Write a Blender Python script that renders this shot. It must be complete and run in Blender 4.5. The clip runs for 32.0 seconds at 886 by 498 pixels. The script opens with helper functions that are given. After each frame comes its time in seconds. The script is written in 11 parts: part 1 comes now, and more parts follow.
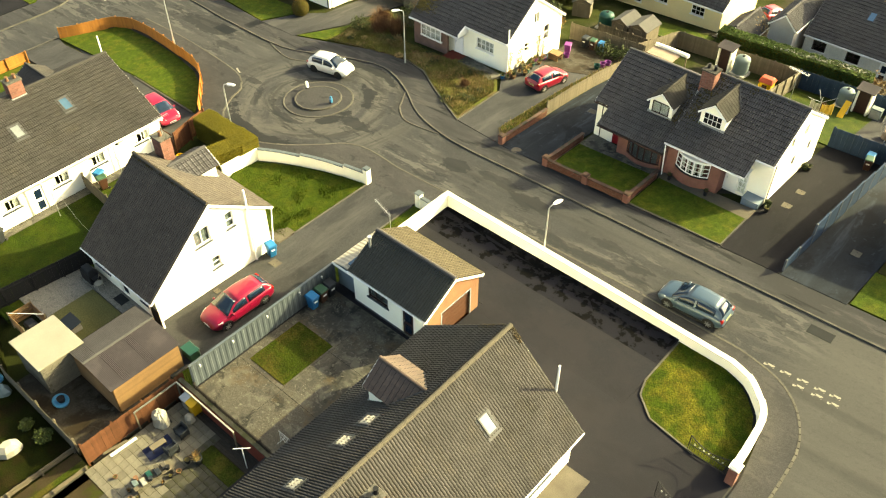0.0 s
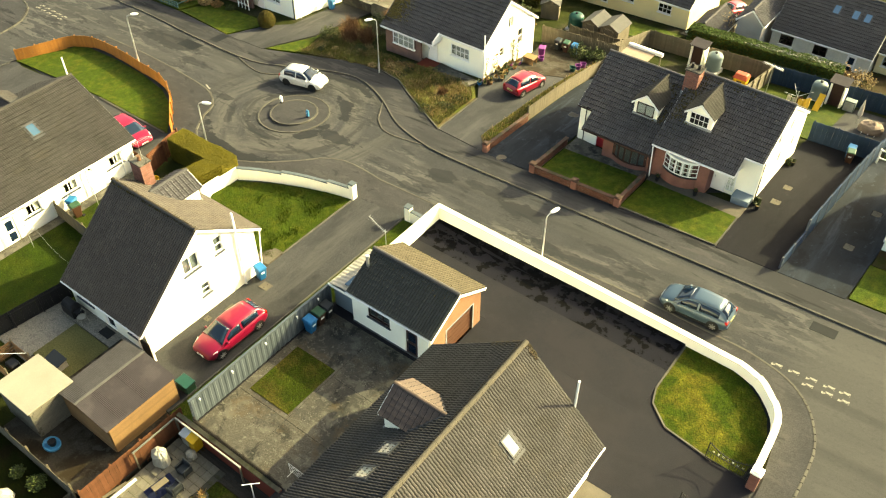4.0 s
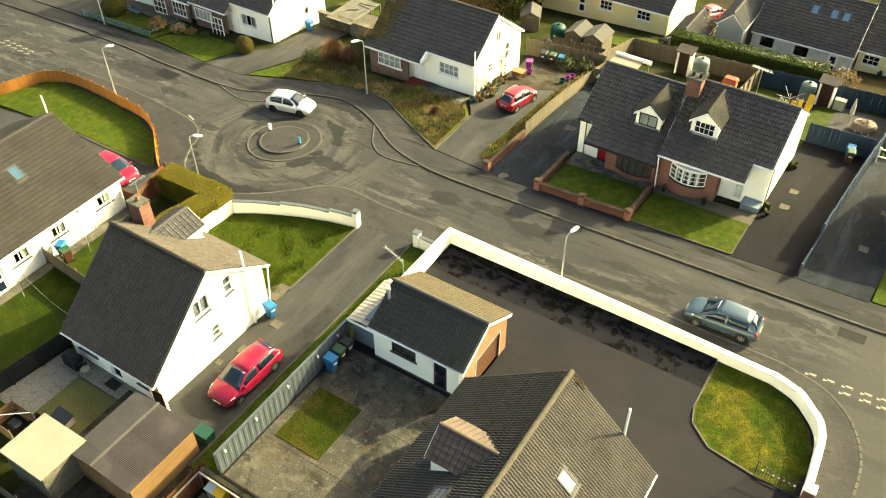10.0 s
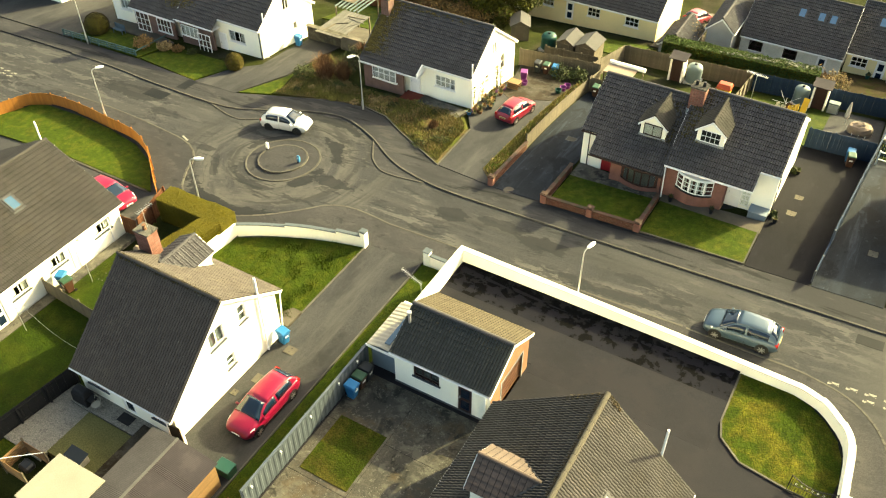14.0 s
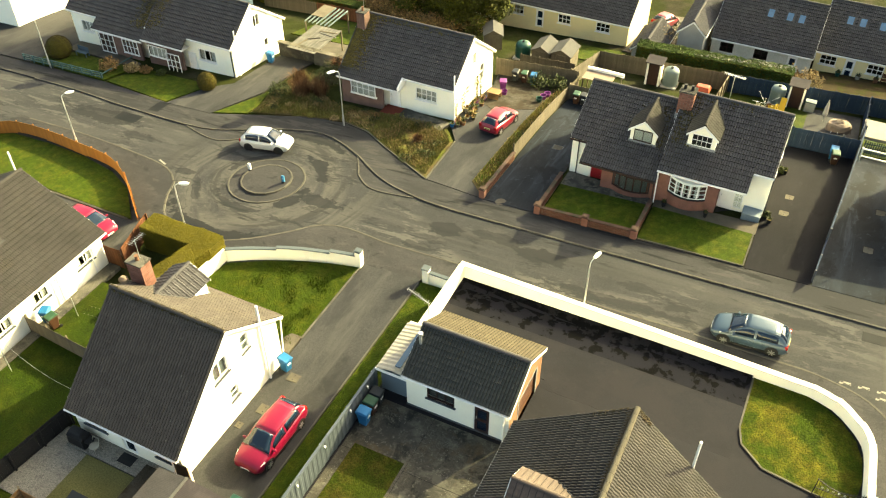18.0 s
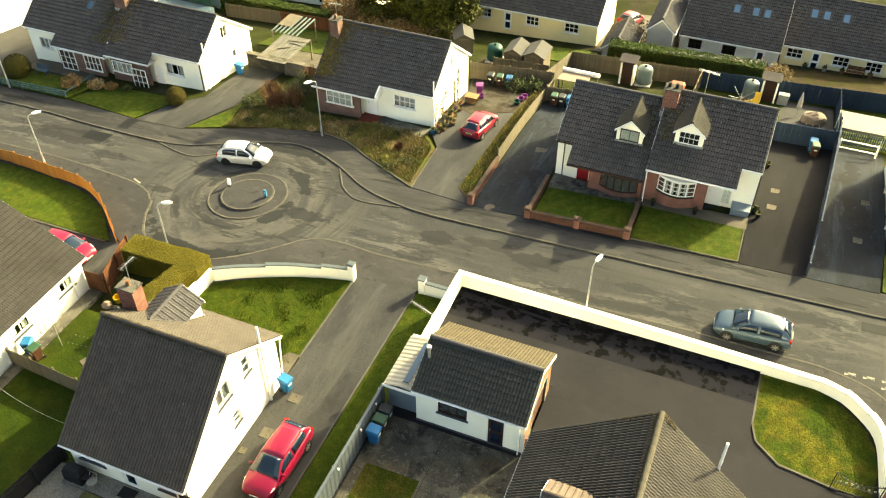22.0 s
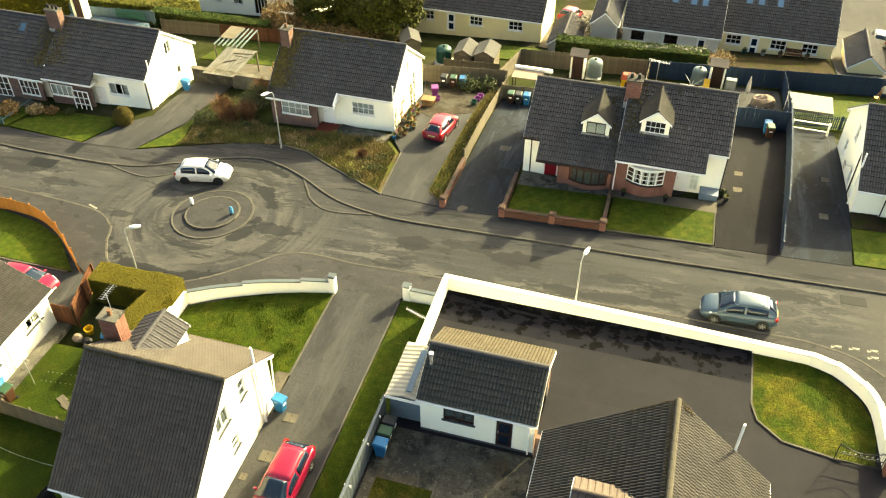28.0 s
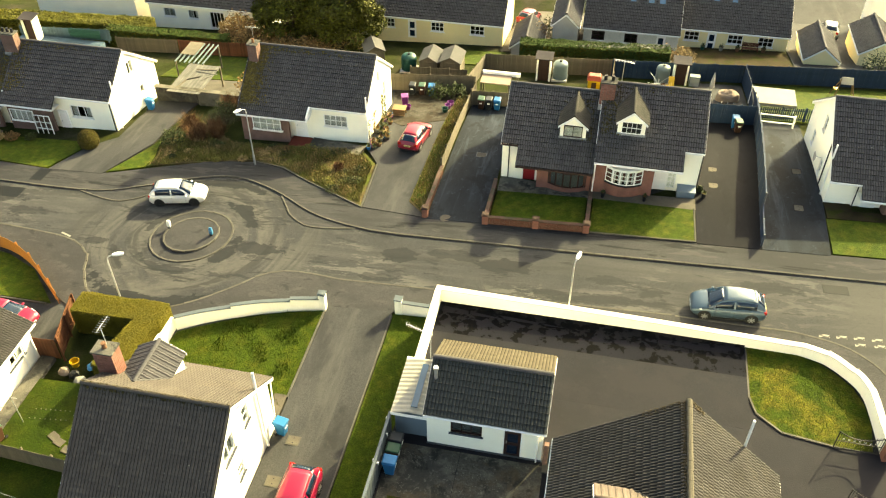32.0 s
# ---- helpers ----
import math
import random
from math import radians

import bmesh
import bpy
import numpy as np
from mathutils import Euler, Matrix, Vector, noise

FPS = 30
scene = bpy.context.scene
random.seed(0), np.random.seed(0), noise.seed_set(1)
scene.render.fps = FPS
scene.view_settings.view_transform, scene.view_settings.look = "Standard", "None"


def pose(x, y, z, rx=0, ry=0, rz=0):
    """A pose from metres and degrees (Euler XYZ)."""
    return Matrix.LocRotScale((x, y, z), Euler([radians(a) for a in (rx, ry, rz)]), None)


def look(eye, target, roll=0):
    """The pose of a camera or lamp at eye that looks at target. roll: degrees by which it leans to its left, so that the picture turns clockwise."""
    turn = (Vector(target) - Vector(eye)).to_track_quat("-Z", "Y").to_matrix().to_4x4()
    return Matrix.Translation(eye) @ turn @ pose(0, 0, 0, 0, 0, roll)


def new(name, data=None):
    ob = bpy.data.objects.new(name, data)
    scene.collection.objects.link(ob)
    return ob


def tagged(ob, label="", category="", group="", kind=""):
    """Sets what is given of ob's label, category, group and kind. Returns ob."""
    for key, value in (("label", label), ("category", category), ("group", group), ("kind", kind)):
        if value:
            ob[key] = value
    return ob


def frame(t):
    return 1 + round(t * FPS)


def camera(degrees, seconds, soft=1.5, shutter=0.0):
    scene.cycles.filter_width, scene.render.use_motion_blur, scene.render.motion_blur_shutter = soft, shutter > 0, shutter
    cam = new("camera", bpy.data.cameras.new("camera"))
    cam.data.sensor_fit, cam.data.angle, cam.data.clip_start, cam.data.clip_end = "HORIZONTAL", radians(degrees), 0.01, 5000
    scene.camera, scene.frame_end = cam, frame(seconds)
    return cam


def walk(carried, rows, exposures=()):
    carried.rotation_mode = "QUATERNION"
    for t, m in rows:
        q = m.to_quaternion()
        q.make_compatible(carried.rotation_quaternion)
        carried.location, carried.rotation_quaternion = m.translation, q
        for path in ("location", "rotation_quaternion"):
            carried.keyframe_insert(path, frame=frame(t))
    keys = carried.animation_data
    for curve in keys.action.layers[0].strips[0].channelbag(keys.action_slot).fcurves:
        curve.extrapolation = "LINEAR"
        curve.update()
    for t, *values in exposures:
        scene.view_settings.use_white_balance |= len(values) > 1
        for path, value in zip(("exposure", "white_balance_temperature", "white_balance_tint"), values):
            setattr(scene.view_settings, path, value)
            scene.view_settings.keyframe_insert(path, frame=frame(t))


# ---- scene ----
cam = camera(54.51, 32.0, 1.15)
PATH = [
    (0, (28.099, -32.647, 38.730), (9.082, -10.872, 11.085), 0.198),
    (0.5, (27.750, -32.677, 38.667), (9.009, -10.658, 11.028), 0.164),
    (1, (27.403, -32.710, 38.616), (8.891, -10.462, 11.006), 0.173),
    (1.5, (27.054, -32.752, 38.579), (8.790, -10.288, 10.978), 0.179),
    (2, (26.700, -32.810, 38.556), (8.602, -10.181, 10.980), 0.132),
    (2.5, (26.344, -32.881, 38.538), (8.417, -10.126, 10.956), 0.190),
    (4.5, (24.920, -33.261, 38.441), (7.571, -10.011, 10.901), 0.263),
    (5, (24.543, -33.309, 38.424), (7.183, -9.994, 10.946), 0.146),
    (5.5, (24.174, -33.349, 38.413), (6.913, -9.919, 10.971), 0.057),
    (6, (23.818, -33.382, 38.405), (6.622, -9.855, 11.004), 0.003),
    (6.5, (23.476, -33.406, 38.388), (6.400, -9.771, 11.006), -0.037),
    (7, (23.155, -33.421, 38.355), (6.244, -9.629, 11.006), -0.056),
    (7.5, (22.856, -33.436, 38.303), (6.204, -9.445, 10.969), -0.066),
    (8, (22.579, -33.462, 38.237), (6.156, -9.305, 10.910), -0.123),
    (8.5, (22.310, -33.497, 38.157), (6.018, -9.203, 10.875), -0.150),
    (9, (22.038, -33.551, 38.086), (5.910, -9.115, 10.832), -0.137),
    (9.5, (21.743, -33.613, 38.032), (5.732, -9.078, 10.798), -0.187),
    (10, (21.426, -33.678, 38.005), (5.414, -9.116, 10.796), -0.313),
    (10.5, (21.103, -33.737, 38.009), (5.057, -9.172, 10.822), -0.334),
    (11, (20.786, -33.788, 38.041), (5.031, -9.010, 10.877), -0.400),
    (11.5, (20.463, -33.829, 38.088), (5.141, -8.773, 10.931), -0.361),
    (12, (20.115, -33.857, 38.139), (5.084, -8.613, 10.995), -0.378),
    (12.5, (19.744, -33.880, 38.184), (4.814, -8.581, 11.035), -0.397),
    (13, (19.361, -33.913, 38.221), (4.456, -8.629, 11.045), -0.348),
    (13.5, (18.982, -33.958, 38.252), (4.071, -8.644, 11.107), -0.311),
    (15.5, (17.566, -34.244, 38.116), (3.175, -8.498, 11.097), -0.144),
    (16, (17.184, -34.291, 38.075), (3.162, -8.303, 11.093), -0.100),
    (16.5, (16.800, -34.323, 38.033), (3.056, -8.147, 11.090), -0.173),
    (17, (16.425, -34.338, 37.987), (2.843, -8.041, 11.080), -0.124),
    (17.5, (16.061, -34.340, 37.934), (2.623, -7.936, 11.060), -0.092),
    (18, (15.706, -34.342, 37.874), (2.525, -7.751, 11.056), -0.154),
    (18.5, (15.359, -34.355, 37.808), (2.335, -7.655, 11.022), -0.119),
    (19, (15.024, -34.385, 37.740), (2.183, -7.584, 10.966), -0.117),
    (19.5, (14.698, -34.423, 37.677), (2.163, -7.463, 10.919), -0.140),
    (20, (14.371, -34.458, 37.627), (2.297, -7.284, 10.873), -0.116),
    (20.5, (14.036, -34.479, 37.587), (2.317, -7.133, 10.851), -0.120),
    (21, (13.694, -34.491, 37.553), (2.220, -7.010, 10.849), 0.024),
    (21.5, (13.351, -34.509, 37.516), (2.018, -6.938, 10.844), 0.054),
    (22, (13.024, -34.546, 37.476), (1.745, -6.961, 10.795), 0.029),
    (22.5, (12.729, -34.592, 37.436), (1.537, -6.921, 10.808), 0.034),
    (23, (12.470, -34.643, 37.399), (1.433, -6.880, 10.802), -0.028),
    (23.5, (12.237, -34.684, 37.362), (1.485, -6.782, 10.794), 0.032),
    (24, (12.015, -34.705, 37.322), (1.700, -6.624, 10.769), 0.033),
    (24.5, (11.788, -34.710, 37.276), (1.932, -6.454, 10.734), 0.032),
    (25, (11.553, -34.709, 37.222), (1.999, -6.364, 10.665), 0.033),
    (25.5, (11.310, -34.712, 37.166), (2.030, -6.303, 10.581), 0.059),
    (27.5, (10.209, -35.072, 36.987), (1.770, -6.346, 10.461), 0.049),
    (28, (9.894, -35.144, 37.004), (1.648, -6.350, 10.492), 0.048),
    (28.5, (9.567, -35.198, 37.033), (1.478, -6.323, 10.560), -0.003),
    (29, (9.240, -35.230, 37.076), (1.252, -6.284, 10.651), 0.055),
    (29.5, (8.913, -35.238, 37.128), (1.010, -6.253, 10.719), 0.084),
    (30, (8.593, -35.224, 37.178), (0.930, -6.155, 10.791), 0.129),
    (30.5, (8.291, -35.201, 37.226), (1.024, -6.035, 10.834), 0.150),
    (31, (8.018, -35.190, 37.274), (1.131, -5.945, 10.869), 0.156),
    (31.5, (7.769, -35.201, 37.323), (1.325, -5.880, 10.890), 0.080),
    (32, (7.542, -35.234, 37.376), (1.505, -5.864, 10.901), -0.051),
]
walk(cam, [(t, look(eye, target, roll)) for t, eye, target, roll in PATH], [(0.0, 2.33, 9000, -8), (10.0, 2.37, 9000, -8), (32.0, 2.46, 9000, -7)])
# ---- light ----
SUN_AZ, SUN_EL = radians(30.0), radians(26.0)
world = bpy.data.worlds.new("sky_world")
scene.world = world
world.use_nodes = True
wn = world.node_tree
wn.nodes.clear()
w_out = wn.nodes.new("ShaderNodeOutputWorld")
w_bg = wn.nodes.new("ShaderNodeBackground")
w_sky = wn.nodes.new("ShaderNodeTexSky")
w_sky.sky_type = "NISHITA"
w_sky.sun_disc = False
w_sky.sun_elevation = SUN_EL
w_sky.sun_rotation = SUN_AZ
w_sky.air_density, w_sky.dust_density, w_sky.ozone_density = 0.55, 4.5, 0.4
w_bg.inputs["Strength"].default_value = 0.15
wn.links.new(w_sky.outputs[0], w_bg.inputs[0])
wn.links.new(w_bg.outputs[0], w_out.inputs[0])
sun_data = bpy.data.lights.new("sun", "SUN")
sun_data.energy, sun_data.angle, sun_data.color = 3.5, radians(0.6), (1.0, 0.925, 0.66)
sun_lamp = new("sun", sun_data)
sun_to = Vector((math.sin(SUN_AZ) * math.cos(SUN_EL), math.cos(SUN_AZ) * math.cos(SUN_EL), math.sin(SUN_EL)))
sun_lamp.matrix_world = look(sun_to * 200, (0, 0, 0))


# ---- materials ----
def mat(name, col, rough=0.7, scale=3.0, vary=0.25, fine=40.0, fvary=0.15, bump=0.3, bdist=0.01, metal=0.0, col2=None, patch=None, per_object=0.0, island=0.0, spec=0.3):
    """Procedural paint: two scales of noise over a base colour, an optional second colour in patches, bump from the fine noise."""
    m = bpy.data.materials.new(name)
    m.use_nodes = True
    nt = m.node_tree
    nd, lk = nt.nodes, nt.links
    bs = nd["Principled BSDF"]
    tc = nd.new("ShaderNodeTexCoord")
    n1, n2 = nd.new("ShaderNodeTexNoise"), nd.new("ShaderNodeTexNoise")
    for n, s, d in ((n1, scale, 5.0), (n2, fine, 3.0)):
        n.inputs["Scale"].default_value, n.inputs["Detail"].default_value = s, d
        lk.new(tc.outputs["Object"], n.inputs["Vector"])
    base = nd.new("ShaderNodeRGB")
    base.outputs[0].default_value = (*col, 1)
    src = base.outputs[0]
    if col2 is not None:
        lo, hi, ps = patch or (0.5, 0.62, scale * 0.5)
        n3 = nd.new("ShaderNodeTexNoise")
        n3.inputs["Scale"].default_value, n3.inputs["Detail"].default_value, n3.inputs["Roughness"].default_value = ps, 7.0, 0.62
        lk.new(tc.outputs["Object"], n3.inputs["Vector"])
        mr = nd.new("ShaderNodeMapRange")
        mr.inputs[1].default_value, mr.inputs[2].default_value = lo, hi
        lk.new(n3.outputs[0], mr.inputs[0])
        mx = nd.new("ShaderNodeMix")
        mx.data_type = "RGBA"
        mx.inputs[7].default_value = (*col2, 1)
        lk.new(src, mx.inputs[6])
        lk.new(mr.outputs[0], mx.inputs[0])
        src = mx.outputs[2]

    def times(src, fac_out, amount):
        r = nd.new("ShaderNodeMapRange")
        r.inputs[1].default_value, r.inputs[2].default_value = 0.25, 0.75
        r.inputs[3].default_value, r.inputs[4].default_value = 1 - amount, 1 + amount
        lk.new(fac_out, r.inputs[0])
        v = nd.new("ShaderNodeVectorMath")
        v.operation = "SCALE"
        lk.new(src, v.inputs[0])
        lk.new(r.outputs[0], v.inputs["Scale"])
        return v.outputs[0]
    src = times(src, n1.outputs[0], vary)
    src = times(src, n2.outputs[0], fvary)
    if per_object or island:
        oi = nd.new("ShaderNodeObjectInfo") if per_object else nd.new("ShaderNodeNewGeometry")
        r = nd.new("ShaderNodeMapRange")
        a = per_object or island
        r.inputs[3].default_value, r.inputs[4].default_value = 1 - a, 1 + a
        lk.new(oi.outputs["Random" if per_object else "Random Per Island"], r.inputs[0])
        v = nd.new("ShaderNodeVectorMath")
        v.operation = "SCALE"
        lk.new(src, v.inputs[0])
        lk.new(r.outputs[0], v.inputs["Scale"])
        src = v.outputs[0]
    lk.new(src, bs.inputs["Base Color"])
    bs.inputs["Roughness"].default_value, bs.inputs["Metallic"].default_value = rough, metal
    bs.inputs["Specular IOR Level"].default_value = spec
    if bump:
        b = nd.new("ShaderNodeBump")
        b.inputs["Strength"].default_value, b.inputs["Distance"].default_value = bump, bdist
        lk.new(n2.outputs[0], b.inputs["Height"])
        lk.new(b.outputs[0], bs.inputs["Normal"])
    return m


def worn(name, col, layers, rough=0.88, fine=15, fvary=0.32, bump=0.5, bdist=0.01):
    """Weathered hard ground: each layer (colour, scale, stretch, lo, hi, amount, seed) lays ragged stains over the base."""
    m = mat(name, col, rough, 0.4, 0.12, fine, fvary, bump, bdist, spec=0.12)
    nd, lk = m.node_tree.nodes, m.node_tree.links
    bs = nd["Principled BSDF"]
    src = bs.inputs["Base Color"].links[0].from_socket
    tc = nd.new("ShaderNodeTexCoord")
    for col2, scale, stretch, lo, hi, amount, seed in layers:
        mp, n, r, mx = nd.new("ShaderNodeMapping"), nd.new("ShaderNodeTexNoise"), nd.new("ShaderNodeMapRange"), nd.new("ShaderNodeMix")
        mp.inputs["Scale"].default_value = (*stretch, 1.0)
        mp.inputs["Location"].default_value = (seed, seed * 0.7, 0)
        n.inputs["Scale"].default_value, n.inputs["Detail"].default_value = scale, 8.0
        n.inputs["Roughness"].default_value, n.inputs["Distortion"].default_value = 0.66, 0.3
        r.interpolation_type = "SMOOTHSTEP"
        for k, q in enumerate((lo, hi, 0.0, amount)):
            r.inputs[k + 1].default_value = q
        mx.data_type = "RGBA"
        mx.inputs[7].default_value = (*col2, 1)
        lk.new(tc.outputs["Object"], mp.inputs[0])
        lk.new(mp.outputs[0], n.inputs["Vector"])
        lk.new(n.outputs[0], r.inputs[0])
        lk.new(r.outputs[0], mx.inputs[0])
        lk.new(src, mx.inputs[6])
        src = mx.outputs[2]
    lk.new(src, bs.inputs["Base Color"])
    return m


def glass_mat(name, tint=(0.8, 0.85, 0.85)):
    m = bpy.data.materials.new(name)
    m.use_nodes = True
    bs = m.node_tree.nodes["Principled BSDF"]
    bs.inputs["Base Color"].default_value = (*tint, 1)
    bs.inputs["Roughness"].default_value = 0.03
    bs.inputs["Transmission Weight"].default_value = 1.0
    bs.inputs["IOR"].default_value = 1.45
    return m


M = {}
M["ground"] = mat("rough_ground", (0.02091, 0.02492, 0.006992), 0.95, 0.6, 0.4, 14, 0.35, 0.6, 0.05, col2=(0.02738, 0.02492, 0.01496), spec=0.03)
M["grass"] = mat("mown_grass", (0.02927, 0.04536, 0.003658), 0.95, 2.2, 0.28, 13, 0.5, 0.9, 0.04, col2=(0.04828, 0.04974, 0.005852), patch=(0.46, 0.74, 1.1), spec=0.1)
M["grass_dry"] = mat("patchy_grass", (0.0245, 0.0385, 0.0026), 0.95, 2.0, 0.3, 13, 0.5, 0.9, 0.04, col2=(0.078, 0.068, 0.0085), patch=(0.42, 0.64, 0.7), spec=0.1)
M["blades"] = mat("grass_blades", (0.03118, 0.05003, 0.003625), 0.9, 0.6, 0.4, 8, 0.3, 0.0, island=0.4, spec=0.1)
M["pavement_dry"] = worn("dry_pavement_asphalt", (0.03195, 0.03071, 0.03182), [((0.02158, 0.02116, 0.02241), 0.5, (0.5, 1.0), 0.46, 0.62, 0.6, 3.0), ((0.01328, 0.01328, 0.0148), 0.9, (0.7, 0.9), 0.6, 0.64, 0.6, 17.0), ((0.04814, 0.04565, 0.04482), 1.6, (0.5, 1.0), 0.57, 0.62, 0.4, 29.0)])
M["dirt_yard"] = worn("brown_stained_concrete", (0.0338, 0.02925, 0.0221), [((0.0169, 0.01073, 0.004875), 0.5, (1.0, 1.0), 0.46, 0.58, 0.85, 3.0), ((0.0507, 0.0481, 0.0403), 1.4, (1.0, 1.0), 0.54, 0.62, 0.6, 9.0), ((0.00715, 0.005525, 0.00325), 0.8, (1.0, 0.8), 0.56, 0.64, 0.7, 30.0)], fine=12, fvary=0.35)
M["tile_m"] = mat("mossy_dormer_tile", (0.0300, 0.0280, 0.0250), 0.9, 0.8, 0.25, 25, 0.3, 0.3, 0.004, island=0.12, spec=0.1)
M["pavement"] = worn("pavement_asphalt", (0.02864, 0.02822, 0.03002), [((0.01743, 0.01726, 0.01864), 0.6, (0.2, 1.0), 0.45, 0.6, 0.7, 5.0), ((0.007055, 0.007304, 0.008247), 0.9, (0.13, 1.3), 0.56, 0.595, 0.8, 11.0), ((0.04814, 0.04565, 0.04482), 1.3, (0.25, 1.2), 0.56, 0.60, 0.5, 23.0)])
M["drive"] = worn("driveway_asphalt", (0.006149, 0.005941, 0.007846), [((0.01016, 0.009636, 0.01225), 0.45, (1.0, 0.3), 0.44, 0.64, 0.8, 7.0), ((0.01485, 0.01408, 0.01752), 2.2, (1.2, 0.3), 0.58, 0.68, 0.45, 13.0), ((0.003388, 0.003388, 0.004762), 0.7, (1.0, 0.5), 0.56, 0.66, 0.6, 31.0)], rough=0.97)
# Blue tint and pale streaks: sky sheen on wet asphalt, put into colour.
M["drive_wet_sky"] = worn("wet_asphalt_sky_sheen", (0.007052, 0.0098, 0.01464), [((0.01591, 0.0213, 0.0306), 0.5, (1.0, 0.22), 0.42, 0.62, 0.8, 2.0), ((0.0344, 0.045, 0.0624), 1.1, (1.5, 0.09), 0.54, 0.72, 0.65, 9.0), ((0.00387, 0.005, 0.0072), 0.6, (0.9, 0.6), 0.54, 0.6, 0.7, 15.0), ((0.03096, 0.04, 0.0552), 2.6, (1.0, 0.6), 0.59, 0.64, 0.5, 33.0)])
M["yard"] = worn("fresh_asphalt", (0.0108, 0.0104, 0.0132), [((0.0135, 0.0122, 0.0148), 0.5, (1.0, 1.0), 0.44, 0.6, 0.8, 16.0), ((0.0082, 0.0080, 0.0098), 0.35, (0.5, 1.0), 0.5, 0.64, 0.6, 22.0), ((0.0170, 0.0160, 0.0180), 2.0, (0.7, 1.0), 0.6, 0.68, 0.4, 35.0)], rough=0.86, fvary=0.22)
M["concrete"] = worn("stained_concrete", (0.082, 0.07661, 0.06474), [((0.02805, 0.02751, 0.02535), 0.5, (1.0, 1.0), 0.44, 0.6, 0.8, 12.0), ((0.1348, 0.1262, 0.1047), 2.0, (1.0, 1.0), 0.54, 0.62, 0.55, 18.0), ((0.01295, 0.01295, 0.01187), 0.9, (1.0, 1.0), 0.56, 0.61, 0.7, 25.0)], fine=12, fvary=0.35)
M["slab"] = mat("paving_slab", (0.1346, 0.1271, 0.1096), 0.9, 1.2, 0.2, 40, 0.15, 0.4, 0.006, per_object=0.12, spec=0.12)
M["kerb"] = mat("kerb_concrete", (0.06734, 0.06352, 0.05358), 0.9, 1.0, 0.3, 40, 0.2, 0.4, 0.006, per_object=0.15, spec=0.12)
M["white"] = mat("white_render", (0.93, 0.885, 0.745), 0.85, 0.7, 0.04, 50, 0.04, 0.25, 0.004, col2=(0.85, 0.80, 0.66), patch=(0.55, 0.82, 0.45))
M["cope_white"] = mat("weathered_white_coping", (0.56, 0.53, 0.45), 0.9, 0.8, 0.2, 40, 0.12, 0.3, 0.005, col2=(0.42, 0.39, 0.32), patch=(0.5, 0.7, 1.0))
M["cream"] = mat("cream_render", (0.80, 0.66, 0.36), 0.85, 0.7, 0.06, 50, 0.05, 0.25, 0.004)
M["grey_render"] = mat("grey_render", (0.3465, 0.3234, 0.2926), 0.9, 0.8, 0.1, 60, 0.12, 0.3, 0.006)
M["pale_render"] = mat("pale_grey_render", (0.62, 0.58, 0.49), 0.9, 0.8, 0.1, 8, 0.12, 0.3, 0.006)
M["brick_brown"] = mat("brown_brick_panel", (0.150, 0.090, 0.073), 0.9, 1.5, 0.2, 40, 0.2, 0.4, 0.005, spec=0.12)
M["felt_grey"] = mat("grey_roofing_felt", (0.06979, 0.06733, 0.06384), 0.9, 1.0, 0.15, 40, 0.12, 0.2, 0.004, spec=0.12)
M["felt_dark"] = mat("faded_roofing_felt", (0.0400, 0.0375, 0.0390), 0.9, 0.9, 0.2, 14, 0.18, 0.2, 0.004, spec=0.12)
M["plinth"] = mat("grey_plinth", (0.05982, 0.06481, 0.07477), 0.8, 1.0, 0.12, 50, 0.08, 0.2, 0.004)
M["trim"] = mat("white_upvc", (0.82, 0.80, 0.76), 0.45, 2.0, 0.04, 30, 0.02, 0.0)
M["brownwood"] = mat("dark_stained_timber", (0.02991, 0.01249, 0.008997), 0.6, 4.0, 0.25, 60, 0.2, 0.2, 0.003)
M["black"] = mat("black_plastic", (0.015, 0.015, 0.016), 0.5, 4.0, 0.2, 60, 0.1, 0.0, spec=0.1)
M["dark"] = mat("dark_interior", (0.02, 0.02, 0.02), 0.9, 2.0, 0.2, 30, 0.1, 0.0)
M["tile"] = mat("dark_concrete_tile", (0.0567, 0.05439, 0.0567), 0.8, 0.6, 0.1, 25, 0.3, 0.3, 0.004, col2=(0.06843, 0.06315, 0.06198), patch=(0.5, 0.8, 0.9), island=0.15, spec=0.12)
M["tile_b"] = mat("weathered_tile", (0.0415, 0.03859, 0.03652), 0.85, 0.6, 0.2, 25, 0.3, 0.3, 0.004, col2=(0.04772, 0.04192, 0.03403), patch=(0.52, 0.75, 0.9), island=0.1, spec=0.12)
M["tile_p"] = mat("roof_tile_piece", (0.0415, 0.03859, 0.03652), 0.85, 0.6, 0.2, 25, 0.3, 0.3, 0.004, per_object=0.15, spec=0.12)
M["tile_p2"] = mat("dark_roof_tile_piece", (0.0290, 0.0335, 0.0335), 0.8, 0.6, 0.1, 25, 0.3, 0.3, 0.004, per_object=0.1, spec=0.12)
# Garage's back slope: its sunlit tan is put into the tile colour.
M["tile_sunlit"] = mat("sunlit_tan_roof_tile", (0.0690, 0.0575, 0.0390), 0.9, 0.8, 0.15, 14, 0.3, 0.3, 0.004, per_object=0.12, spec=0.08)
M["tile_g"] = mat("grey_concrete_tile", (0.0633, 0.05436, 0.04767), 0.8, 0.6, 0.1, 25, 0.25, 0.3, 0.004, col2=(0.07578, 0.06306, 0.05147), patch=(0.5, 0.8, 0.9), island=0.13, spec=0.12)
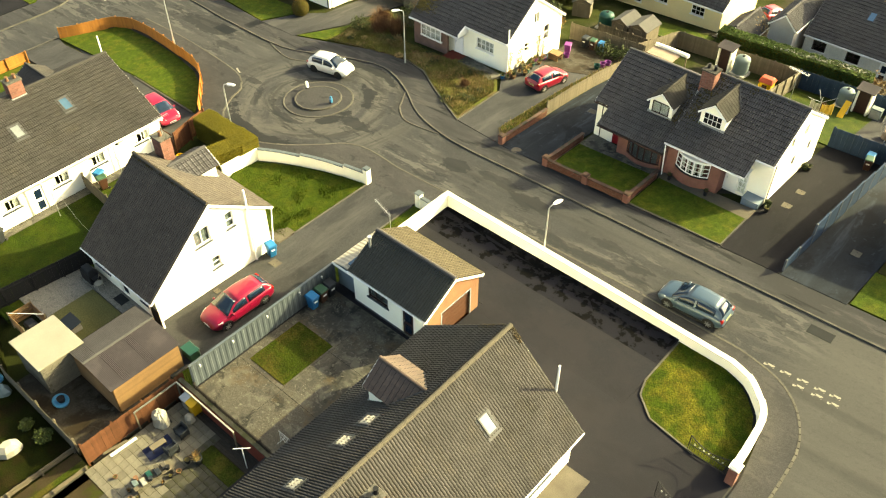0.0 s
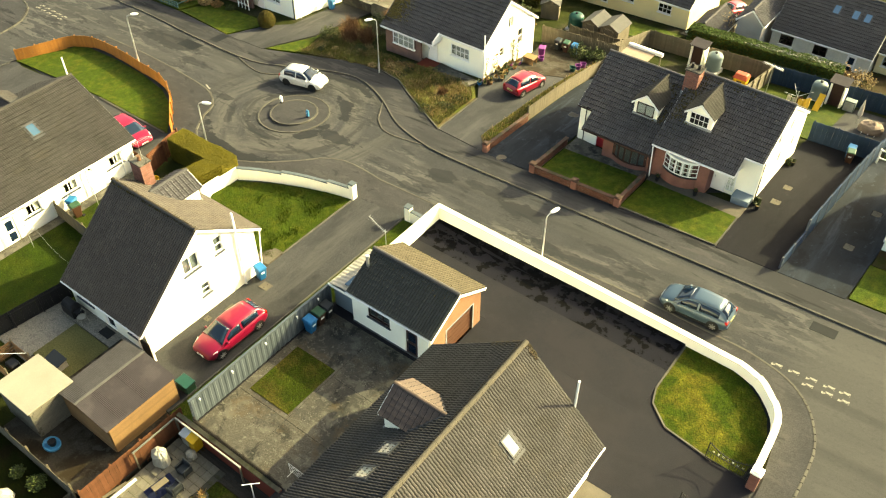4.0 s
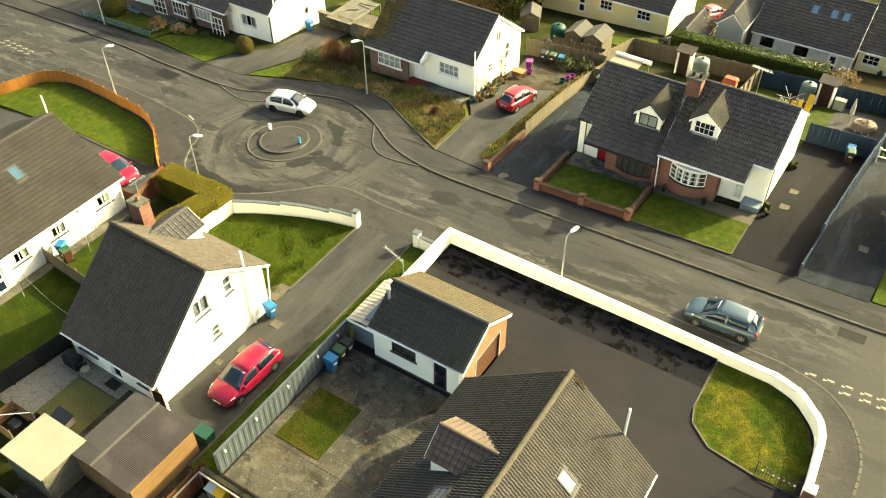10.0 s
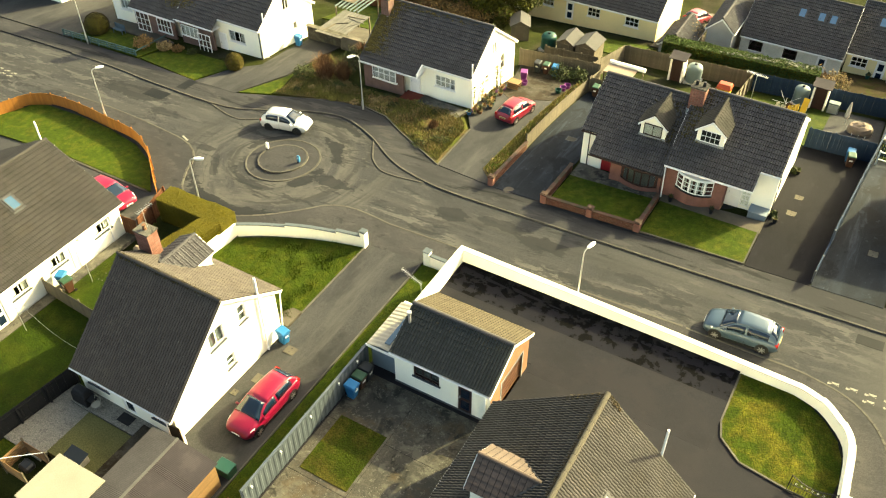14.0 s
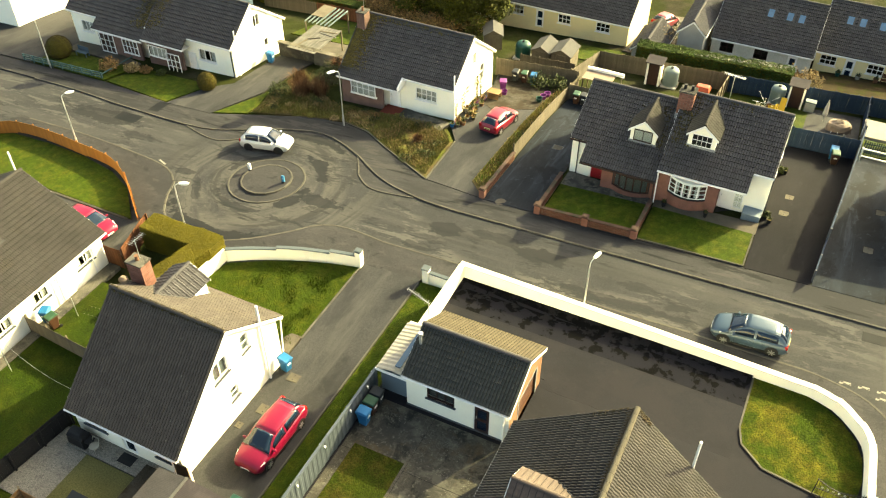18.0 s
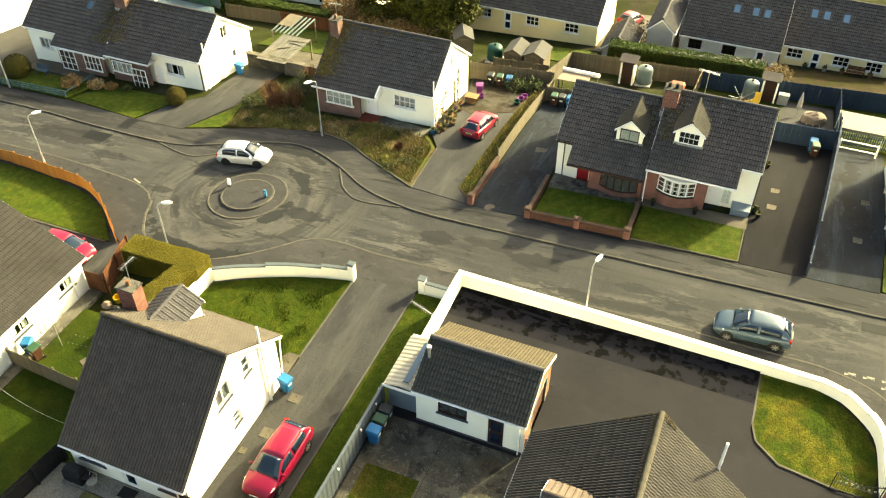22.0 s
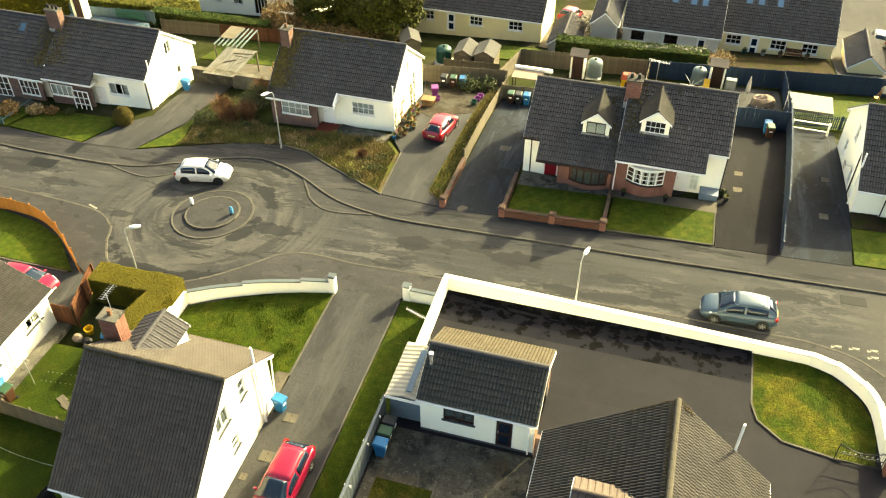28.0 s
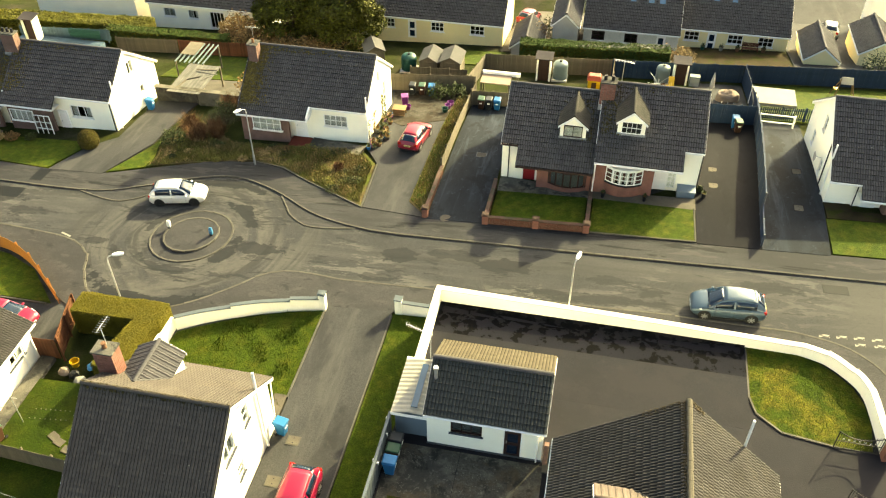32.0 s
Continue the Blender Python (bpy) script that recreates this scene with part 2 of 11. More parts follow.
M["tile_pg"] = mat("grey_roof_tile_piece", (0.06426, 0.05524, 0.04809), 0.8, 0.6, 0.1, 25, 0.25, 0.3, 0.004, per_object=0.11, spec=0.12)
M["moss"] = mat("moss", (0.03884, 0.03043, 0.007769), 0.95, 3.0, 0.4, 30, 0.4, 0.6, 0.02, island=0.3)
M["moss_y"] = mat("yellow_moss", (0.06798, 0.05179, 0.01101), 0.95, 3.0, 0.4, 30, 0.4, 0.6, 0.02, island=0.35)
M["brick"] = mat("red_brick", (0.08092, 0.03625, 0.0259), 0.9, 1.5, 0.2, 40, 0.2, 0.4, 0.005, per_object=0.2, spec=0.12)
M["brick_wall"] = mat("red_brick_panel", (0.170, 0.080, 0.063), 0.9, 1.5, 0.2, 40, 0.2, 0.4, 0.005, island=0.2, spec=0.12)
M["brick_or"] = mat("orange_brick", (0.1496, 0.07723, 0.04583), 0.9, 1.5, 0.15, 40, 0.2, 0.4, 0.005, island=0.18, spec=0.12)
M["mortar"] = mat("mortar", (0.1496, 0.1296, 0.1047), 0.95, 2.0, 0.15, 50, 0.15, 0.3, 0.004)
M["orange_wood"] = mat("orange_fence_timber", (0.2684, 0.1086, 0.02241), 0.7, 1.2, 0.15, 40, 0.15, 0.3, 0.004, per_object=0.12)
M["shed_wood"] = mat("honey_timber_cladding", (0.1554, 0.08931, 0.04014), 0.75, 1.2, 0.2, 40, 0.15, 0.3, 0.004, per_object=0.12)
M["brown_wood"] = mat("brown_fence_timber", (0.092, 0.038, 0.020), 0.8, 1.2, 0.25, 40, 0.2, 0.3, 0.004, per_object=0.22, spec=0.1)
M["grey_wood"] = mat("weathered_timber", (0.09968, 0.08222, 0.05736), 0.9, 1.2, 0.25, 40, 0.2, 0.3, 0.004, per_object=0.15)
M["navy_wood"] = mat("navy_painted_timber", (0.01315, 0.02629, 0.0526), 0.7, 1.2, 0.2, 40, 0.15, 0.2, 0.004, per_object=0.12, spec=0.1)
M["grey_fence"] = mat("grey_steel_cladding", (0.06798, 0.08287, 0.09387), 0.5, 1.2, 0.1, 30, 0.06, 0.1, 0.002, metal=0.2, per_object=0.05)
M["roof_felt"] = mat("brown_corrugated_sheet", (0.030, 0.0255, 0.0285), 0.85, 0.7, 0.15, 40, 0.12, 0.2, 0.004, col2=(0.038, 0.033, 0.035), patch=(0.48, 0.6, 0.8), spec=0.12)
M["bin_blue"] = mat("blue_bin_plastic", (0.008466, 0.1058, 0.254), 0.45, 2.0, 0.1, 30, 0.05, 0.0)
M["bin_green"] = mat("green_bin_plastic", (0.022, 0.062, 0.034), 0.5, 2.0, 0.1, 30, 0.05, 0.0)
M["bin_dark"] = mat("dark_bin_plastic", (0.01496, 0.01748, 0.01994), 0.5, 2.0, 0.1, 30, 0.05, 0.0)
M["purple"] = mat("purple_plastic", (0.1406, 0.02556, 0.1406), 0.5, 2.0, 0.1, 30, 0.05, 0.0)
M["yellow"] = mat("yellow_plastic", (0.4774, 0.2772, 0.0154), 0.5, 2.0, 0.1, 30, 0.05, 0.0)
M["red_paint"] = mat("red_paint", (0.2109, 0.007636, 0.01278), 0.45, 2.0, 0.08, 30, 0.04, 0.0)
M["steel"] = mat("galvanised_steel", (0.45, 0.46, 0.46), 0.45, 3.0, 0.12, 40, 0.08, 0.0, metal=0.7)
M["lamp_white"] = mat("lamp_housing", (0.75, 0.75, 0.72), 0.4, 3.0, 0.05, 40, 0.03, 0.0)
M["leaf"] = mat("hedge_leaf", (0.09408, 0.07948, 0.005578), 0.8, 0.8, 0.22, 10, 0.15, 0.0, island=0.08, spec=0.2)
M["leaf_dk"] = mat("shrub_leaf", (0.03244, 0.0424, 0.007445), 0.75, 0.8, 0.35, 10, 0.3, 0.0, island=0.45, spec=0.3)
M["bramble"] = mat("dry_bramble", (0.1862, 0.1135, 0.04839), 0.9, 0.5, 0.4, 10, 0.3, 0.0, island=0.4, spec=0.1)
M["twig"] = mat("red_brown_twigs", (0.1037, 0.05478, 0.02822), 0.9, 0.8, 0.35, 10, 0.3, 0.0, island=0.45, spec=0.1)
M["bark"] = mat("bark", (0.04985, 0.03736, 0.02492), 0.95, 3.0, 0.3, 40, 0.2, 0.4, 0.01)
M["soil"] = mat("dry_weedy_soil", (0.07595, 0.05718, 0.02859), 0.95, 1.0, 0.35, 10, 0.4, 0.7, 0.03, col2=(0.0554, 0.06254, 0.01429), patch=(0.42, 0.58, 0.5), spec=0.03)
M["glass"] = glass_mat("window_glass")
M["car_glass"] = mat("tinted_glass", (0.006, 0.014, 0.028), 0.08, 2.0, 0.05, 30, 0.02, 0.0, spec=0.4)
M["tyre"] = mat("tyre_rubber", (0.01154, 0.01154, 0.01154), 0.85, 4.0, 0.15, 60, 0.1, 0.1, 0.002)
M["rim"] = mat("alloy_rim", (0.5, 0.5, 0.5), 0.35, 4.0, 0.05, 60, 0.03, 0.0, metal=0.8)
M["paint_white"] = mat("white_road_paint", (0.1794, 0.1695, 0.1446), 0.8, 3.0, 0.12, 30, 0.25, 0.2, 0.003)
M["cloth"] = mat("pale_tarpaulin", (0.2496, 0.234, 0.195), 0.8, 2.0, 0.12, 20, 0.1, 0.3, 0.02)
M["curtain"] = mat("net_curtain", (0.6, 0.58, 0.52), 0.9, 3.0, 0.1, 20, 0.1, 0.0)


def car_paint(name, col):
    m = mat(name, col, 0.34, 2.0, 0.03, 200, 0.04, 0.0, metal=0.12)
    bs = m.node_tree.nodes["Principled BSDF"]
    bs.inputs["Coat Weight"].default_value, bs.inputs["Coat Roughness"].default_value = 0.35, 0.08
    return m
M["tile_br"] = mat("brown_dormer_tile", (0.07445, 0.05373, 0.04402), 0.8, 0.8, 0.15, 25, 0.2, 0.3, 0.004, island=0.12)
M["brown_paint"] = mat("brown_painted_steel", (0.05484, 0.02395, 0.01399), 0.5, 1.5, 0.08, 30, 0.05, 0.0)
M["store_grey"] = mat("blue_grey_cladding", (0.1361, 0.1719, 0.2006), 0.6, 1.0, 0.1, 30, 0.08, 0.1, 0.003)
M["skin_blue"] = mat("pale_blue_plastic", (0.03835, 0.1789, 0.3196), 0.5, 2.0, 0.1, 30, 0.05, 0.0)
M["tank"] = mat("grey_green_tank", (0.09968, 0.1296, 0.1296), 0.55, 1.0, 0.12, 30, 0.06, 0.0)
M["lamp_glow"] = mat("lamp_lens", (0.6, 0.6, 0.58), 0.3, 2.0, 0.05, 30, 0.03, 0.0)
M["plate"] = mat("number_plate", (0.55, 0.5, 0.2), 0.5, 2.0, 0.03, 30, 0.02, 0.0)
M["plate_w"] = mat("front_number_plate", (0.7, 0.7, 0.68), 0.5, 2.0, 0.03, 30, 0.02, 0.0)
M["tail"] = mat("tail_lamp", (0.2695, 0.0077, 0.0077), 0.2, 2.0, 0.03, 30, 0.02, 0.0)
M["head"] = mat("headlamp", (0.7, 0.7, 0.68), 0.12, 2.0, 0.05, 30, 0.02, 0.0)
M["ivy"] = mat("ivy_leaf", (0.02991, 0.03988, 0.005956), 0.7, 0.8, 0.35, 10, 0.3, 0.0, island=0.45, spec=0.3)
M["conifer"] = mat("conifer_leaf", (0.04985, 0.05237, 0.004985), 0.8, 0.5, 0.4, 10, 0.3, 0.0, island=0.5, spec=0.2)
M["straw"] = mat("pale_dry_stems", (0.2474, 0.1768, 0.08887), 0.9, 0.6, 0.3, 10, 0.3, 0.0, island=0.4, spec=0.1)
M["path"] = mat("pale_path", (0.07477, 0.06578, 0.05237), 0.9, 1.0, 0.25, 40, 0.2, 0.4, 0.006, spec=0.12)
M["damp_road"] = mat("dark_asphalt_patch", (0.00748, 0.008228, 0.00938), 0.75, 0.8, 0.25, 60, 0.25, 0.3, 0.006, spec=0.12)
M["brick_cope"] = mat("mossy_brick_coping", (0.05503, 0.02913, 0.02136), 0.9, 1.5, 0.25, 40, 0.25, 0.4, 0.005, col2=(0.02913, 0.0259, 0.01424), patch=(0.48, 0.6, 1.2), per_object=0.15)
# Bright blue sky reflected in the far skylights, given as base colour.
M["sky_glass"] = mat("bright_sky_roof_glass", (0.083, 0.1577, 0.249), 0.06, 2.0, 0.1, 30, 0.05, 0.0, spec=0.8)
M["cope_grey"] = mat("blue_grey_coping", (0.05982, 0.07477, 0.08474), 0.8, 1.5, 0.12, 40, 0.08, 0.2, 0.004)
M["turf"] = mat("mossy_turf", (0.08101, 0.07792, 0.03115), 0.95, 0.8, 0.2, 12, 0.35, 0.4, 0.01, spec=0.1)
M["teal"] = mat("teal_plastic", (0.005956, 0.04486, 0.03489), 0.5, 2.0, 0.1, 30, 0.05, 0.0)
M["teal_dark"] = mat("dark_teal_paint", (0.01165, 0.02913, 0.03561), 0.6, 1.5, 0.2, 40, 0.15, 0.1, 0.003)
M["mustard"] = mat("mustard_towel", (0.46, 0.30, 0.05), 0.9, 3.0, 0.1, 60, 0.1, 0.2, 0.005)
M["tan"] = mat("tan_cover", (0.2201, 0.1618, 0.1198), 0.85, 2.0, 0.15, 20, 0.1, 0.2, 0.01)
M["orange_red"] = mat("orange_red_plastic", (0.3196, 0.05113, 0.01917), 0.5, 2.0, 0.1, 30, 0.05, 0.0)
M["navy_cloth"] = mat("navy_rug", (0.005956, 0.009968, 0.03489), 0.95, 3.0, 0.2, 60, 0.2, 0.2, 0.004)
M["dark_wood"] = mat("dark_deck_timber", (0.02492, 0.01994, 0.01496), 0.85, 1.2, 0.25, 40, 0.2, 0.3, 0.004, per_object=0.2)
M["pale_board"] = mat("pale_weathered_board", (0.09387, 0.08931, 0.07639), 0.9, 1.2, 0.25, 40, 0.2, 0.3, 0.004, per_object=0.2)
M["rail_green"] = mat("blue_green_paint", (0.03988, 0.08474, 0.08474), 0.7, 1.5, 0.15, 40, 0.1, 0.1, 0.003)
# Inner shade of hedges and clipped bushes is put into this colour.
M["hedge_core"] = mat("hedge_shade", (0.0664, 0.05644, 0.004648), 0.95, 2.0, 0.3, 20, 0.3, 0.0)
# Joint colours also hold the shade between tile rolls and under tails.
M["joint"] = mat("grimy_shaded_tile_joint", (0.0204, 0.01845, 0.01554), 0.95, 1.0, 0.3, 40, 0.3, 0.0, spec=0.03)
M["joint_b"] = mat("soft_tile_joint", (0.02292, 0.02091, 0.01845), 0.95, 1.0, 0.3, 40, 0.3, 0.0, spec=0.03)
M["sheet_white"] = mat("white_roof_sheet", (0.1965, 0.1836, 0.1474), 0.7, 0.8, 0.12, 20, 0.08, 0.15, 0.006)
M["slab_sunlit"] = mat("weathered_sunlit_slab", (0.1198, 0.1081, 0.08416), 0.92, 1.2, 0.25, 40, 0.2, 0.4, 0.006, col2=(0.07769, 0.07121, 0.04856), patch=(0.52, 0.66, 0.8), per_object=0.16, spec=0.12)
# Pane colour stands for a whitish sky reflection.
M["pale_glass"] = mat("pale_sky_roof_glass", (0.1424, 0.1554, 0.1554), 0.06, 2.0, 0.1, 30, 0.05, 0.0, spec=0.8)
M["weed"] = mat("mixed_weed_leaf", (0.1161, 0.1091, 0.0303), 0.85, 0.6, 0.4, 10, 0.3, 0.0, island=0.4, spec=0.1)
# Grey-blue pane reflection as a colour, for a panel behind the glass.
M["blind"] = mat("grey_reflection_panel", (0.09711, 0.1117, 0.1165), 0.8, 2.0, 0.2, 30, 0.1, 0.0)
M["conc_pad"] = mat("speckled_concrete", (0.1651, 0.1541, 0.1343), 0.92, 2.2, 0.3, 14, 0.45, 0.4, 0.006, col2=(0.09906, 0.09355, 0.08255), patch=(0.5, 0.62, 2.2), spec=0.12)
M["block"] = mat("dirty_concrete_block", (0.1101, 0.1003, 0.07898), 0.92, 1.0, 0.3, 40, 0.2, 0.4, 0.006, col2=(0.05179, 0.04661, 0.03237), patch=(0.48, 0.64, 0.9), per_object=0.1, spec=0.12)
M["lead_pale"] = mat("weathered_pale_lead", (0.1992, 0.2075, 0.2117), 0.7, 2.0, 0.25, 40, 0.15, 0.1, 0.003)
M["lead"] = mat("lead_flashing", (0.04486, 0.04486, 0.04583), 0.7, 2.0, 0.2, 40, 0.15, 0.1, 0.003)
M["ridge_grey"] = mat("weathered_ridge_mortar", (0.08092, 0.07251, 0.05697), 0.95, 2.0, 0.3, 30, 0.35, 0.6, 0.012, col2=(0.04532, 0.03884, 0.02719), patch=(0.5, 0.62, 2.0), spec=0.05)
M["moss_dk"] = mat("dark_brown_moss", (0.02719, 0.01877, 0.007769), 0.95, 3.0, 0.4, 30, 0.4, 0.6, 0.02, island=0.35)
# Blue sky reflection is painted into this pane colour.
M["roof_glass"] = mat("blue_sky_roof_glass", (0.03735, 0.07885, 0.1245), 0.08, 2.0, 0.1, 30, 0.05, 0.0, spec=0.7)


def road_mat():
    """Worn asphalt: dusty streaks along the street, swept bands round the island, ragged dark damp patches."""
    m = mat("worn_road", (0.0270, 0.0272, 0.0288), 0.88, 0.35, 0.14, 15, 0.36, 0.5, 0.01, spec=0.12)
    nt = m.node_tree
    nd, lk = nt.nodes, nt.links
    bs = nd["Principled BSDF"]
    src = bs.inputs["Base Color"].links[0].from_socket
    tc = nd.new("ShaderNodeTexCoord")
    here = tc.outputs["Object"]

    def op(kind, a, b=0.0):
        n = nd.new("ShaderNodeMath")
        n.operation = kind
        for k, q in enumerate((a, b)):
            if isinstance(q, (int, float)):
                n.inputs[k].default_value = q
            else:
                lk.new(q, n.inputs[k])
        return n.outputs[0]

    def ramp(v, lo, hi, a=0.0, b=1.0):
        r = nd.new("ShaderNodeMapRange")
        r.interpolation_type = "SMOOTHSTEP"
        for k, q in enumerate((lo, hi, a, b)):
            r.inputs[k + 1].default_value = q
        lk.new(v, r.inputs[0])
        return r.outputs[0]

    def field(at, scale, stretch, detail=6.0, rough=0.6, dist=0.4, off=0.0):
        mp = nd.new("ShaderNodeMapping")
        mp.inputs["Scale"].default_value = stretch
        mp.inputs["Location"].default_value = (off, off, 0)
        n = nd.new("ShaderNodeTexNoise")
        n.inputs["Scale"].default_value, n.inputs["Detail"].default_value = scale, detail
        n.inputs["Roughness"].default_value, n.inputs["Distortion"].default_value = rough, dist
        lk.new(at, mp.inputs[0])
        lk.new(mp.outputs[0], n.inputs["Vector"])
        return n.outputs[0]

    def blend(src, col, fac):
        mx = nd.new("ShaderNodeMix")
        mx.data_type = "RGBA"
        mx.inputs[7].default_value = (*col, 1)
        lk.new(src, mx.inputs[6])
        lk.new(fac, mx.inputs[0])
        return mx.outputs[2]
    sub_ = nd.new("ShaderNodeVectorMath")
    sub_.operation = "SUBTRACT"
    sub_.inputs[1].default_value = (-18.2, 4.95, 0.0)
    lk.new(here, sub_.inputs[0])
    sp = nd.new("ShaderNodeSeparateXYZ")
    lk.new(sub_.outputs[0], sp.inputs[0])
    px, py = sp.outputs[0], sp.outputs[1]
    rad = op("SQRT", op("ADD", op("MULTIPLY", px, px), op("MULTIPLY", py, py)))
    ang = op("ARCTAN2", py, px)
    polar = nd.new("ShaderNodeCombineXYZ")
    lk.new(rad, polar.inputs[0])
    lk.new(op("MULTIPLY", op("COSINE", ang), 1.6), polar.inputs[1])
    lk.new(op("MULTIPLY", op("SINE", ang), 1.6), polar.inputs[2])
    swept = polar.outputs[0]
    circle = ramp(op("ADD", rad, op("MULTIPLY", field(here, 0.4, (1, 1, 1)), 3.0)), 8.0, 11.5, 1.0, 0.0)
    street = op("SUBTRACT", 1.0, circle)
    PALE, DUST, DAMP = (0.0640, 0.0622, 0.0590), (0.0715, 0.0685, 0.0620), (0.0126, 0.0129, 0.0142)
    # long soft streaks and crisp worn scraps on the straight
    src = blend(src, PALE, op("MULTIPLY", op("MULTIPLY", ramp(field(here, 0.8, (0.07, 1.1, 1.0), 4.0, 0.55), 0.42, 0.64), street), 0.30))
    src = blend(src, (0.050, 0.0485, 0.0445), op("MULTIPLY", ramp(px, 39.0, 43.0), 0.6))
    scraps = ramp(field(here, 1.15, (0.24, 1.0, 1.0), 8.0, 0.66, 0.3, 19.0), 0.535, 0.56)
    straight = ramp(px, 39.0, 43.0, 1.0, 0.12)
    some = op("MULTIPLY", straight, ramp(field(here, 0.16, (0.6, 1.0, 1.0), 3.0, 0.5, 0.3, 71.0), 0.36, 0.52))
    src = blend(src, PALE, op("MULTIPLY", op("MULTIPLY", op("MULTIPLY", scraps, some), street), 0.9))
    damp = ramp(field(here, 0.8, (0.28, 1.0, 1.0), 8.0, 0.68, 0.4, 37.0), 0.57, 0.6)
    src = blend(src, DAMP, op("MULTIPLY", op("MULTIPLY", op("MULTIPLY", damp, straight), street), 0.65))
    wheel = ramp(field(here, 0.55, (0.03, 1.6, 1.0), 2.0, 0.4, 0.1, 5.0), 0.55, 0.7)
    src = blend(src, (0.0235, 0.0232, 0.0226), op("MULTIPLY", op("MULTIPLY", wheel, street), 0.5))
    # swept bands round the island
    src = blend(src, DUST, op("MULTIPLY", op("MULTIPLY", ramp(field(swept, 0.7, (1.0, 1.0, 1.0), 6.0, 0.6, 0.9), 0.36, 0.66), circle), 0.7))
    src = blend(src, (0.0215, 0.0214, 0.0212), op("MULTIPLY", op("MULTIPLY", ramp(field(swept, 1.1, (1.0, 0.5, 0.5), 6.0, 0.6, 0.6, 13.0), 0.5, 0.6), circle), 0.75))
    crumbs = ramp(field(here, 3.2, (0.45, 1.0, 1.0), 8.0, 0.7, 0.3, 91.0), 0.56, 0.62)
    src = blend(src, DUST, op("MULTIPLY", op("MULTIPLY", crumbs, some), 0.45))
    grit = ramp(field(here, 4.5, (0.7, 1.0, 1.0), 6.0, 0.7, 0.2, 43.0), 0.5, 0.7)
    src = blend(src, (0.022, 0.022, 0.0218), op("MULTIPLY", grit, 0.35))
    scuff = ramp(field(here, 0.9, (0.22, 1.0, 1.0), 9.0, 0.7, 0.5, 63.0), 0.56, 0.585)
    src = blend(src, DAMP, op("MULTIPLY", op("MULTIPLY", scuff, circle), 0.6))
    ragged = field(here, 1.1, (0.7, 1.0, 1.0), 9.0, 0.7, 0.4, 53.0)

    def patch(dist, amount):
        return op("MULTIPLY", ramp(op("SUBTRACT", op("MULTIPLY", ragged, 1.9), op("MULTIPLY", dist, 0.75)), 0.28, 0.36), amount)

    def span(a, c, w):
        return op("DIVIDE", op("SUBTRACT", a, c), w)

    def far(u, v):
        return op("SQRT", op("ADD", op("MULTIPLY", u, u), op("MULTIPLY", v, v)))
    for rc, tc_, dr, dt, amount in ((6.5, 1.57, 0.55, 0.7, 0.85), (4.1, 0.84, 0.7, 0.56, 0.9), (3.4, -0.45, 0.6, 0.6, 0.9), (6.75, -1.66, 0.75, 0.85, 0.9), (5.2, -2.5, 0.4, 0.35, 0.55), (3.3, 2.6, 0.35, 0.9, 0.7), (3.6, -1.7, 0.4, 0.7, 0.6)):
        src = blend(src, DAMP, patch(far(span(rad, rc, dr), span(ang, tc_, dt)), amount))
    for bx, by, rx, ry, amount in ((-13.4, 4.3, 2.6, 0.75, 0.8), (-24.5, 3.4, 0.9, 0.5, 0.7), (-36.4, 7.4, 4.6, 1.1, 0.75), (-31.6, 6.0, 2.0, 0.5, 0.6), (-3.6, 5.1, 1.7, 0.85, 0.75), (0.4, 5.6, 2.6, 0.6, 0.6), (3.2, 5.0, 2.2, 0.8, 0.7), (-4.4, 2.7, 1.6, 0.4, 0.6), (8.6, 2.75, 6.0, 0.6, 0.6), (9.6, 4.6, 1.8, 0.5, 0.5), (19.5, 5.4, 2.5, 0.6, 0.6)):
        src = blend(src, DAMP, patch(far(span(px, bx + 18.2, rx), span(py, by - 4.95, ry)), amount))
    lk.new(src, bs.inputs["Base Color"])
    return m


M["road"] = road_mat()
# Darker than damp alone: the wall's shade is in this colour.
M["damp_shade"] = mat("patchy_damp_shaded_asphalt", (0.002913, 0.002913, 0.003237), 0.9, 0.8, 0.2, 60, 0.3, 0.3, 0.008, col2=(0.01068, 0.01036, 0.01198), patch=(0.5, 0.54, 1.6), spec=0.03)
M["paint_worn"] = mat("worn_road_paint", (0.200, 0.188, 0.155), 0.85, 3.0, 0.2, 30, 0.25, 0.2, 0.003, col2=(0.030, 0.029, 0.027), patch=(0.47, 0.53, 3.2))
M["drive_grey"] = worn("grey_worn_asphalt", (0.0336, 0.03338, 0.03472), [((0.0196, 0.01971, 0.02083), 0.42, (1.0, 0.45), 0.44, 0.66, 0.75, 4.0), ((0.056, 0.05488, 0.05376), 0.7, (1.2, 0.2), 0.48, 0.72, 0.7, 8.0), ((0.01232, 0.01232, 0.01288), 0.6, (0.9, 0.5), 0.55, 0.70, 0.5, 19.0), ((0.05824, 0.05656, 0.05376), 3.0, (0.8, 0.4), 0.58, 0.68, 0.2, 27.0)])
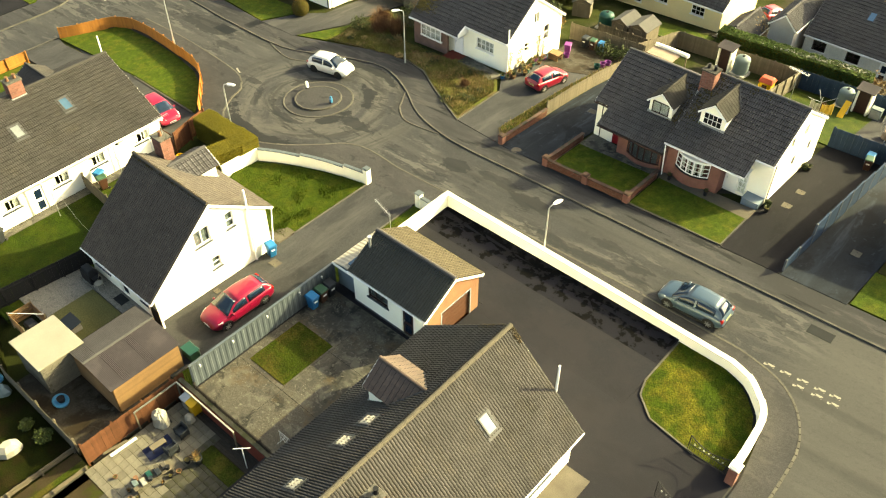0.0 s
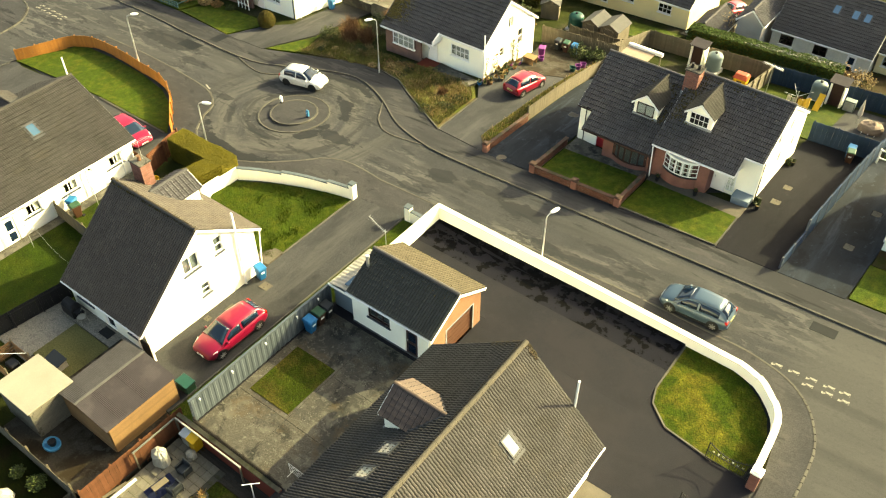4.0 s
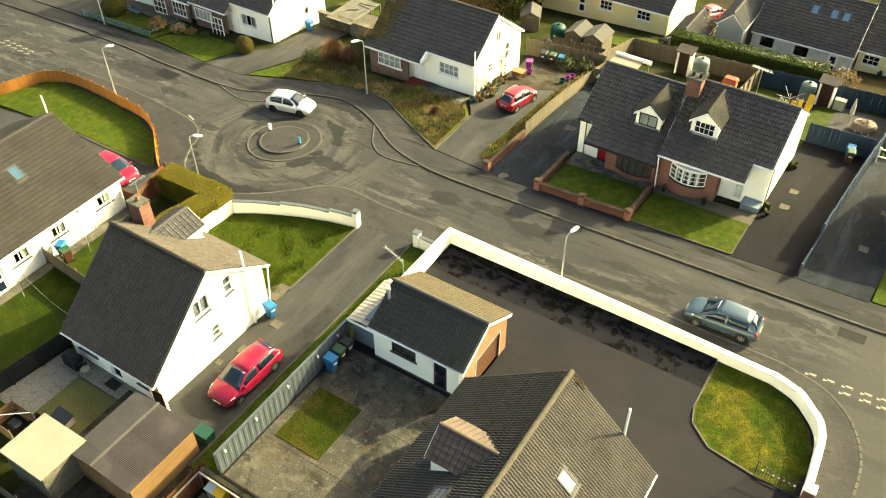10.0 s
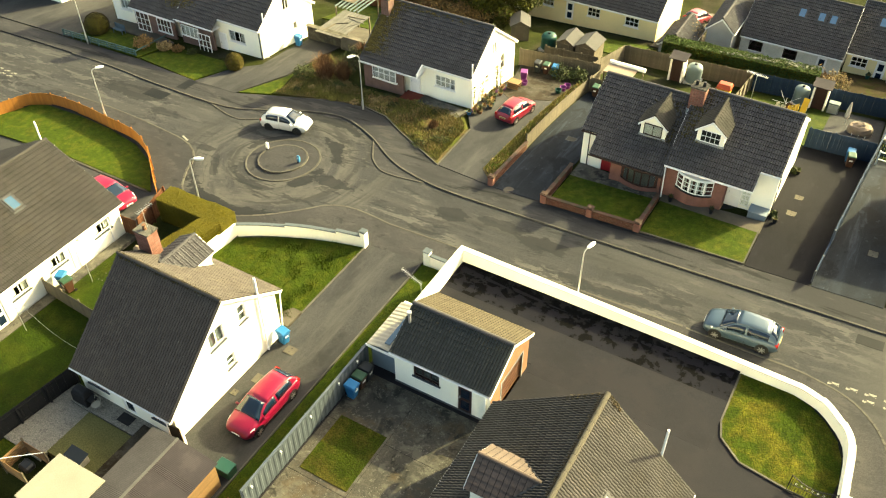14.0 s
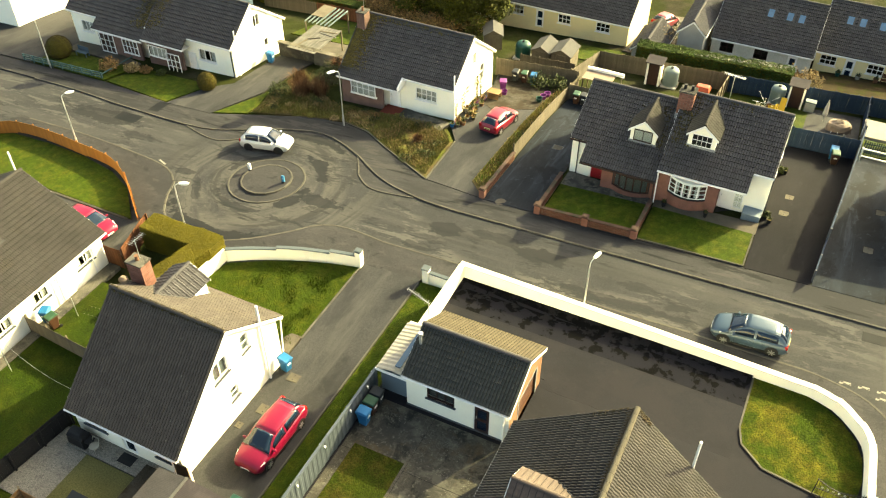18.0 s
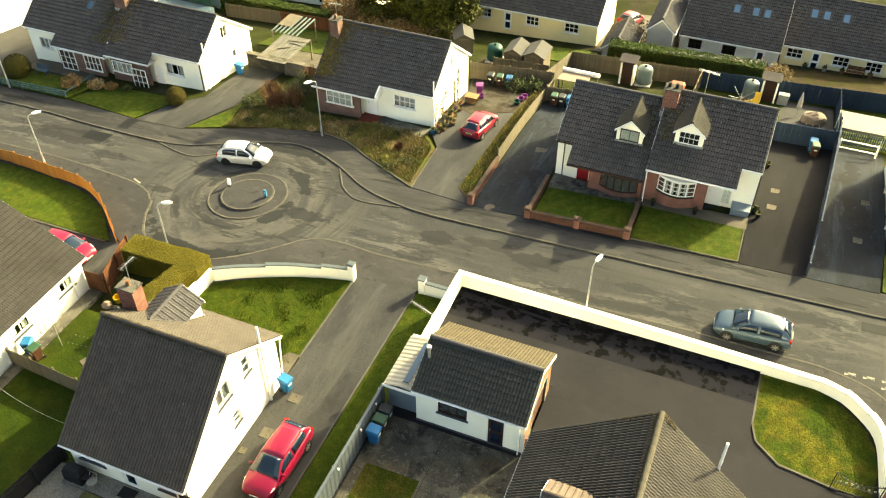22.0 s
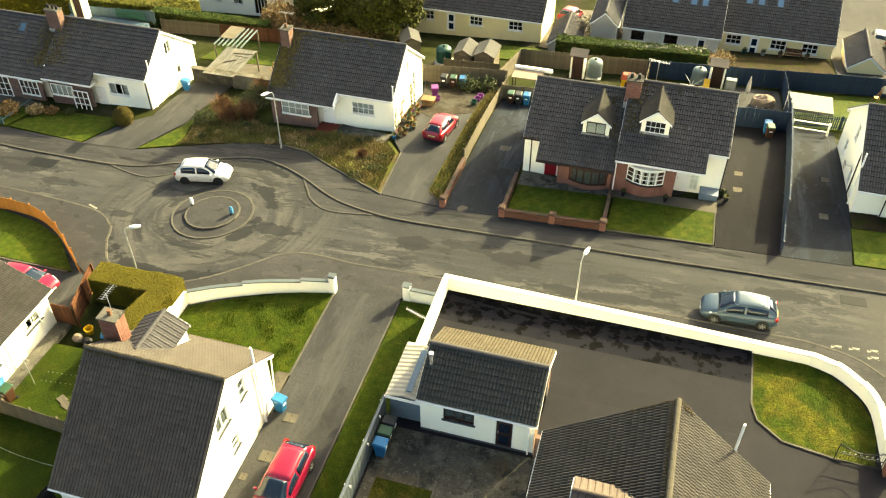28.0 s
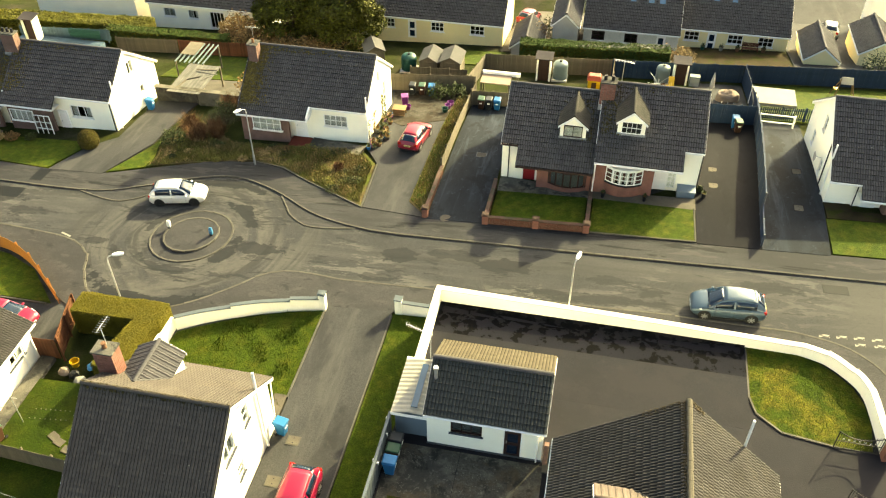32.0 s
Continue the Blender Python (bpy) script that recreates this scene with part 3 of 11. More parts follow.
M["conc_yard"] = worn("lichened_concrete", (0.0552, 0.0506, 0.04082), [((0.02875, 0.02817, 0.02587), 0.32, (1.0, 1.0), 0.43, 0.6, 0.8, 6.0), ((0.0989, 0.092, 0.0759), 1.2, (0.8, 1.0), 0.50, 0.62, 0.55, 14.0), ((0.0115, 0.0115, 0.01035), 0.75, (1.0, 0.8), 0.54, 0.63, 0.75, 21.0), ((0.138, 0.1299, 0.1081), 4.0, (1.0, 1.0), 0.56, 0.64, 0.45, 37.0), ((0.069, 0.0483, 0.02645), 0.5, (1.0, 1.0), 0.52, 0.66, 0.6, 41.0)], fine=12, fvary=0.4)
M["lichen"] = mat("pale_lichen", (0.1295, 0.123, 0.1036), 0.95, 3.0, 0.3, 40, 0.3, 0.3, 0.004)
M["grass_tired"] = mat("tired_grass", (0.0225, 0.0305, 0.0030), 0.95, 0.9, 0.35, 13, 0.5, 0.9, 0.04, col2=(0.050, 0.043, 0.0085), patch=(0.45, 0.62, 0.8), spec=0.1)
M["dark_garden"] = mat("dark_green_ground", (0.0081, 0.0100, 0.0019), 0.95, 0.8, 0.5, 12, 0.4, 0.8, 0.03, col2=(0.0117, 0.0091, 0.0032), patch=(0.5, 0.6, 0.7), spec=0.03)
# Deep green, darker than other lawns to hold the shadow lying there.
M["grass_shaded"] = mat("deep_shaded_grass", (0.0165, 0.0285, 0.0020), 0.95, 1.2, 0.3, 13, 0.5, 0.9, 0.04, col2=(0.034, 0.040, 0.004), patch=(0.46, 0.7, 0.5), spec=0.1)
M["mud_path"] = mat("brown_earth_path", (0.030, 0.0225, 0.0125), 0.95, 1.0, 0.3, 30, 0.3, 0.6, 0.02, col2=(0.026, 0.028, 0.007), patch=(0.5, 0.6, 0.8), spec=0.03)
M["red_wall"] = mat("red_painted_wall", (0.1146, 0.01994, 0.009968), 0.85, 1.0, 0.15, 40, 0.12, 0.3, 0.004)
M["slab_old"] = mat("old_paving_slab", (0.05237, 0.04888, 0.03736), 0.92, 1.2, 0.3, 40, 0.2, 0.4, 0.006, col2=(0.02991, 0.02991, 0.01496), patch=(0.5, 0.62, 0.9), per_object=0.2, spec=0.12)
M["laurel"] = mat("laurel_leaf", (0.03489, 0.05484, 0.009968), 0.85, 0.8, 0.35, 10, 0.3, 0.0, island=0.45, spec=0.12)
M["yellow_hedge"] = mat("yellow_conifer_leaf", (0.07976, 0.07477, 0.005956), 0.8, 0.5, 0.4, 10, 0.3, 0.0, island=0.4, spec=0.2)
M["blue_deck"] = mat("faded_blue_decking", (0.04985, 0.07976, 0.1047), 0.8, 1.2, 0.2, 40, 0.15, 0.2, 0.004, per_object=0.15, spec=0.2)
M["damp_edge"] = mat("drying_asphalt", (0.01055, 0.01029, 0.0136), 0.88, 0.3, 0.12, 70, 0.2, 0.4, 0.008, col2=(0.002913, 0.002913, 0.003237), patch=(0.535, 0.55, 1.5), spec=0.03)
import collections



# ---- builders ----
class MB:
    """Collects vertices and faces for one mesh."""

    def __init__(self):
        self.v, self.f = [], []

    def add(self, vs, fs):
        k = len(self.v)
        self.v += [tuple(p) for p in vs]
        self.f += [tuple(i + k for i in f) for f in fs]
        return self

    def hexa(self, p):
        return self.add(p, [(3, 2, 1, 0), (4, 5, 6, 7), (0, 1, 5, 4), (1, 2, 6, 5), (2, 3, 7, 6), (3, 0, 4, 7)])

    def box(self, x0, y0, z0, x1, y1, z1, m=None):
        p = [(x0, y0, z0), (x1, y0, z0), (x1, y1, z0), (x0, y1, z0), (x0, y0, z1), (x1, y0, z1), (x1, y1, z1), (x0, y1, z1)]
        if m is not None:
            p = [m @ Vector(q) for q in p]
        return self.hexa(p)

    def prism(self, poly, z0, z1, m=None):
        """poly: counterclockwise (x, y); z0, z1 numbers."""
        n = len(poly)
        p = [(x, y, z0) for x, y in poly] + [(x, y, z1) for x, y in poly]
        if m is not None:
            p = [m @ Vector(q) for q in p]
        return self.add(p, [tuple(range(n - 1, -1, -1)), tuple(range(n, 2 * n))] + [(i, (i + 1) % n, n + (i + 1) % n, n + i) for i in range(n)])

    def cyl(self, a, b, r, n=10, r2=None):
        a, b = Vector(a), Vector(b)
        q = (b - a).to_track_quat("Z", "Y")
        r2 = r if r2 is None else r2
        ring = [(math.cos(2 * math.pi * i / n), math.sin(2 * math.pi * i / n)) for i in range(n)]
        p = [a + q @ Vector((c * r, s * r, 0)) for c, s in ring] + [b + q @ Vector((c * r2, s * r2, 0)) for c, s in ring]
        return self.add(p, [tuple(range(n - 1, -1, -1)), tuple(range(n, 2 * n))] + [(i, (i + 1) % n, n + (i + 1) % n, n + i) for i in range(n)])

    def tube(self, pts, r, n=6):
        for a, b in zip(pts, pts[1:]):
            self.cyl(a, b, r, n)
        return self

    def loft(self, rings, caps=True):
        """rings: closed loops with the same number of points."""
        n = len(rings[0])
        vs = [p for r in rings for p in r]
        fs = []
        for k in range(len(rings) - 1):
            fs += [(k * n + i, k * n + (i + 1) % n, (k + 1) * n + (i + 1) % n, (k + 1) * n + i) for i in range(n)]
        if caps:
            fs += [tuple(range(n - 1, -1, -1)), tuple(range((len(rings) - 1) * n, len(rings) * n))]
        return self.add(vs, fs)

    def mesh(self, name, material, bev=0.0, smooth=False, seg=1):
        me = bpy.data.meshes.new(name)
        me.from_pydata(self.v, [], self.f)
        if bev:
            bm = bmesh.new()
            bm.from_mesh(me)
            bmesh.ops.remove_doubles(bm, verts=bm.verts, dist=1e-5)
            bmesh.ops.recalc_face_normals(bm, faces=bm.faces)
            es = [e for e in bm.edges if len(e.link_faces) == 2 and e.calc_face_angle(0) > 0.5]
            bmesh.ops.bevel(bm, geom=es, offset=bev, segments=seg, affect="EDGES", clamp_overlap=True)
            bm.to_mesh(me)
            bm.free()
        me.materials.append(M[material] if isinstance(material, str) else material)
        if smooth:
            me.polygons.foreach_set("use_smooth", [True] * len(me.polygons))
        me.update()
        return me


def part(name, mb, material, parent, label="", bev=0.0, smooth=False, loc=None, seg=1):
    ob = new(name, mb.mesh(name, material, bev, smooth, seg))
    ob.parent = parent
    if loc is not None:
        ob.matrix_basis = loc if isinstance(loc, Matrix) else Matrix.Translation(loc)
    if label:
        ob["label"] = label
    return ob


def piece(name, me, parent, m):
    ob = new(name, me)
    ob.parent = parent
    ob.matrix_basis = m
    return ob


def thing(name, m, label, category, group="", kind=""):
    ob = new(name)
    ob.empty_display_size = 0.2
    ob.matrix_basis = m if isinstance(m, Matrix) else Matrix.Translation(m)
    return tagged(ob, label, category, group, kind)


def solid(name, mb, material, label, category, m=None, group="", kind="", bev=0.0, smooth=False):
    ob = new(name, mb.mesh(name, material, bev, smooth))
    if m is not None:
        ob.matrix_basis = m if isinstance(m, Matrix) else Matrix.Translation(m)
    return tagged(ob, label, category, group, kind)


def soft(v, k=2.0):
    return k * math.log1p(math.exp(min(v / k, 40.0)))


def terr(x, y):
    """Height of the natural ground: it falls to the west and to the north."""
    return 0.35 + 0.05 * x - 0.065 * soft(y - 3) - 0.15 * soft(y - 22)


YARD = 1.6


def yard_z(x, y):
    """The yard rises a little towards the white wall."""
    return YARD + 0.18 * min(max((y + 6.0) / 5.0, 0.0), 1.0) * (1.0 if x < 17.6 else 0.0)


def sheet(name, poly, dz, material, label, category, kind="structure", depth=0.3, flat=None, edge=None):
    """A slab over the polygon that follows the ground dz above it (or lies flat)."""
    bm = bmesh.new()
    bm.faces.new([bm.verts.new((x, y, 0)) for x, y in poly])
    ys = [p[1] for p in poly]
    y = math.floor(min(ys)) + 1.0
    while y < max(ys):
        bmesh.ops.bisect_plane(bm, geom=bm.verts[:] + bm.edges[:] + bm.faces[:], plane_co=(0, y, 0), plane_no=(0, 1, 0))
        y += 1.0 if y > -2 or callable(flat) else 4.0
    bmesh.ops.recalc_face_normals(bm, faces=bm.faces)
    if sum(f.normal.z * f.calc_area() for f in bm.faces) < 0:
        bmesh.ops.reverse_faces(bm, faces=bm.faces)
    bmesh.ops.triangulate(bm, faces=bm.faces)
    for v in bm.verts:
        v.co.z = flat(v.co.x, v.co.y) if callable(flat) else flat if flat is not None else terr(v.co.x, v.co.y) + dz
    ret = bmesh.ops.extrude_face_region(bm, geom=bm.faces[:])
    # the new region is the top; the old faces sink to become the underside
    top = {g for g in ret["geom"] if isinstance(g, bmesh.types.BMVert)}
    for v in bm.verts:
        if v not in top:
            v.co.z -= depth
    bmesh.ops.recalc_face_normals(bm, faces=bm.faces)
    me = bpy.data.meshes.new(name)
    bm.to_mesh(me)
    bm.free()
    me.materials.append(M[material])
    ob = new(name, me)
    return tagged(ob, label, category, kind=kind)


def arc(cx, cy, r, a0, a1, n=12):
    return [(cx + r * math.cos(radians(a0 + (a1 - a0) * i / n)), cy + r * math.sin(radians(a0 + (a1 - a0) * i / n))) for i in range(n + 1)]


def spline(pts, n=6):
    """Catmull-Rom through 2D points."""
    out = []
    for i in range(len(pts) - 1):
        p0, p1, p2, p3 = pts[max(i - 1, 0)], pts[i], pts[i + 1], pts[min(i + 2, len(pts) - 1)]
        for k in range(n):
            t = k / n
            out.append(tuple(0.5 * (2 * b + (c - a) * t + (2 * a - 5 * b + 4 * c - d) * t * t + (3 * b - a - 3 * c + d) * t ** 3) for a, b, c, d in zip(p0, p1, p2, p3)))
    return out + [pts[-1]]


def along(pts, step):
    """Points and headings at even steps along a 2D line."""
    out, need = [], 0.0
    for (x0, y0), (x1, y1) in zip(pts, pts[1:]):
        d = math.hypot(x1 - x0, y1 - y0)
        while need < d:
            t = need / d
            out.append((x0 + (x1 - x0) * t, y0 + (y1 - y0) * t, math.atan2(y1 - y0, x1 - x0)))
            need += step
        need -= d
    return out


# ---- ground, road and pavements ----
def ground_sheet():
    xs = [-600, -250, -120] + list(range(-80, 61, 10)) + [110, 250, 600]
    ys = [-600, -250, -100, -60, -40, -20, -10, -4] + list(range(0, 70, 2)) + [90, 140, 250, 600]
    mb = MB()
    vs = [(x, y, terr(x, y) - (0.6 if -60 <= y <= -10 else 0.0) if y < 60 else terr(x, 60) - 0.02 * (y - 60)) for y in ys for x in xs]
    n = len(xs)
    mb.add(vs, [(j * n + i, j * n + i + 1, (j + 1) * n + i + 1, (j + 1) * n + i) for j in range(len(ys) - 1) for i in range(n - 1)])
    solid("ground", mb, "ground", "rough grass and bare earth between the plots", "ground", kind="structure")


ground_sheet()
ROAD = [(-75, -1), (-24, -4), (-14, -4.2), (-10, 0), (0, 0.4), (24, -1), (24, -45), (36, -45), (36, 0), (75, 0), (75, 8.5), (-5, 8.5), (-10, 10), (-16, 13.2), (-20, 13), (-26, 10.5), (-75, 11.5)]
sheet("road", ROAD, 0.02, "road", "worn grey-brown asphalt road with dark damp patches", "road")

FAR_KERB = spline([(-75, 10.0), (-46.6, 10.0), (-36, 9.3), (-28, 9.05), (-24.5, 10.1), (-20.8, 11.8), (-17.8, 12.3), (-14.4, 11.0), (-10.6, 8.6), (-7.0, 7.5), (-4, 7.2)]) + [(10, 7.05), (22, 6.95), (40, 6.9), (75, 6.9)]
FAR_OUT = [(75, 9.1), (-2.9, 9.25), (-7.6, 9.8), (-12.5, 12.4), (-15, 13.9), (-17.5, 14.5), (-20.5, 14.2), (-24.2, 12.8), (-28.2, 11.3), (-32.5, 11.2), (-40.7, 12.0), (-75, 12.2)]
NEAR_KERB_L = spline([(-75, 4.6), (-41, 4.4), (-35, 4.3), (-29.4, 3.8), (-26.2, 3.2), (-24.4, 1.9), (-23.7, 0.4), (-22.4, -1.4), (-20.2, -2.5), (-17.6, -2.4), (-15.3, -1.3), (-13.2, 0.4), (-11.7, 1.8), (-9.8, 2.35), (-6.7, 2.05)]) + [(-2, 2.05)]
NEAR_KERB_R = [(-2, 2.05), (14, 2.0)] + spline([(14, 1.95), (18.2, 1.75), (20.0, 1.67), (21.2, 1.46), (22.4, 1.13), (23.4, 0.62), (24.35, -0.24), (25.0, -1.22), (25.5, -2.47), (25.7, -4.0), (25.75, -8)]) + [(25.8, -45)]
sheet("pavement", FAR_KERB + FAR_OUT, 0.11, "pavement", "dark asphalt footpath along the gardens", "pavement")
sheet("pavement", NEAR_KERB_L + [(-2, -0.25), (-2.7, -0.3), (-7.0, -0.5), (-8.9, -0.85), (-12.8, -2.2), (-15.3, -3.5), (-21.2, -3.9), (-23.8, -2.4), (-29.5, 1.2), (-33.5, 2.1), (-37, 2.5), (-41.7, 2.3), (-43, 0.5), (-45.6, -2.1), (-75, -1)], 0.11, "pavement_dry", "grey asphalt footpath round the turning circle", "pavement")
sheet("pavement", NEAR_KERB_R + [(24.2, -45), (24.2, -6), (23.75, -3.2), (23.2, -1.9), (22.5, -1.15), (21.6, -0.5), (20.4, -0.1), (19, 0.0), (-2, 0.0)], 0.11, "pavement_dry", "grey asphalt footpath below the white wall", "pavement")


def kerb_run(pts, label, top=0.125, w=0.14, step=0.93):
    k = thing("kerb", (0, 0, 0), label, "kerb", kind="structure")
    me = MB().box(-step * 0.487, -w / 2, -0.2, step * 0.487, w / 2, 0.0).mesh("kerb_stone", "kerb", 0.015)
    for x, y, a in along(pts, step):
        z = terr(x, y) + top
        pitch = math.atan(0.05 * math.cos(a) - 0.05 * math.sin(a))
        piece("kerb_stone", me, k, Matrix.Translation((x, y, z)) @ Euler((0, -pitch, a)).to_matrix().to_4x4())
    return k


def clip_line(pts, x0, x1):
    return [p for p in pts if x0 <= p[0] <= x1]


kerb_run([(-46.6, 9.95)] + clip_line(FAR_KERB, -46, -5) + [(-4, 7.2), (10, 7.05), (22, 6.95), (32, 6.9)], "pale concrete kerb stones along the road")
kerb_run([(-41.2, 4.4)] + clip_line(NEAR_KERB_L, -40.9, -7) + [(-6.7, 2.05), (14, 2.0)], "pale concrete kerb stones round the turning circle")
kerb_run(NEAR_KERB_R[2:-1] + [(25.8, -22)], "concrete kerb stones curving round the corner", step=0.46)

# ---- aprons beside the turning circle ----
for ap, ins in (([(-28.6, 8.8), (-26.6, 8.2), (-25.0, 8.15), (-23.4, 9.2), (-22.3, 10.8)], [(-24.5, 10.0), (-28.4, 9.0)]), ([(-13.6, 10.3), (-12.9, 9.2), (-12.1, 8.1), (-10.4, 7.15), (-7.4, 7.4)], [(-10.6, 8.5), (-13.0, 10.2)])):
    line = spline(ap, 5)
    sheet("apron", line + ins, 0.05, "pavement", "dark asphalt apron edged with kerb", "pavement")
    kerb_run(line, "low kerb round the asphalt apron", 0.075, 0.12, 0.62)

# ---- mini roundabout ----
RB = (-18.2, 4.95)
rb_z = terr(*RB)
rb = thing("roundabout", (RB[0], RB[1], rb_z), "low round asphalt island with two kerb rings", "roundabout", kind="structure")


def ring_stones(parent, r, n, top, w, squash=1.0):
    me = MB().box(-math.pi * r / n * 0.97, -w / 2, -0.2, math.pi * r / n * 0.97, w / 2, 0).mesh("kerb_stone", "kerb", 0.012)
    for i in range(n):
        a = 2 * math.pi * i / n
        x, y = r * math.cos(a), r * math.sin(a)
        piece("kerb_stone", me, parent, Matrix.Translation((x, y, terr(RB[0] + x, RB[1] + y) - rb_z + top)) @ Euler((0, 0, a + math.pi / 2)).to_matrix().to_4x4())


def rb_disc(r, top, depth=0.3, n=40):
    mb = MB()
    rim = [(r * math.cos(2 * math.pi * i / n), r * math.sin(2 * math.pi * i / n)) for i in range(n)]
    up = [(x, y, terr(RB[0] + x, RB[1] + y) - rb_z + top) for x, y in rim]
    mb.add([(0, 0, top + 0.04)] + up + [(x, y, z - depth) for x, y, z in up], [(0, 1 + i, 1 + (i + 1) % n) for i in range(n)] + [(1 + i, 1 + n + i, 1 + n + (i + 1) % n, 1 + (i + 1) % n) for i in range(n)])
    return mb


part("outer_disc", rb_disc(2.75, 0.06), "pavement_dry", rb, "dark asphalt overrun area")
part("inner_disc", rb_disc(1.8, 0.17), "pavement_dry", rb, "raised asphalt centre")
ring_stones(rb, 2.78, 24, 0.085, 0.13)
ring_stones(rb, 1.83, 16, 0.2, 0.13)

# ---- yard ----
YARD_EDGE = [(0.0, -0.15), (0.0, -5.5), (-0.35, -10.0), (-0.35, -20.3), (5.8, -20.3), (5.8, -45), (24.2, -45), (24.0, -6.0), (23.6, -3.4), (23.1, -2.0), (22.3, -1.2), (21.4, -0.55), (20.4, -0.2), (18.6, -0.2)]
sheet("yard", YARD_EDGE, 0, "yard", "smooth dark asphalt yard behind the white wall", "yard", flat=YARD, depth=1.9)
sheet("yard", [(0.0, -0.2), (0.0, -5.4), (7.4, -5.4), (7.4, -6.0), (17.45, -6.0), (17.45, -0.2)], 0, "yard", "dark asphalt rising gently to the white wall", "yard", flat=lambda x, y: yard_z(x, y) + 0.003, depth=0.3)


def slab_flat(name, poly, z, material, label, category, h=0.05, kind="structure"):
    area = sum(a[0] * b[1] - b[0] * a[1] for a, b in zip(poly, poly[1:] + poly[:1]))
    return solid(name, MB().prism(poly if area > 0 else poly[::-1], z - h, z), material, label, category, kind=kind)


hard = thing("concrete_yard", (0, 0, YARD), "stained concrete hardstanding behind the garage", "paving", kind="structure")
for xa, xb in ((-0.2, 3.28), (3.3, 7.4)):
    for ya, yb in ((-20.2, -17.3), (-17.28, -13.8), (-13.78, -10.3)):
        part("bay", MB().box(xa, ya, -0.05, xb, yb, 0.012), "conc_yard", hard, bev=0.006)
slab_flat("grass_plot", [(0.35, -17.0), (3.15, -17.0), (3.15, -13.4), (0.35, -13.4)], YARD + 0.04, "grass_tired", "small square plot of tired grass", "lawn")
LAWN_Y = [(17.5, -0.3)] + [(17.5, -3.9)] + [(17.8, -4.9), (19.0, -5.9), (21.7, -6.3), (23.3, -6.2)] + [(23.5, -4.6), (23.35, -3.2), (22.95, -2.2), (22.1, -1.25), (21.3, -0.7), (20.3, -0.34), (18.4, -0.3)]
slab_flat("lawn", LAWN_Y, YARD + 0.04, "grass_dry", "clipped corner lawn inside the white wall", "lawn")


def edging(pts, z, label, w=0.09, h=0.07, closed=False):
    mb = MB()
    pts = pts + [pts[0]] if closed else pts
    for (x0, y0), (x1, y1) in zip(pts, pts[1:]):
        d = math.hypot(x1 - x0, y1 - y0)
        mb.box(0, -w / 2, -0.15, d + w / 2, w / 2, h, Matrix.Translation((x0, y0, z(x0, y0) if callable(z) else z)) @ Euler((0, -math.atan2((z(x1, y1) - z(x0, y0)) if callable(z) else 0, d), math.atan2(y1 - y0, x1 - x0))).to_matrix().to_4x4())
    return solid("edging", mb, "kerb", label, "edging", kind="structure")


edging([(17.5, -0.4), (17.5, -3.9), (17.8, -4.9), (19.0, -5.9), (21.7, -6.3)], YARD, "pale concrete edging of the corner lawn")


# ---- white wall ----
def wall_run(name, pts, z0, z1, t, material, label, cope=None, kind="structure", cope_h=0.06, cope_mat="cope_white", fall=False):
    """A wall along 2D points with its outer face on the line and its body to the right of it; tops may step along the run."""
    w = thing(name, (0, 0, 0), label, "wall", kind=kind)
    for k, ((x0, y0), (x1, y1)) in enumerate(zip(pts, pts[1:])):
        d, a = math.hypot(x1 - x0, y1 - y0), math.atan2(y1 - y0, x1 - x0)
        b0 = z0(x0, y0) if callable(z0) else z0
        b1 = z1(x0, y0, k) if callable(z1) else z1
        dz = z1(x1, y1, k) - b1 if callable(z1) and fall else 0.0
        m = Matrix.Translation((x0, y0, 0)) @ Euler((0, 0, a)).to_matrix().to_4x4()
        sh = Matrix.Identity(4)
        sh[2][0] = dz / d
        pn = MB().box(-0.01 * (k % 2), -t, b0, d + 0.01, 0, b1 - cope_h - 0.03)
        pn.v = [(x, y, z + (sh[2][0] * x if z > b0 else 0)) for x, y, z in pn.v]
        part("wall_panel", pn, material, w, loc=m)
        # this strip is coloured dark: stain and shade line under the coping
        part("neck", MB().box(-0.01, -t + 0.04, b1 - cope_h - 0.032, d + 0.01, -0.04, b1 - cope_h + 0.002, sh), "slab", w, loc=m)
        part("coping", MB().box(-0.01, -t - 0.04, b1 - cope_h + 0.002 * (k % 2), d + 0.012, 0.04, b1 + 0.002 * (k % 2), sh), cope_mat, w, loc=m, bev=0.012)
    return w


wall_run("wall_white", [(-0.05, 0.0), (6.0, 0.02), (12.0, 0.02), (20.45, -0.05)], 0.0, lambda x, y, k: 2.77 - 0.0215 * x, 0.28, "white", "long white rendered garden wall with a flat coping", fall=True)
wall_run("wall_white_side", [(-0.05, -5.9), (-0.05, -0.3)], -0.2, 2.77, 0.28, "white", "white rendered side wall beside the garage")
CURVE = spline([(20.45, -0.05), (21.75, -0.45), (22.65, -1.2), (23.3, -1.95), (23.65, -2.8), (23.8, -4.2), (23.9, -6.2)], 2)
wall_run("wall_white_curve", CURVE, 0.9, lambda x, y, k: 2.36 + 0.08 * ((k + 1) // 3), 0.28, "white", "curved white rendered wall stepping round the corner")


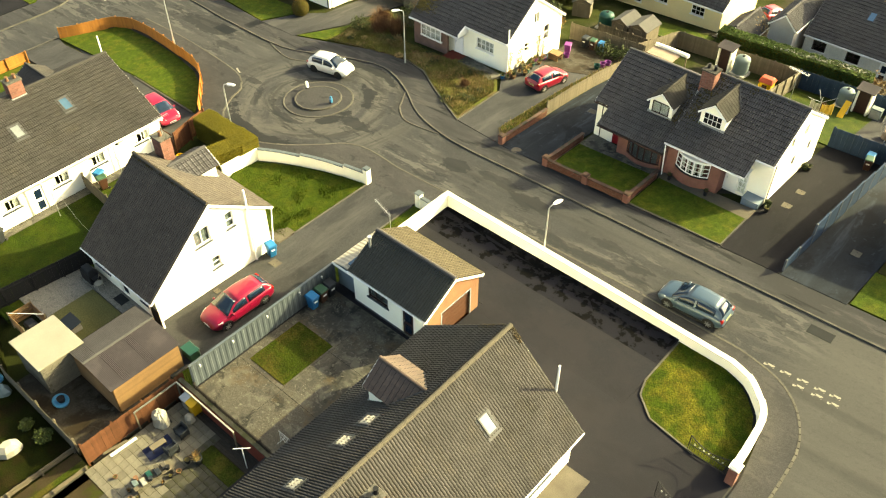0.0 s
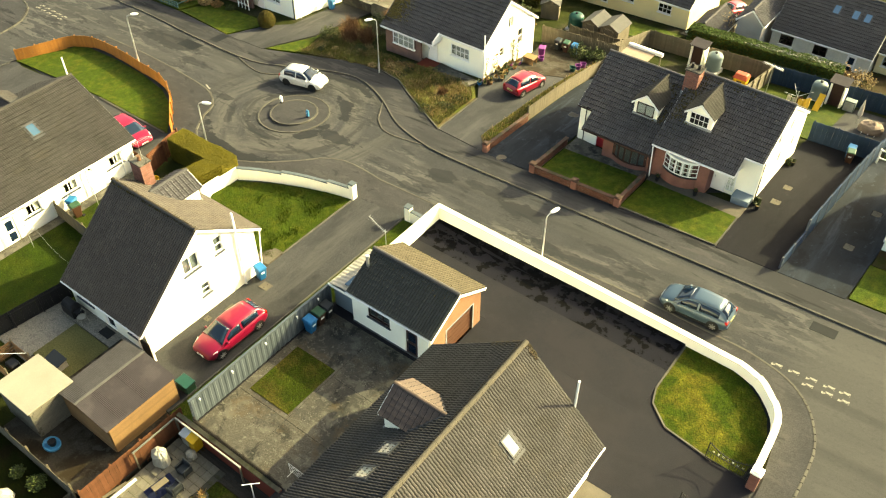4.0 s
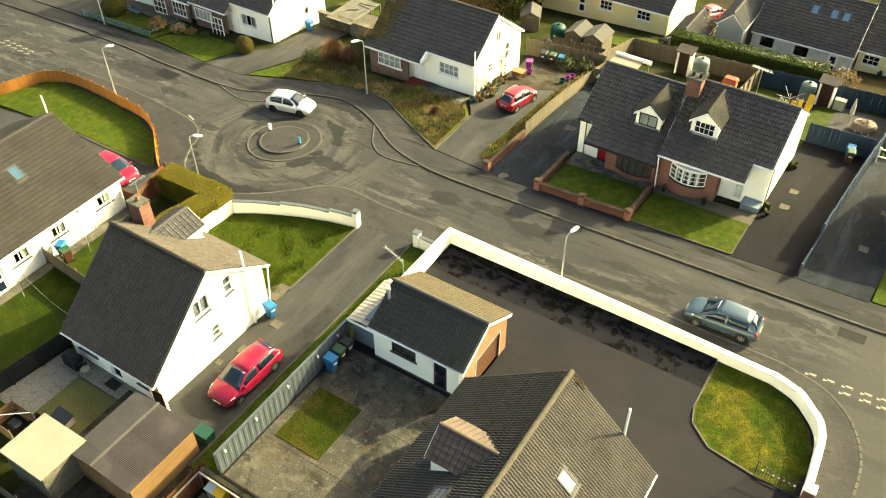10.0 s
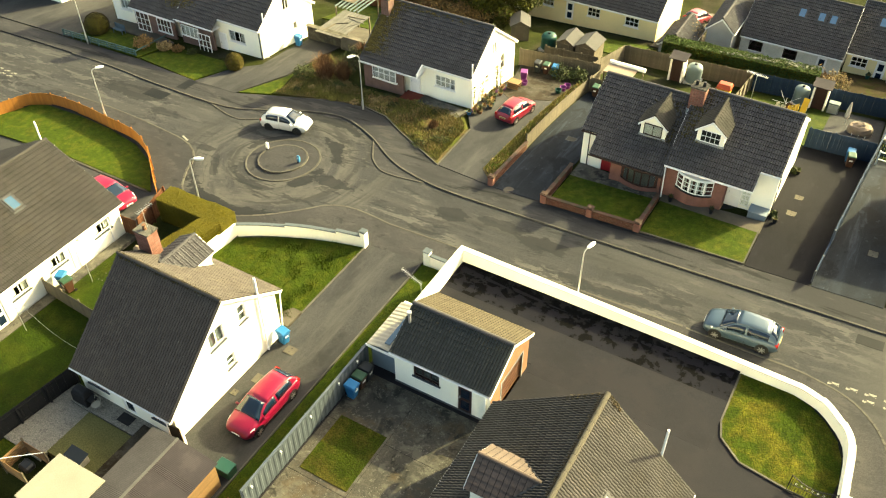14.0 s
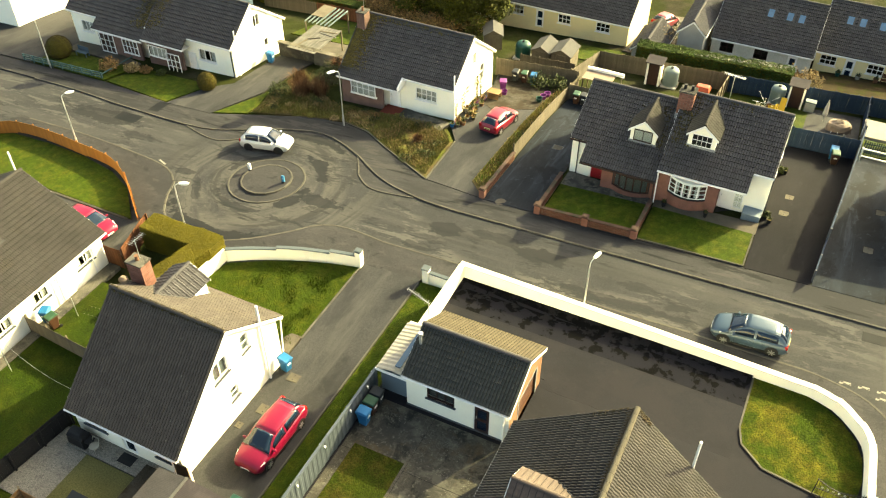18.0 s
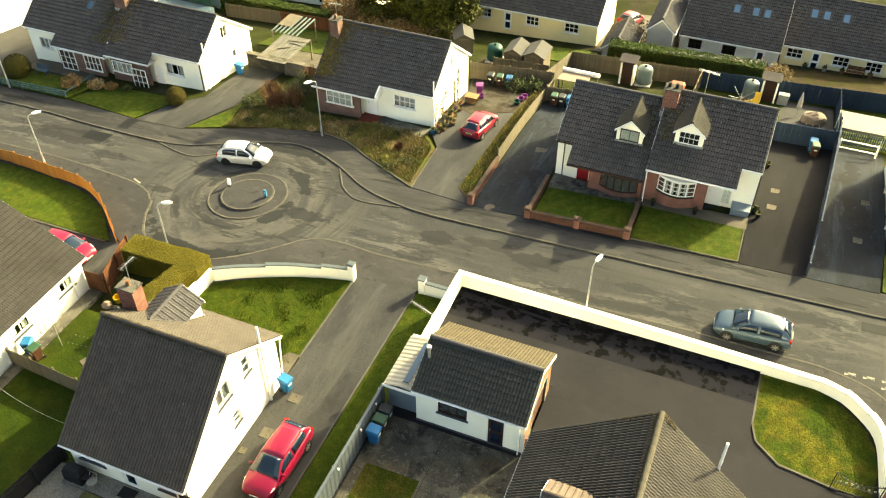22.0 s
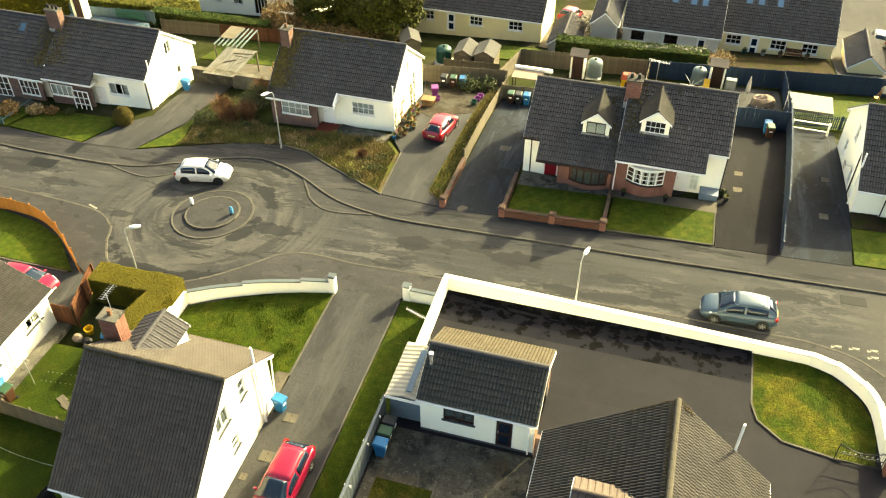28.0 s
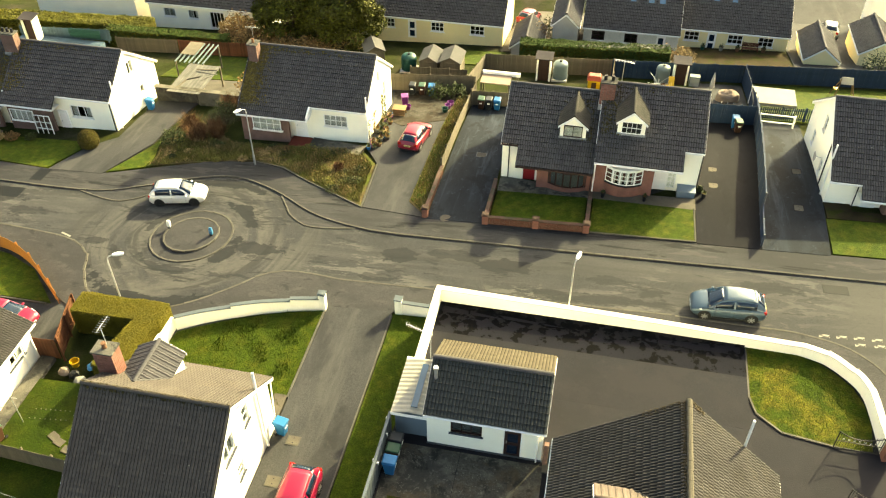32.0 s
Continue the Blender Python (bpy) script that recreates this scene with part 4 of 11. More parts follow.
# ---- houses ----
def wall_mesh(a, b, thick, zb, top, holes, inward):
    """A wall from a to b (x, y) with rectangular holes (u0, u1, z0, z1); top: [(u, z), ...] along it; inward: unit (x, y)."""
    mb = MB()
    a, b = Vector(a), Vector(b)
    L = (b - a).length
    ud = (b - a) / L
    nd = Vector(inward) * thick

    def th(u):
        for (u0, z0), (u1, z1) in zip(top, top[1:]):
            if u <= u1 + 1e-6:
                return z0 + (z1 - z0) * (u - u0) / max(u1 - u0, 1e-6)
        return top[-1][1]
    cuts = sorted({0.0, L} | {min(max(u, 0), L) for u, _ in top} | {u for h in holes for u in h[:2]})
    for u0, u1 in zip(cuts, cuts[1:]):
        if u1 - u0 < 1e-4:
            continue
        hs = sorted((h[2], h[3]) for h in holes if h[0] < (u0 + u1) / 2 < h[1])
        z = zb
        segs = []
        for h0, h1 in hs:
            segs.append((z, h0, h0))
            z = h1
        segs.append((z, th(u0), th(u1)))
        p0, p1 = a + ud * u0, a + ud * u1
        for s, e0, e1 in segs:
            if max(e0, e1) - s < 1e-3:
                continue
            q = [(*p0, s), (*p1, s), (*(p1 + nd), s), (*(p0 + nd), s), (*p0, max(e0, s)), (*p1, max(e1, s)), (*(p1 + nd), max(e1, s)), (*(p0 + nd), max(e0, s))]
            mb.hexa(q)
    return weld(mb)


def weld(mb):
    """Shares the corners of touching blocks and drops the faces between them."""
    at, idx, vs = {}, [], []
    for p in mb.v:
        k = tuple(round(c, 4) for c in p)
        if k not in at:
            at[k] = len(vs)
            vs.append(p)
        idx.append(at[k])
    seen = collections.Counter()
    fs = []
    for f in mb.f:
        g = tuple(dict.fromkeys(idx[i] for i in f))
        if len(g) > 2:
            fs.append(g)
            seen[frozenset(g)] += 1
    mb.v, mb.f = vs, [g for g in fs if seen[frozenset(g)] == 1]
    return mb


def window(parent, m, w, h, cols=2, rows=1, frame="trim", sill=True, curtain=False, name="window", recess=0.07, bar=0.06):
    """A window in the plane of m: x to the right, y outward, z up, origin at the middle of its foot on the wall's outer face."""
    mb = MB()
    y0, y1 = -recess - 0.05, -recess + 0.02
    mb.box(-w / 2, y0, 0, -w / 2 + bar, y1, h, m).box(w / 2 - bar, y0, 0, w / 2, y1, h, m)
    mb.box(-w / 2 + bar, y0, 0, w / 2 - bar, y1, bar, m).box(-w / 2 + bar, y0, h - bar, w / 2 - bar, y1, h, m)
    iw, ih = w - 2 * bar, h - 2 * bar
    b = bar * 0.75
    bars = []
    for c in range(1, cols):
        x = -iw / 2 + iw * c / cols
        bars.append(MB().box(x - b / 2, y0 + 0.005, bar, x + b / 2, y1 - 0.005, h - bar, m))
    for r in range(1, rows):
        z = bar + ih * r / rows
        bars.append(MB().box(-iw / 2, y0 + 0.01, z - b / 2, iw / 2, y1 - 0.01, z + b / 2, m))
    win = part(name, weld(mb), frame, parent)
    for q in bars:
        part("glazing_bar", q, frame, win)
    for c in range(cols):
        x0, x1 = -iw / 2 + iw * c / cols, -iw / 2 + iw * (c + 1) / cols
        g = part("pane", MB().box(x0, y0 + 0.025, bar, x1, y0 + 0.037, h - bar, m), "glass", win)
        g.visible_shadow = False
    if curtain == "blind":
        # added panel that gives the panes their grey reflecting look
        part("blind", MB().box(-iw / 2, y0 - 0.06, bar, iw / 2, y0 - 0.04, h - bar, m), "blind", win)
    elif curtain == "net":
        part("curtain", MB().box(-iw / 2, y0 - 0.12, bar, iw / 2, y0 - 0.09, h - bar, m), "curtain", win)
    elif curtain:
        part("curtain", MB().box(-iw / 2, y0 - 0.12, bar, -iw / 2 + iw * 0.3, y0 - 0.09, h - bar, m).box(iw / 2 - iw * 0.3, y0 - 0.12, bar, iw / 2, y0 - 0.09, h - bar, m), "curtain", win)
    if sill:
        part("sill", MB().box(-w / 2 - 0.08, -recess, -0.09, w / 2 + 0.08, 0.07, 0.0, m), "plinth" if sill == "dark" else "trim", win)
    return win


def door(parent, m, w, h, material="red_paint", glazed=False):
    d = part("door", MB().box(-w / 2 + 0.05, -0.11, 0.02, w / 2 - 0.05, -0.06, h - 0.05, m), material, parent)
    part("door_frame", MB().box(-w / 2, -0.12, 0, -w / 2 + 0.05, -0.03, h, m).box(w / 2 - 0.05, -0.12, 0, w / 2, -0.03, h, m).box(-w / 2 + 0.05, -0.12, h - 0.05, w / 2 - 0.05, -0.03, h, m), "trim", d)
    part("handle", MB().box(w / 2 - 0.17, -0.06, 1.0, w / 2 - 0.13, -0.02, 1.15, m), "steel", d)
    part("panel", MB().box(-w * 0.28, -0.062, 0.2, w * 0.28, -0.052, 0.85, m).box(-w * 0.28, -0.062, 1.1, w * 0.28, -0.052, h - 0.3, m), "car_glass" if glazed else material, d)
    return d


TILE_TWIN = [(0.0, 0.0), (0.1, 0.036), (0.3, 0.036), (0.42, 0.0), (0.5, -0.012), (0.6, 0.036), (0.8, 0.036), (0.92, 0.0), (1.0, -0.012)]
TILE_WIDE = [(0.0, 0.0), (0.1, 0.042), (0.22, 0.06), (0.36, 0.048), (0.5, 0.006), (0.92, 0.0), (1.0, -0.02)]


def tile_template(tw, g, roll, prof, lap=0.055):
    vs = [(u * tw, 0.0, h * roll) for u, h in prof] + [(u * tw, g, h * roll + lap) for u, h in prof] + [(u * tw, g, h * roll * 0.5 - 0.01) for u, h in prof]
    n = len(prof)
    fs = [(i, i + n, i + n + 1, i + 1) for i in range(n - 1)] + [(i + n, i + 2 * n, i + 2 * n + 1, i + n + 1) for i in range(n - 1)]
    return np.array(vs), fs


def tile_field(o, ud, vd, nd, ulen, vlen, tw=0.3, g=0.34, roll=1.0, keep=None, seed=1, pick=None, prof=TILE_WIDE):
    """Roof tiles over a slope; o: ridge corner, ud along it, vd down it. keep(u, v) says which to lay, pick(u, v) which become pieces."""
    rng = np.random.RandomState(seed)
    nc, nr = max(1, round(ulen / tw)), max(1, round(vlen / g))
    tw, g = ulen / nc, vlen / nr
    tv, tf = tile_template(tw, g, roll, prof)
    B = np.array([ud, vd, nd])
    mb = MB()
    spots, singles = [], []
    for r in range(nr):
        for c in range(nc):
            u, v = c * tw, r * g
            if keep and not keep(u + tw / 2, v + g / 2):
                continue
            (singles if pick and len(singles) < 300 and pick(u + tw / 2, v + g / 2) else spots).append((u, v))
    if spots:
        sp = np.array([(u, v, 0) for u, v in spots])
        sp[:, 2] += rng.uniform(-0.005, 0.005, len(sp))
        sp[:, 1] += rng.uniform(-0.006, 0.006, len(sp))
        allv = (sp[:, None, :] + tv[None]) @ B + np.array(o)
        mb.v = [tuple(p) for p in allv.reshape(-1, 3)]
        k = len(tv)
        mb.f = [tuple(i + s * k for i in f) for s in range(len(sp)) for f in tf]
    one = MB()
    one.v, one.f = [tuple(p) for p in tv], tf
    return mb, one, singles


def grime_shade(me, n, soft_joint=False):
    """Dirt and painted shade in the valleys and under the tail of every tile."""
    me.materials.append(M["joint_b" if soft_joint else "joint"])
    k = np.arange(len(me.polygons)) % (2 * n)
    me.polygons.foreach_set("material_index", ((k >= n - 1) | ((k == 3) & (n == 8))).astype(np.int32))


def slope(parent, name, r0, r1, e0, tilemat="tile", verge=0.0, roll=1.0, seed=1, tw=0.3, g=0.34, keep=None, label="", pick=None):
    """A roof slope: ridge from r0 to r1, e0 the eave point below r0. Deck slab with laid tiles on it."""
    r0, r1, e0 = Vector(r0), Vector(r1), Vector(e0)
    ul, vl = (r1 - r0).length, (e0 - r0).length
    ud, vd = (r1 - r0) / ul, (e0 - r0) / vl
    nd = ud.cross(vd)
    if nd.z < 0:
        nd = -nd
    mb = MB()
    e1 = r1 + vd * vl
    t = nd * -0.10
    mb.hexa([e0 + t, e1 + t, r1 + t, r0 + t, e0, e1, r1, r0])
    roof = part(name, mb, tilemat, parent, label)
    o = r0 + nd * 0.004
    tm, one, singles = tile_field(o, ud, vd, nd, ul, vl + 0.03, tw, g, roll, keep, seed, pick, TILE_TWIN)
    if tm.v:
        tl = part("tiles", tm, tilemat, roof)
        tl["kind"] = "stuff"
        # high rolls on weathered tiles take the darker joint, as deeper shade
        grime_shade(tl.data, len(TILE_TWIN) - 1, tilemat == "tile_b" and roll < 1.2)
    if singles:
        me = one.mesh("roof_tile", "tile_p" if tilemat == "tile_b" else "tile_pg" if tilemat == "tile_g" else "tile_sunlit" if tilemat == "tile_sunlit" else "tile_p2")
        grime_shade(me, len(one.f) // 2, tilemat == "tile_b" and roll < 1.2)
        rng = random.Random(seed)
        for u, v in singles:
            q = o + ud * u + vd * (v + rng.uniform(-0.006, 0.006)) + nd * rng.uniform(-0.005, 0.005)
            piece("roof_tile", me, roof, Matrix(((ud.x, vd.x, nd.x, q.x), (ud.y, vd.y, nd.y, q.y), (ud.z, vd.z, nd.z, q.z), (0, 0, 0, 1))))
    return roof


def ridge_caps(parent, a, b, material="tile", r=0.13, step=0.45):
    a, b = Vector(a), Vector(b)
    n = max(1, round((b - a).length / step))
    d = (b - a) / n
    q = d.to_track_quat("X", "Z").to_matrix().to_4x4()
    L = d.length * 0.5
    prof = [(math.cos(t) * r, math.sin(t) * r * 0.9 - 0.02) for t in [math.pi * k / 6 for k in range(7)]]
    mb = MB()
    mb.loft([[(x, y * s, z * s) for y, z in prof] + [(x, -r * 0.6, -0.08), (x, r * 0.6, -0.08)] for x, s in ((-L * 0.98, 1.0), (L * 0.9, 1.0), (L * 0.9, 1.06), (L * 1.0, 1.06))])
    me = mb.mesh("ridge_tile", material)
    for i in range(n):
        piece("ridge_tile", me, parent, Matrix.Translation(a + d * (i + 0.5)) @ q)


def chimney(parent, x, y, z0, z1, w=0.9, d=0.6, material="brick_wall", pots=2, name="chimney", pot_mat="brick_or"):
    bh = 0.075
    mb = MB()
    n = int((z1 - z0) / bh)
    for i in range(n):
        o = 0.004 if i % 2 else 0.0
        z = z0 + i * bh
        k = max(2, round(w / 0.22))
        for fy in (-d / 2, d / 2 - 0.1):
            for j in range(k):
                xa, xb = -w / 2 + w * j / k, -w / 2 + w * (j + 1) / k
                mb.box(x + xa + 0.006, y + fy - o, z, x + xb - 0.006, y + fy + 0.1 + o, z + bh - 0.012)
        k = max(1, round((d - 0.2) / 0.22))
        for fx in (-w / 2, w / 2 - 0.1):
            for j in range(k):
                ya, yb = -d / 2 + 0.1 + (d - 0.2) * j / k, -d / 2 + 0.1 + (d - 0.2) * (j + 1) / k
                mb.box(x + fx - o, y + ya + 0.006, z, x + fx + 0.1 + o, y + yb - 0.006, z + bh - 0.012)
    c = part(name, mb, material, parent, "brick chimney stack")
    part("mortar_core", MB().box(x - w / 2 + 0.012, y - d / 2 + 0.012, z0, x + w / 2 - 0.012, y + d / 2 - 0.012, z1 - 0.02), "mortar", c)
    part("cap", MB().box(x - w / 2 - 0.06, y - d / 2 - 0.06, z1, x + w / 2 + 0.06, y + d / 2 + 0.06, z1 + 0.09), "concrete", c, bev=0.015)
    part("flashing", MB().box(x - w / 2 - 0.04, y - d / 2 - 0.04, z0 + 0.05, x + w / 2 + 0.04, y + d / 2 + 0.04, z0 + 0.5), "lead_pale", c, "pale lead flashing", bev=0.01)
    for i in range(pots):
        px = x + (i - (pots - 1) / 2) * w / max(pots, 1)
        part("chimney_pot", MB().cyl((px, y, z1 + 0.08), (px, y, z1 + 0.38), 0.12, 10, 0.095).cyl((px, y, z1 + 0.38), (px, y, z1 + 0.42), 0.12, 10), pot_mat, c)
    return c


def gutter(parent, a, b, material="trim"):
    a, b = Vector(a), Vector(b)
    part("gutter", MB().cyl(a, b, 0.06, 8), material, parent)


def pipe(parent, a, b, r=0.04, material="trim", name="downpipe"):
    return part(name, MB().cyl(a, b, r, 8), material, parent)


class House:
    """Local frame: ridge along x; front faces -y. Planes: ridge (yr, zr), front eave (yf, zf), back eave (yk, zk)."""

    def __init__(self, name, m, x0, x1, ridge, front, back, zb, label, wallmat="white", tilemat="tile", verge=0.12, wf=0.35, wk=0.35, zfl=0.0):
        self.ob = thing(name, m, label, "house")
        self.x0, self.x1, self.zb, self.wallmat, self.tilemat, self.verge = x0, x1, zb, wallmat, tilemat, verge
        self.yr, self.zr = ridge
        self.yf, self.zf = front
        self.yk, self.zk = back
        self.wy0, self.wy1 = self.yf + wf, self.yk - wk
        self.holes = {"front": [], "back": [], "left": [], "right": []}

    def zat(self, y):
        if y <= self.yr:
            return self.zr - (self.zr - self.zf) * (self.yr - y) / (self.yr - self.yf)
        return self.zr - (self.zr - self.zk) * (y - self.yr) / (self.yk - self.yr)

    def face(self, side, u, z):
        """Frame of a spot on a wall: u is local x on front and back, local y on the gables."""
        if side == "front":
            return pose(u, self.wy0, z, 0, 0, 180) @ pose(0, 0, 0, 0, 0, 0)
        if side == "back":
            return pose(u, self.wy1, z)
        if side == "left":
            return pose(self.x0, u, z, 0, 0, 90)
        return pose(self.x1, u, z, 0, 0, -90)

    def win(self, side, u, z, w, h, cols=2, rows=1, frame="trim", sill=True, curtain=False, recess=0.07):
        self.holes[side].append((u, z, w, h))
        return window(self.ob, self.face(side, u, z), w, h, cols, rows, frame, sill, curtain, bar=0.075, recess=recess)

    def door(self, side, u, z, w, h, material="red_paint", glazed=False):
        self.holes[side].append((u, z, w, h))
        return door(self.ob, self.face(side, u, z), w, h, material, glazed)

    def walls(self, mats=None):
        mats = mats or {}
        y0, y1, x0, x1 = self.wy0, self.wy1, self.x0, self.x1
        for side in ("front", "back", "left", "right"):
            hs = []
            if side in ("front", "back"):
                a, b = (x0, y0 if side == "front" else y1), (x1, y0 if side == "front" else y1)
                zt = self.zat(a[1]) - 0.11
                top = [(0, zt), (x1 - x0, zt)]
                inward = (0, 1) if side == "front" else (0, -1)
                hs = [(u - w / 2 - x0, u + w / 2 - x0, z, z + h) for u, z, w, h in self.holes[side]]
            else:
                x = x0 if side == "left" else x1
                a, b = (x, y0 + 0.25), (x, y1 - 0.25)
                inward = (1, 0) if side == "left" else (-1, 0)
                top = [(0, self.zat(y0 + 0.25) - 0.11), (self.yr - y0 - 0.25, self.zr - 0.13), (y1 - y0 - 0.5, self.zat(y1 - 0.25) - 0.11)]
                hs = [(u - w / 2 - y0 - 0.25, u + w / 2 - y0 - 0.25, z, z + h) for u, z, w, h in self.holes[side]]
            part("wall", wall_mesh(a, b, 0.25, self.zb, top, hs, inward), mats.get(side, self.wallmat), self.ob)
        # close the corners flush with the long walls
        for side, x in (("left", x0), ("right", x1)):
            s = 1 if side == "left" else -1
            xx = sorted((x, x - s * 0.003))
            for ya, yb in ((y0, y0 + 0.25), (y1 - 0.25, y1)):
                zt = min(self.zat(ya), self.zat(yb)) - 0.12
                part("quoin", MB().box(xx[0], ya, self.zb, xx[1] + 0.002, yb, zt), mats.get(side, self.wallmat), self.ob)
        part("floor_slab", MB().box(x0 + 0.26, y0 + 0.26, self.zb + 0.1, x1 - 0.26, y1 - 0.26, self.zb + 0.2), "dark", self.ob)
        zc = max(min(self.zat(y0), self.zat(y1)) - 0.15, self.zb + 1.0)
        part("ceiling_slab", MB().box(x0 + 0.26, y0 + 0.26, zc - 0.12, x1 - 0.26, y1 - 0.26, zc - 0.04), "dark", self.ob)

    def roof(self, keep_f=None, keep_k=None, seed=1, roll=0.8, tw=0.33, g=0.36, tilemat=None, pick_f=None, pick_k=None, roll_k=None, ridgemat=None, gut="trim", tilemat_k=None):
        v = self.verge
        tm = tilemat or self.tilemat
        X0, X1 = self.x0 - v, self.x1 + v
        self.rf = slope(self.ob, "roof", (X0, self.yr, self.zr), (X1, self.yr, self.zr), (X0, self.yf, self.zf), tm, roll=roll, seed=seed, keep=keep_f, tw=tw, g=g, pick=pick_f)
        self.rk = slope(self.ob, "roof", (X0, self.yr, self.zr), (X1, self.yr, self.zr), (X0, self.yk, self.zk), tilemat_k or tm, roll=roll_k or roll, seed=seed + 7, keep=keep_k, tw=tw, g=g, pick=pick_k)
        ridge_caps(self.rf, (X0, self.yr, self.zr + 0.05), (X1, self.yr, self.zr + 0.05), ridgemat or tm)
        for x in (X0, X1):
            s = 0.02
            for ya, za in ((self.yf, self.zf), (self.yk, self.zk)):
                part("bargeboard", MB().hexa([(x - s, ya, za - 0.2), (x + s, ya, za - 0.2), (x + s, self.yr, self.zr - 0.2), (x - s, self.yr, self.zr - 0.2), (x - s, ya, za - 0.02), (x + s, ya, za - 0.02), (x + s, self.yr, self.zr - 0.02), (x - s, self.yr, self.zr - 0.02)]), "trim", self.ob)
        for ya, za, s in ((self.yf, self.zf, -1), (self.yk, self.zk, 1)):
            part("fascia", MB().box(X0, ya + s * -0.03, za - 0.24, X1, ya + s * -0.01 + 0.0, za - 0.08) if s < 0 else MB().box(X0, ya - 0.03, za - 0.24, X1, ya - 0.01, za - 0.08), gut, self.ob)
            gutter(self.ob, (X0, ya + s * 0.05, za - 0.1), (X1, ya + s * 0.05, za - 0.1), gut)


def dormer(h, side, x, w, yface, ztop, zridge, frame="trim", cols=2, rows=2, win_h=0.75, tilemat=None, cheek="white"):
    """A gabled dormer on the front or back slope: its face stands at yface, its eaves at ztop, its ridge level runs back into the slope."""
    s = -1 if side == "front" else 1
    zb = h.zat(yface)
    # depth at which the ridge and the eaves meet the slope
    k = (h.zr - h.zf) / (h.yr - h.yf) if side == "front" else (h.zr - h.zk) / (h.yk - h.yr)
    dr, de = (zridge - zb) / k, (ztop - zb) / k
    d = part("dormer", MB().add([(x - w / 2, yface, zb - 0.1), (x + w / 2, yface, zb - 0.1), (x + w / 2, yface, ztop), (x, yface, zridge - 0.1), (x - w / 2, yface, ztop),
                                 (x - w / 2, yface - s * de, ztop), (x + w / 2, yface - s * de, ztop), (x, yface - s * dr, zridge - 0.1)],
                                [(0, 1, 2, 3, 4), (0, 4, 5), (1, 6, 2), (4, 3, 7, 5), (3, 2, 6, 7)]), cheek, h.ob, "white rendered dormer")
    m = pose(x, yface + s * 0.06, zb + 0.18, 0, 0, 180 if s < 0 else 0)
    window(d, m, w * 0.72, win_h, cols, rows, frame, sill=False, recess=0.0, bar=0.05 if cols < 3 else 0.035)
    part("room", MB().box(-w * 0.36 + 0.02, -0.056, 0.03, w * 0.36 - 0.02, -0.051, win_h - 0.03, m), "curtain" if frame == "brownwood" else "dark", d)
    part("apron", MB().box(-w / 2 - 0.06, -0.075, -0.3, w / 2 + 0.06, 0.0, -0.03, m), "lead_pale", d, "pale lead apron under the window")
    tm = tilemat or h.tilemat
    ov, oh = 0.22, 0.14
    ke = (zridge - ztop) / (w / 2)
    for q in (-1, 1):
        r0, r1 = Vector((x, yface + s * ov, zridge)), Vector((x, yface - s * dr, zridge))
        ex = x + q * (w / 2 + oh)
        ez = ztop - oh * ke
        dd = (ez - zb) / k
        e0, e1 = Vector((ex, yface + s * ov, ez)), Vector((ex, yface - s * dd, ez))
        t = Vector((0, 0, -0.07))
        part("dormer_roof", MB().hexa([e0 + t, e1 + t, r1 + t, r0 + t, e0, e1, r1, r0]), tm, d)
        ul, vd = (r1 - r0).length, (e0 - r0)
        vl = vd.length
        vd = vd / vl
        ud = (r1 - r0) / ul
        nd = ud.cross(vd)
        if nd.z < 0:
            nd = -nd
        tmb, _, _ = tile_field(r0 + nd * 0.004, ud, vd, nd, ul, vl + 0.02, 0.3, 0.3, 0.65 if tm == "tile" else 0.2, seed=5)
        if tmb.v:
            tl = part("tiles", tmb, tm, d)
            tl["kind"] = "stuff"
            grime_shade(tl.data, len(TILE_WIDE) - 1, True)
        v0, v1 = e1 + Vector((0, 0, 0.03)), r1 + Vector((0, 0, 0.05))
        part("valley_strip", MB().cyl(v0, v1, 0.055, 6), "lead", d)
        part("bargeboard", MB().hexa([e0 + t * 2.2, e0 + t * 2.2 + Vector((0, s * 0.03, 0)), r0 + t * 2.2 + Vector((0, s * 0.03, 0)), r0 + t * 2.2, e0, e0 + Vector((0, s * 0.03, 0)), r0 + Vector((0, s * 0.03, 0)), r0]), "trim", d)
    ridge_caps(d, (x, yface + s * ov, zridge + 0.04), (x, yface - s * dr, zridge + 0.04), tm, 0.11, 0.33)
    return d


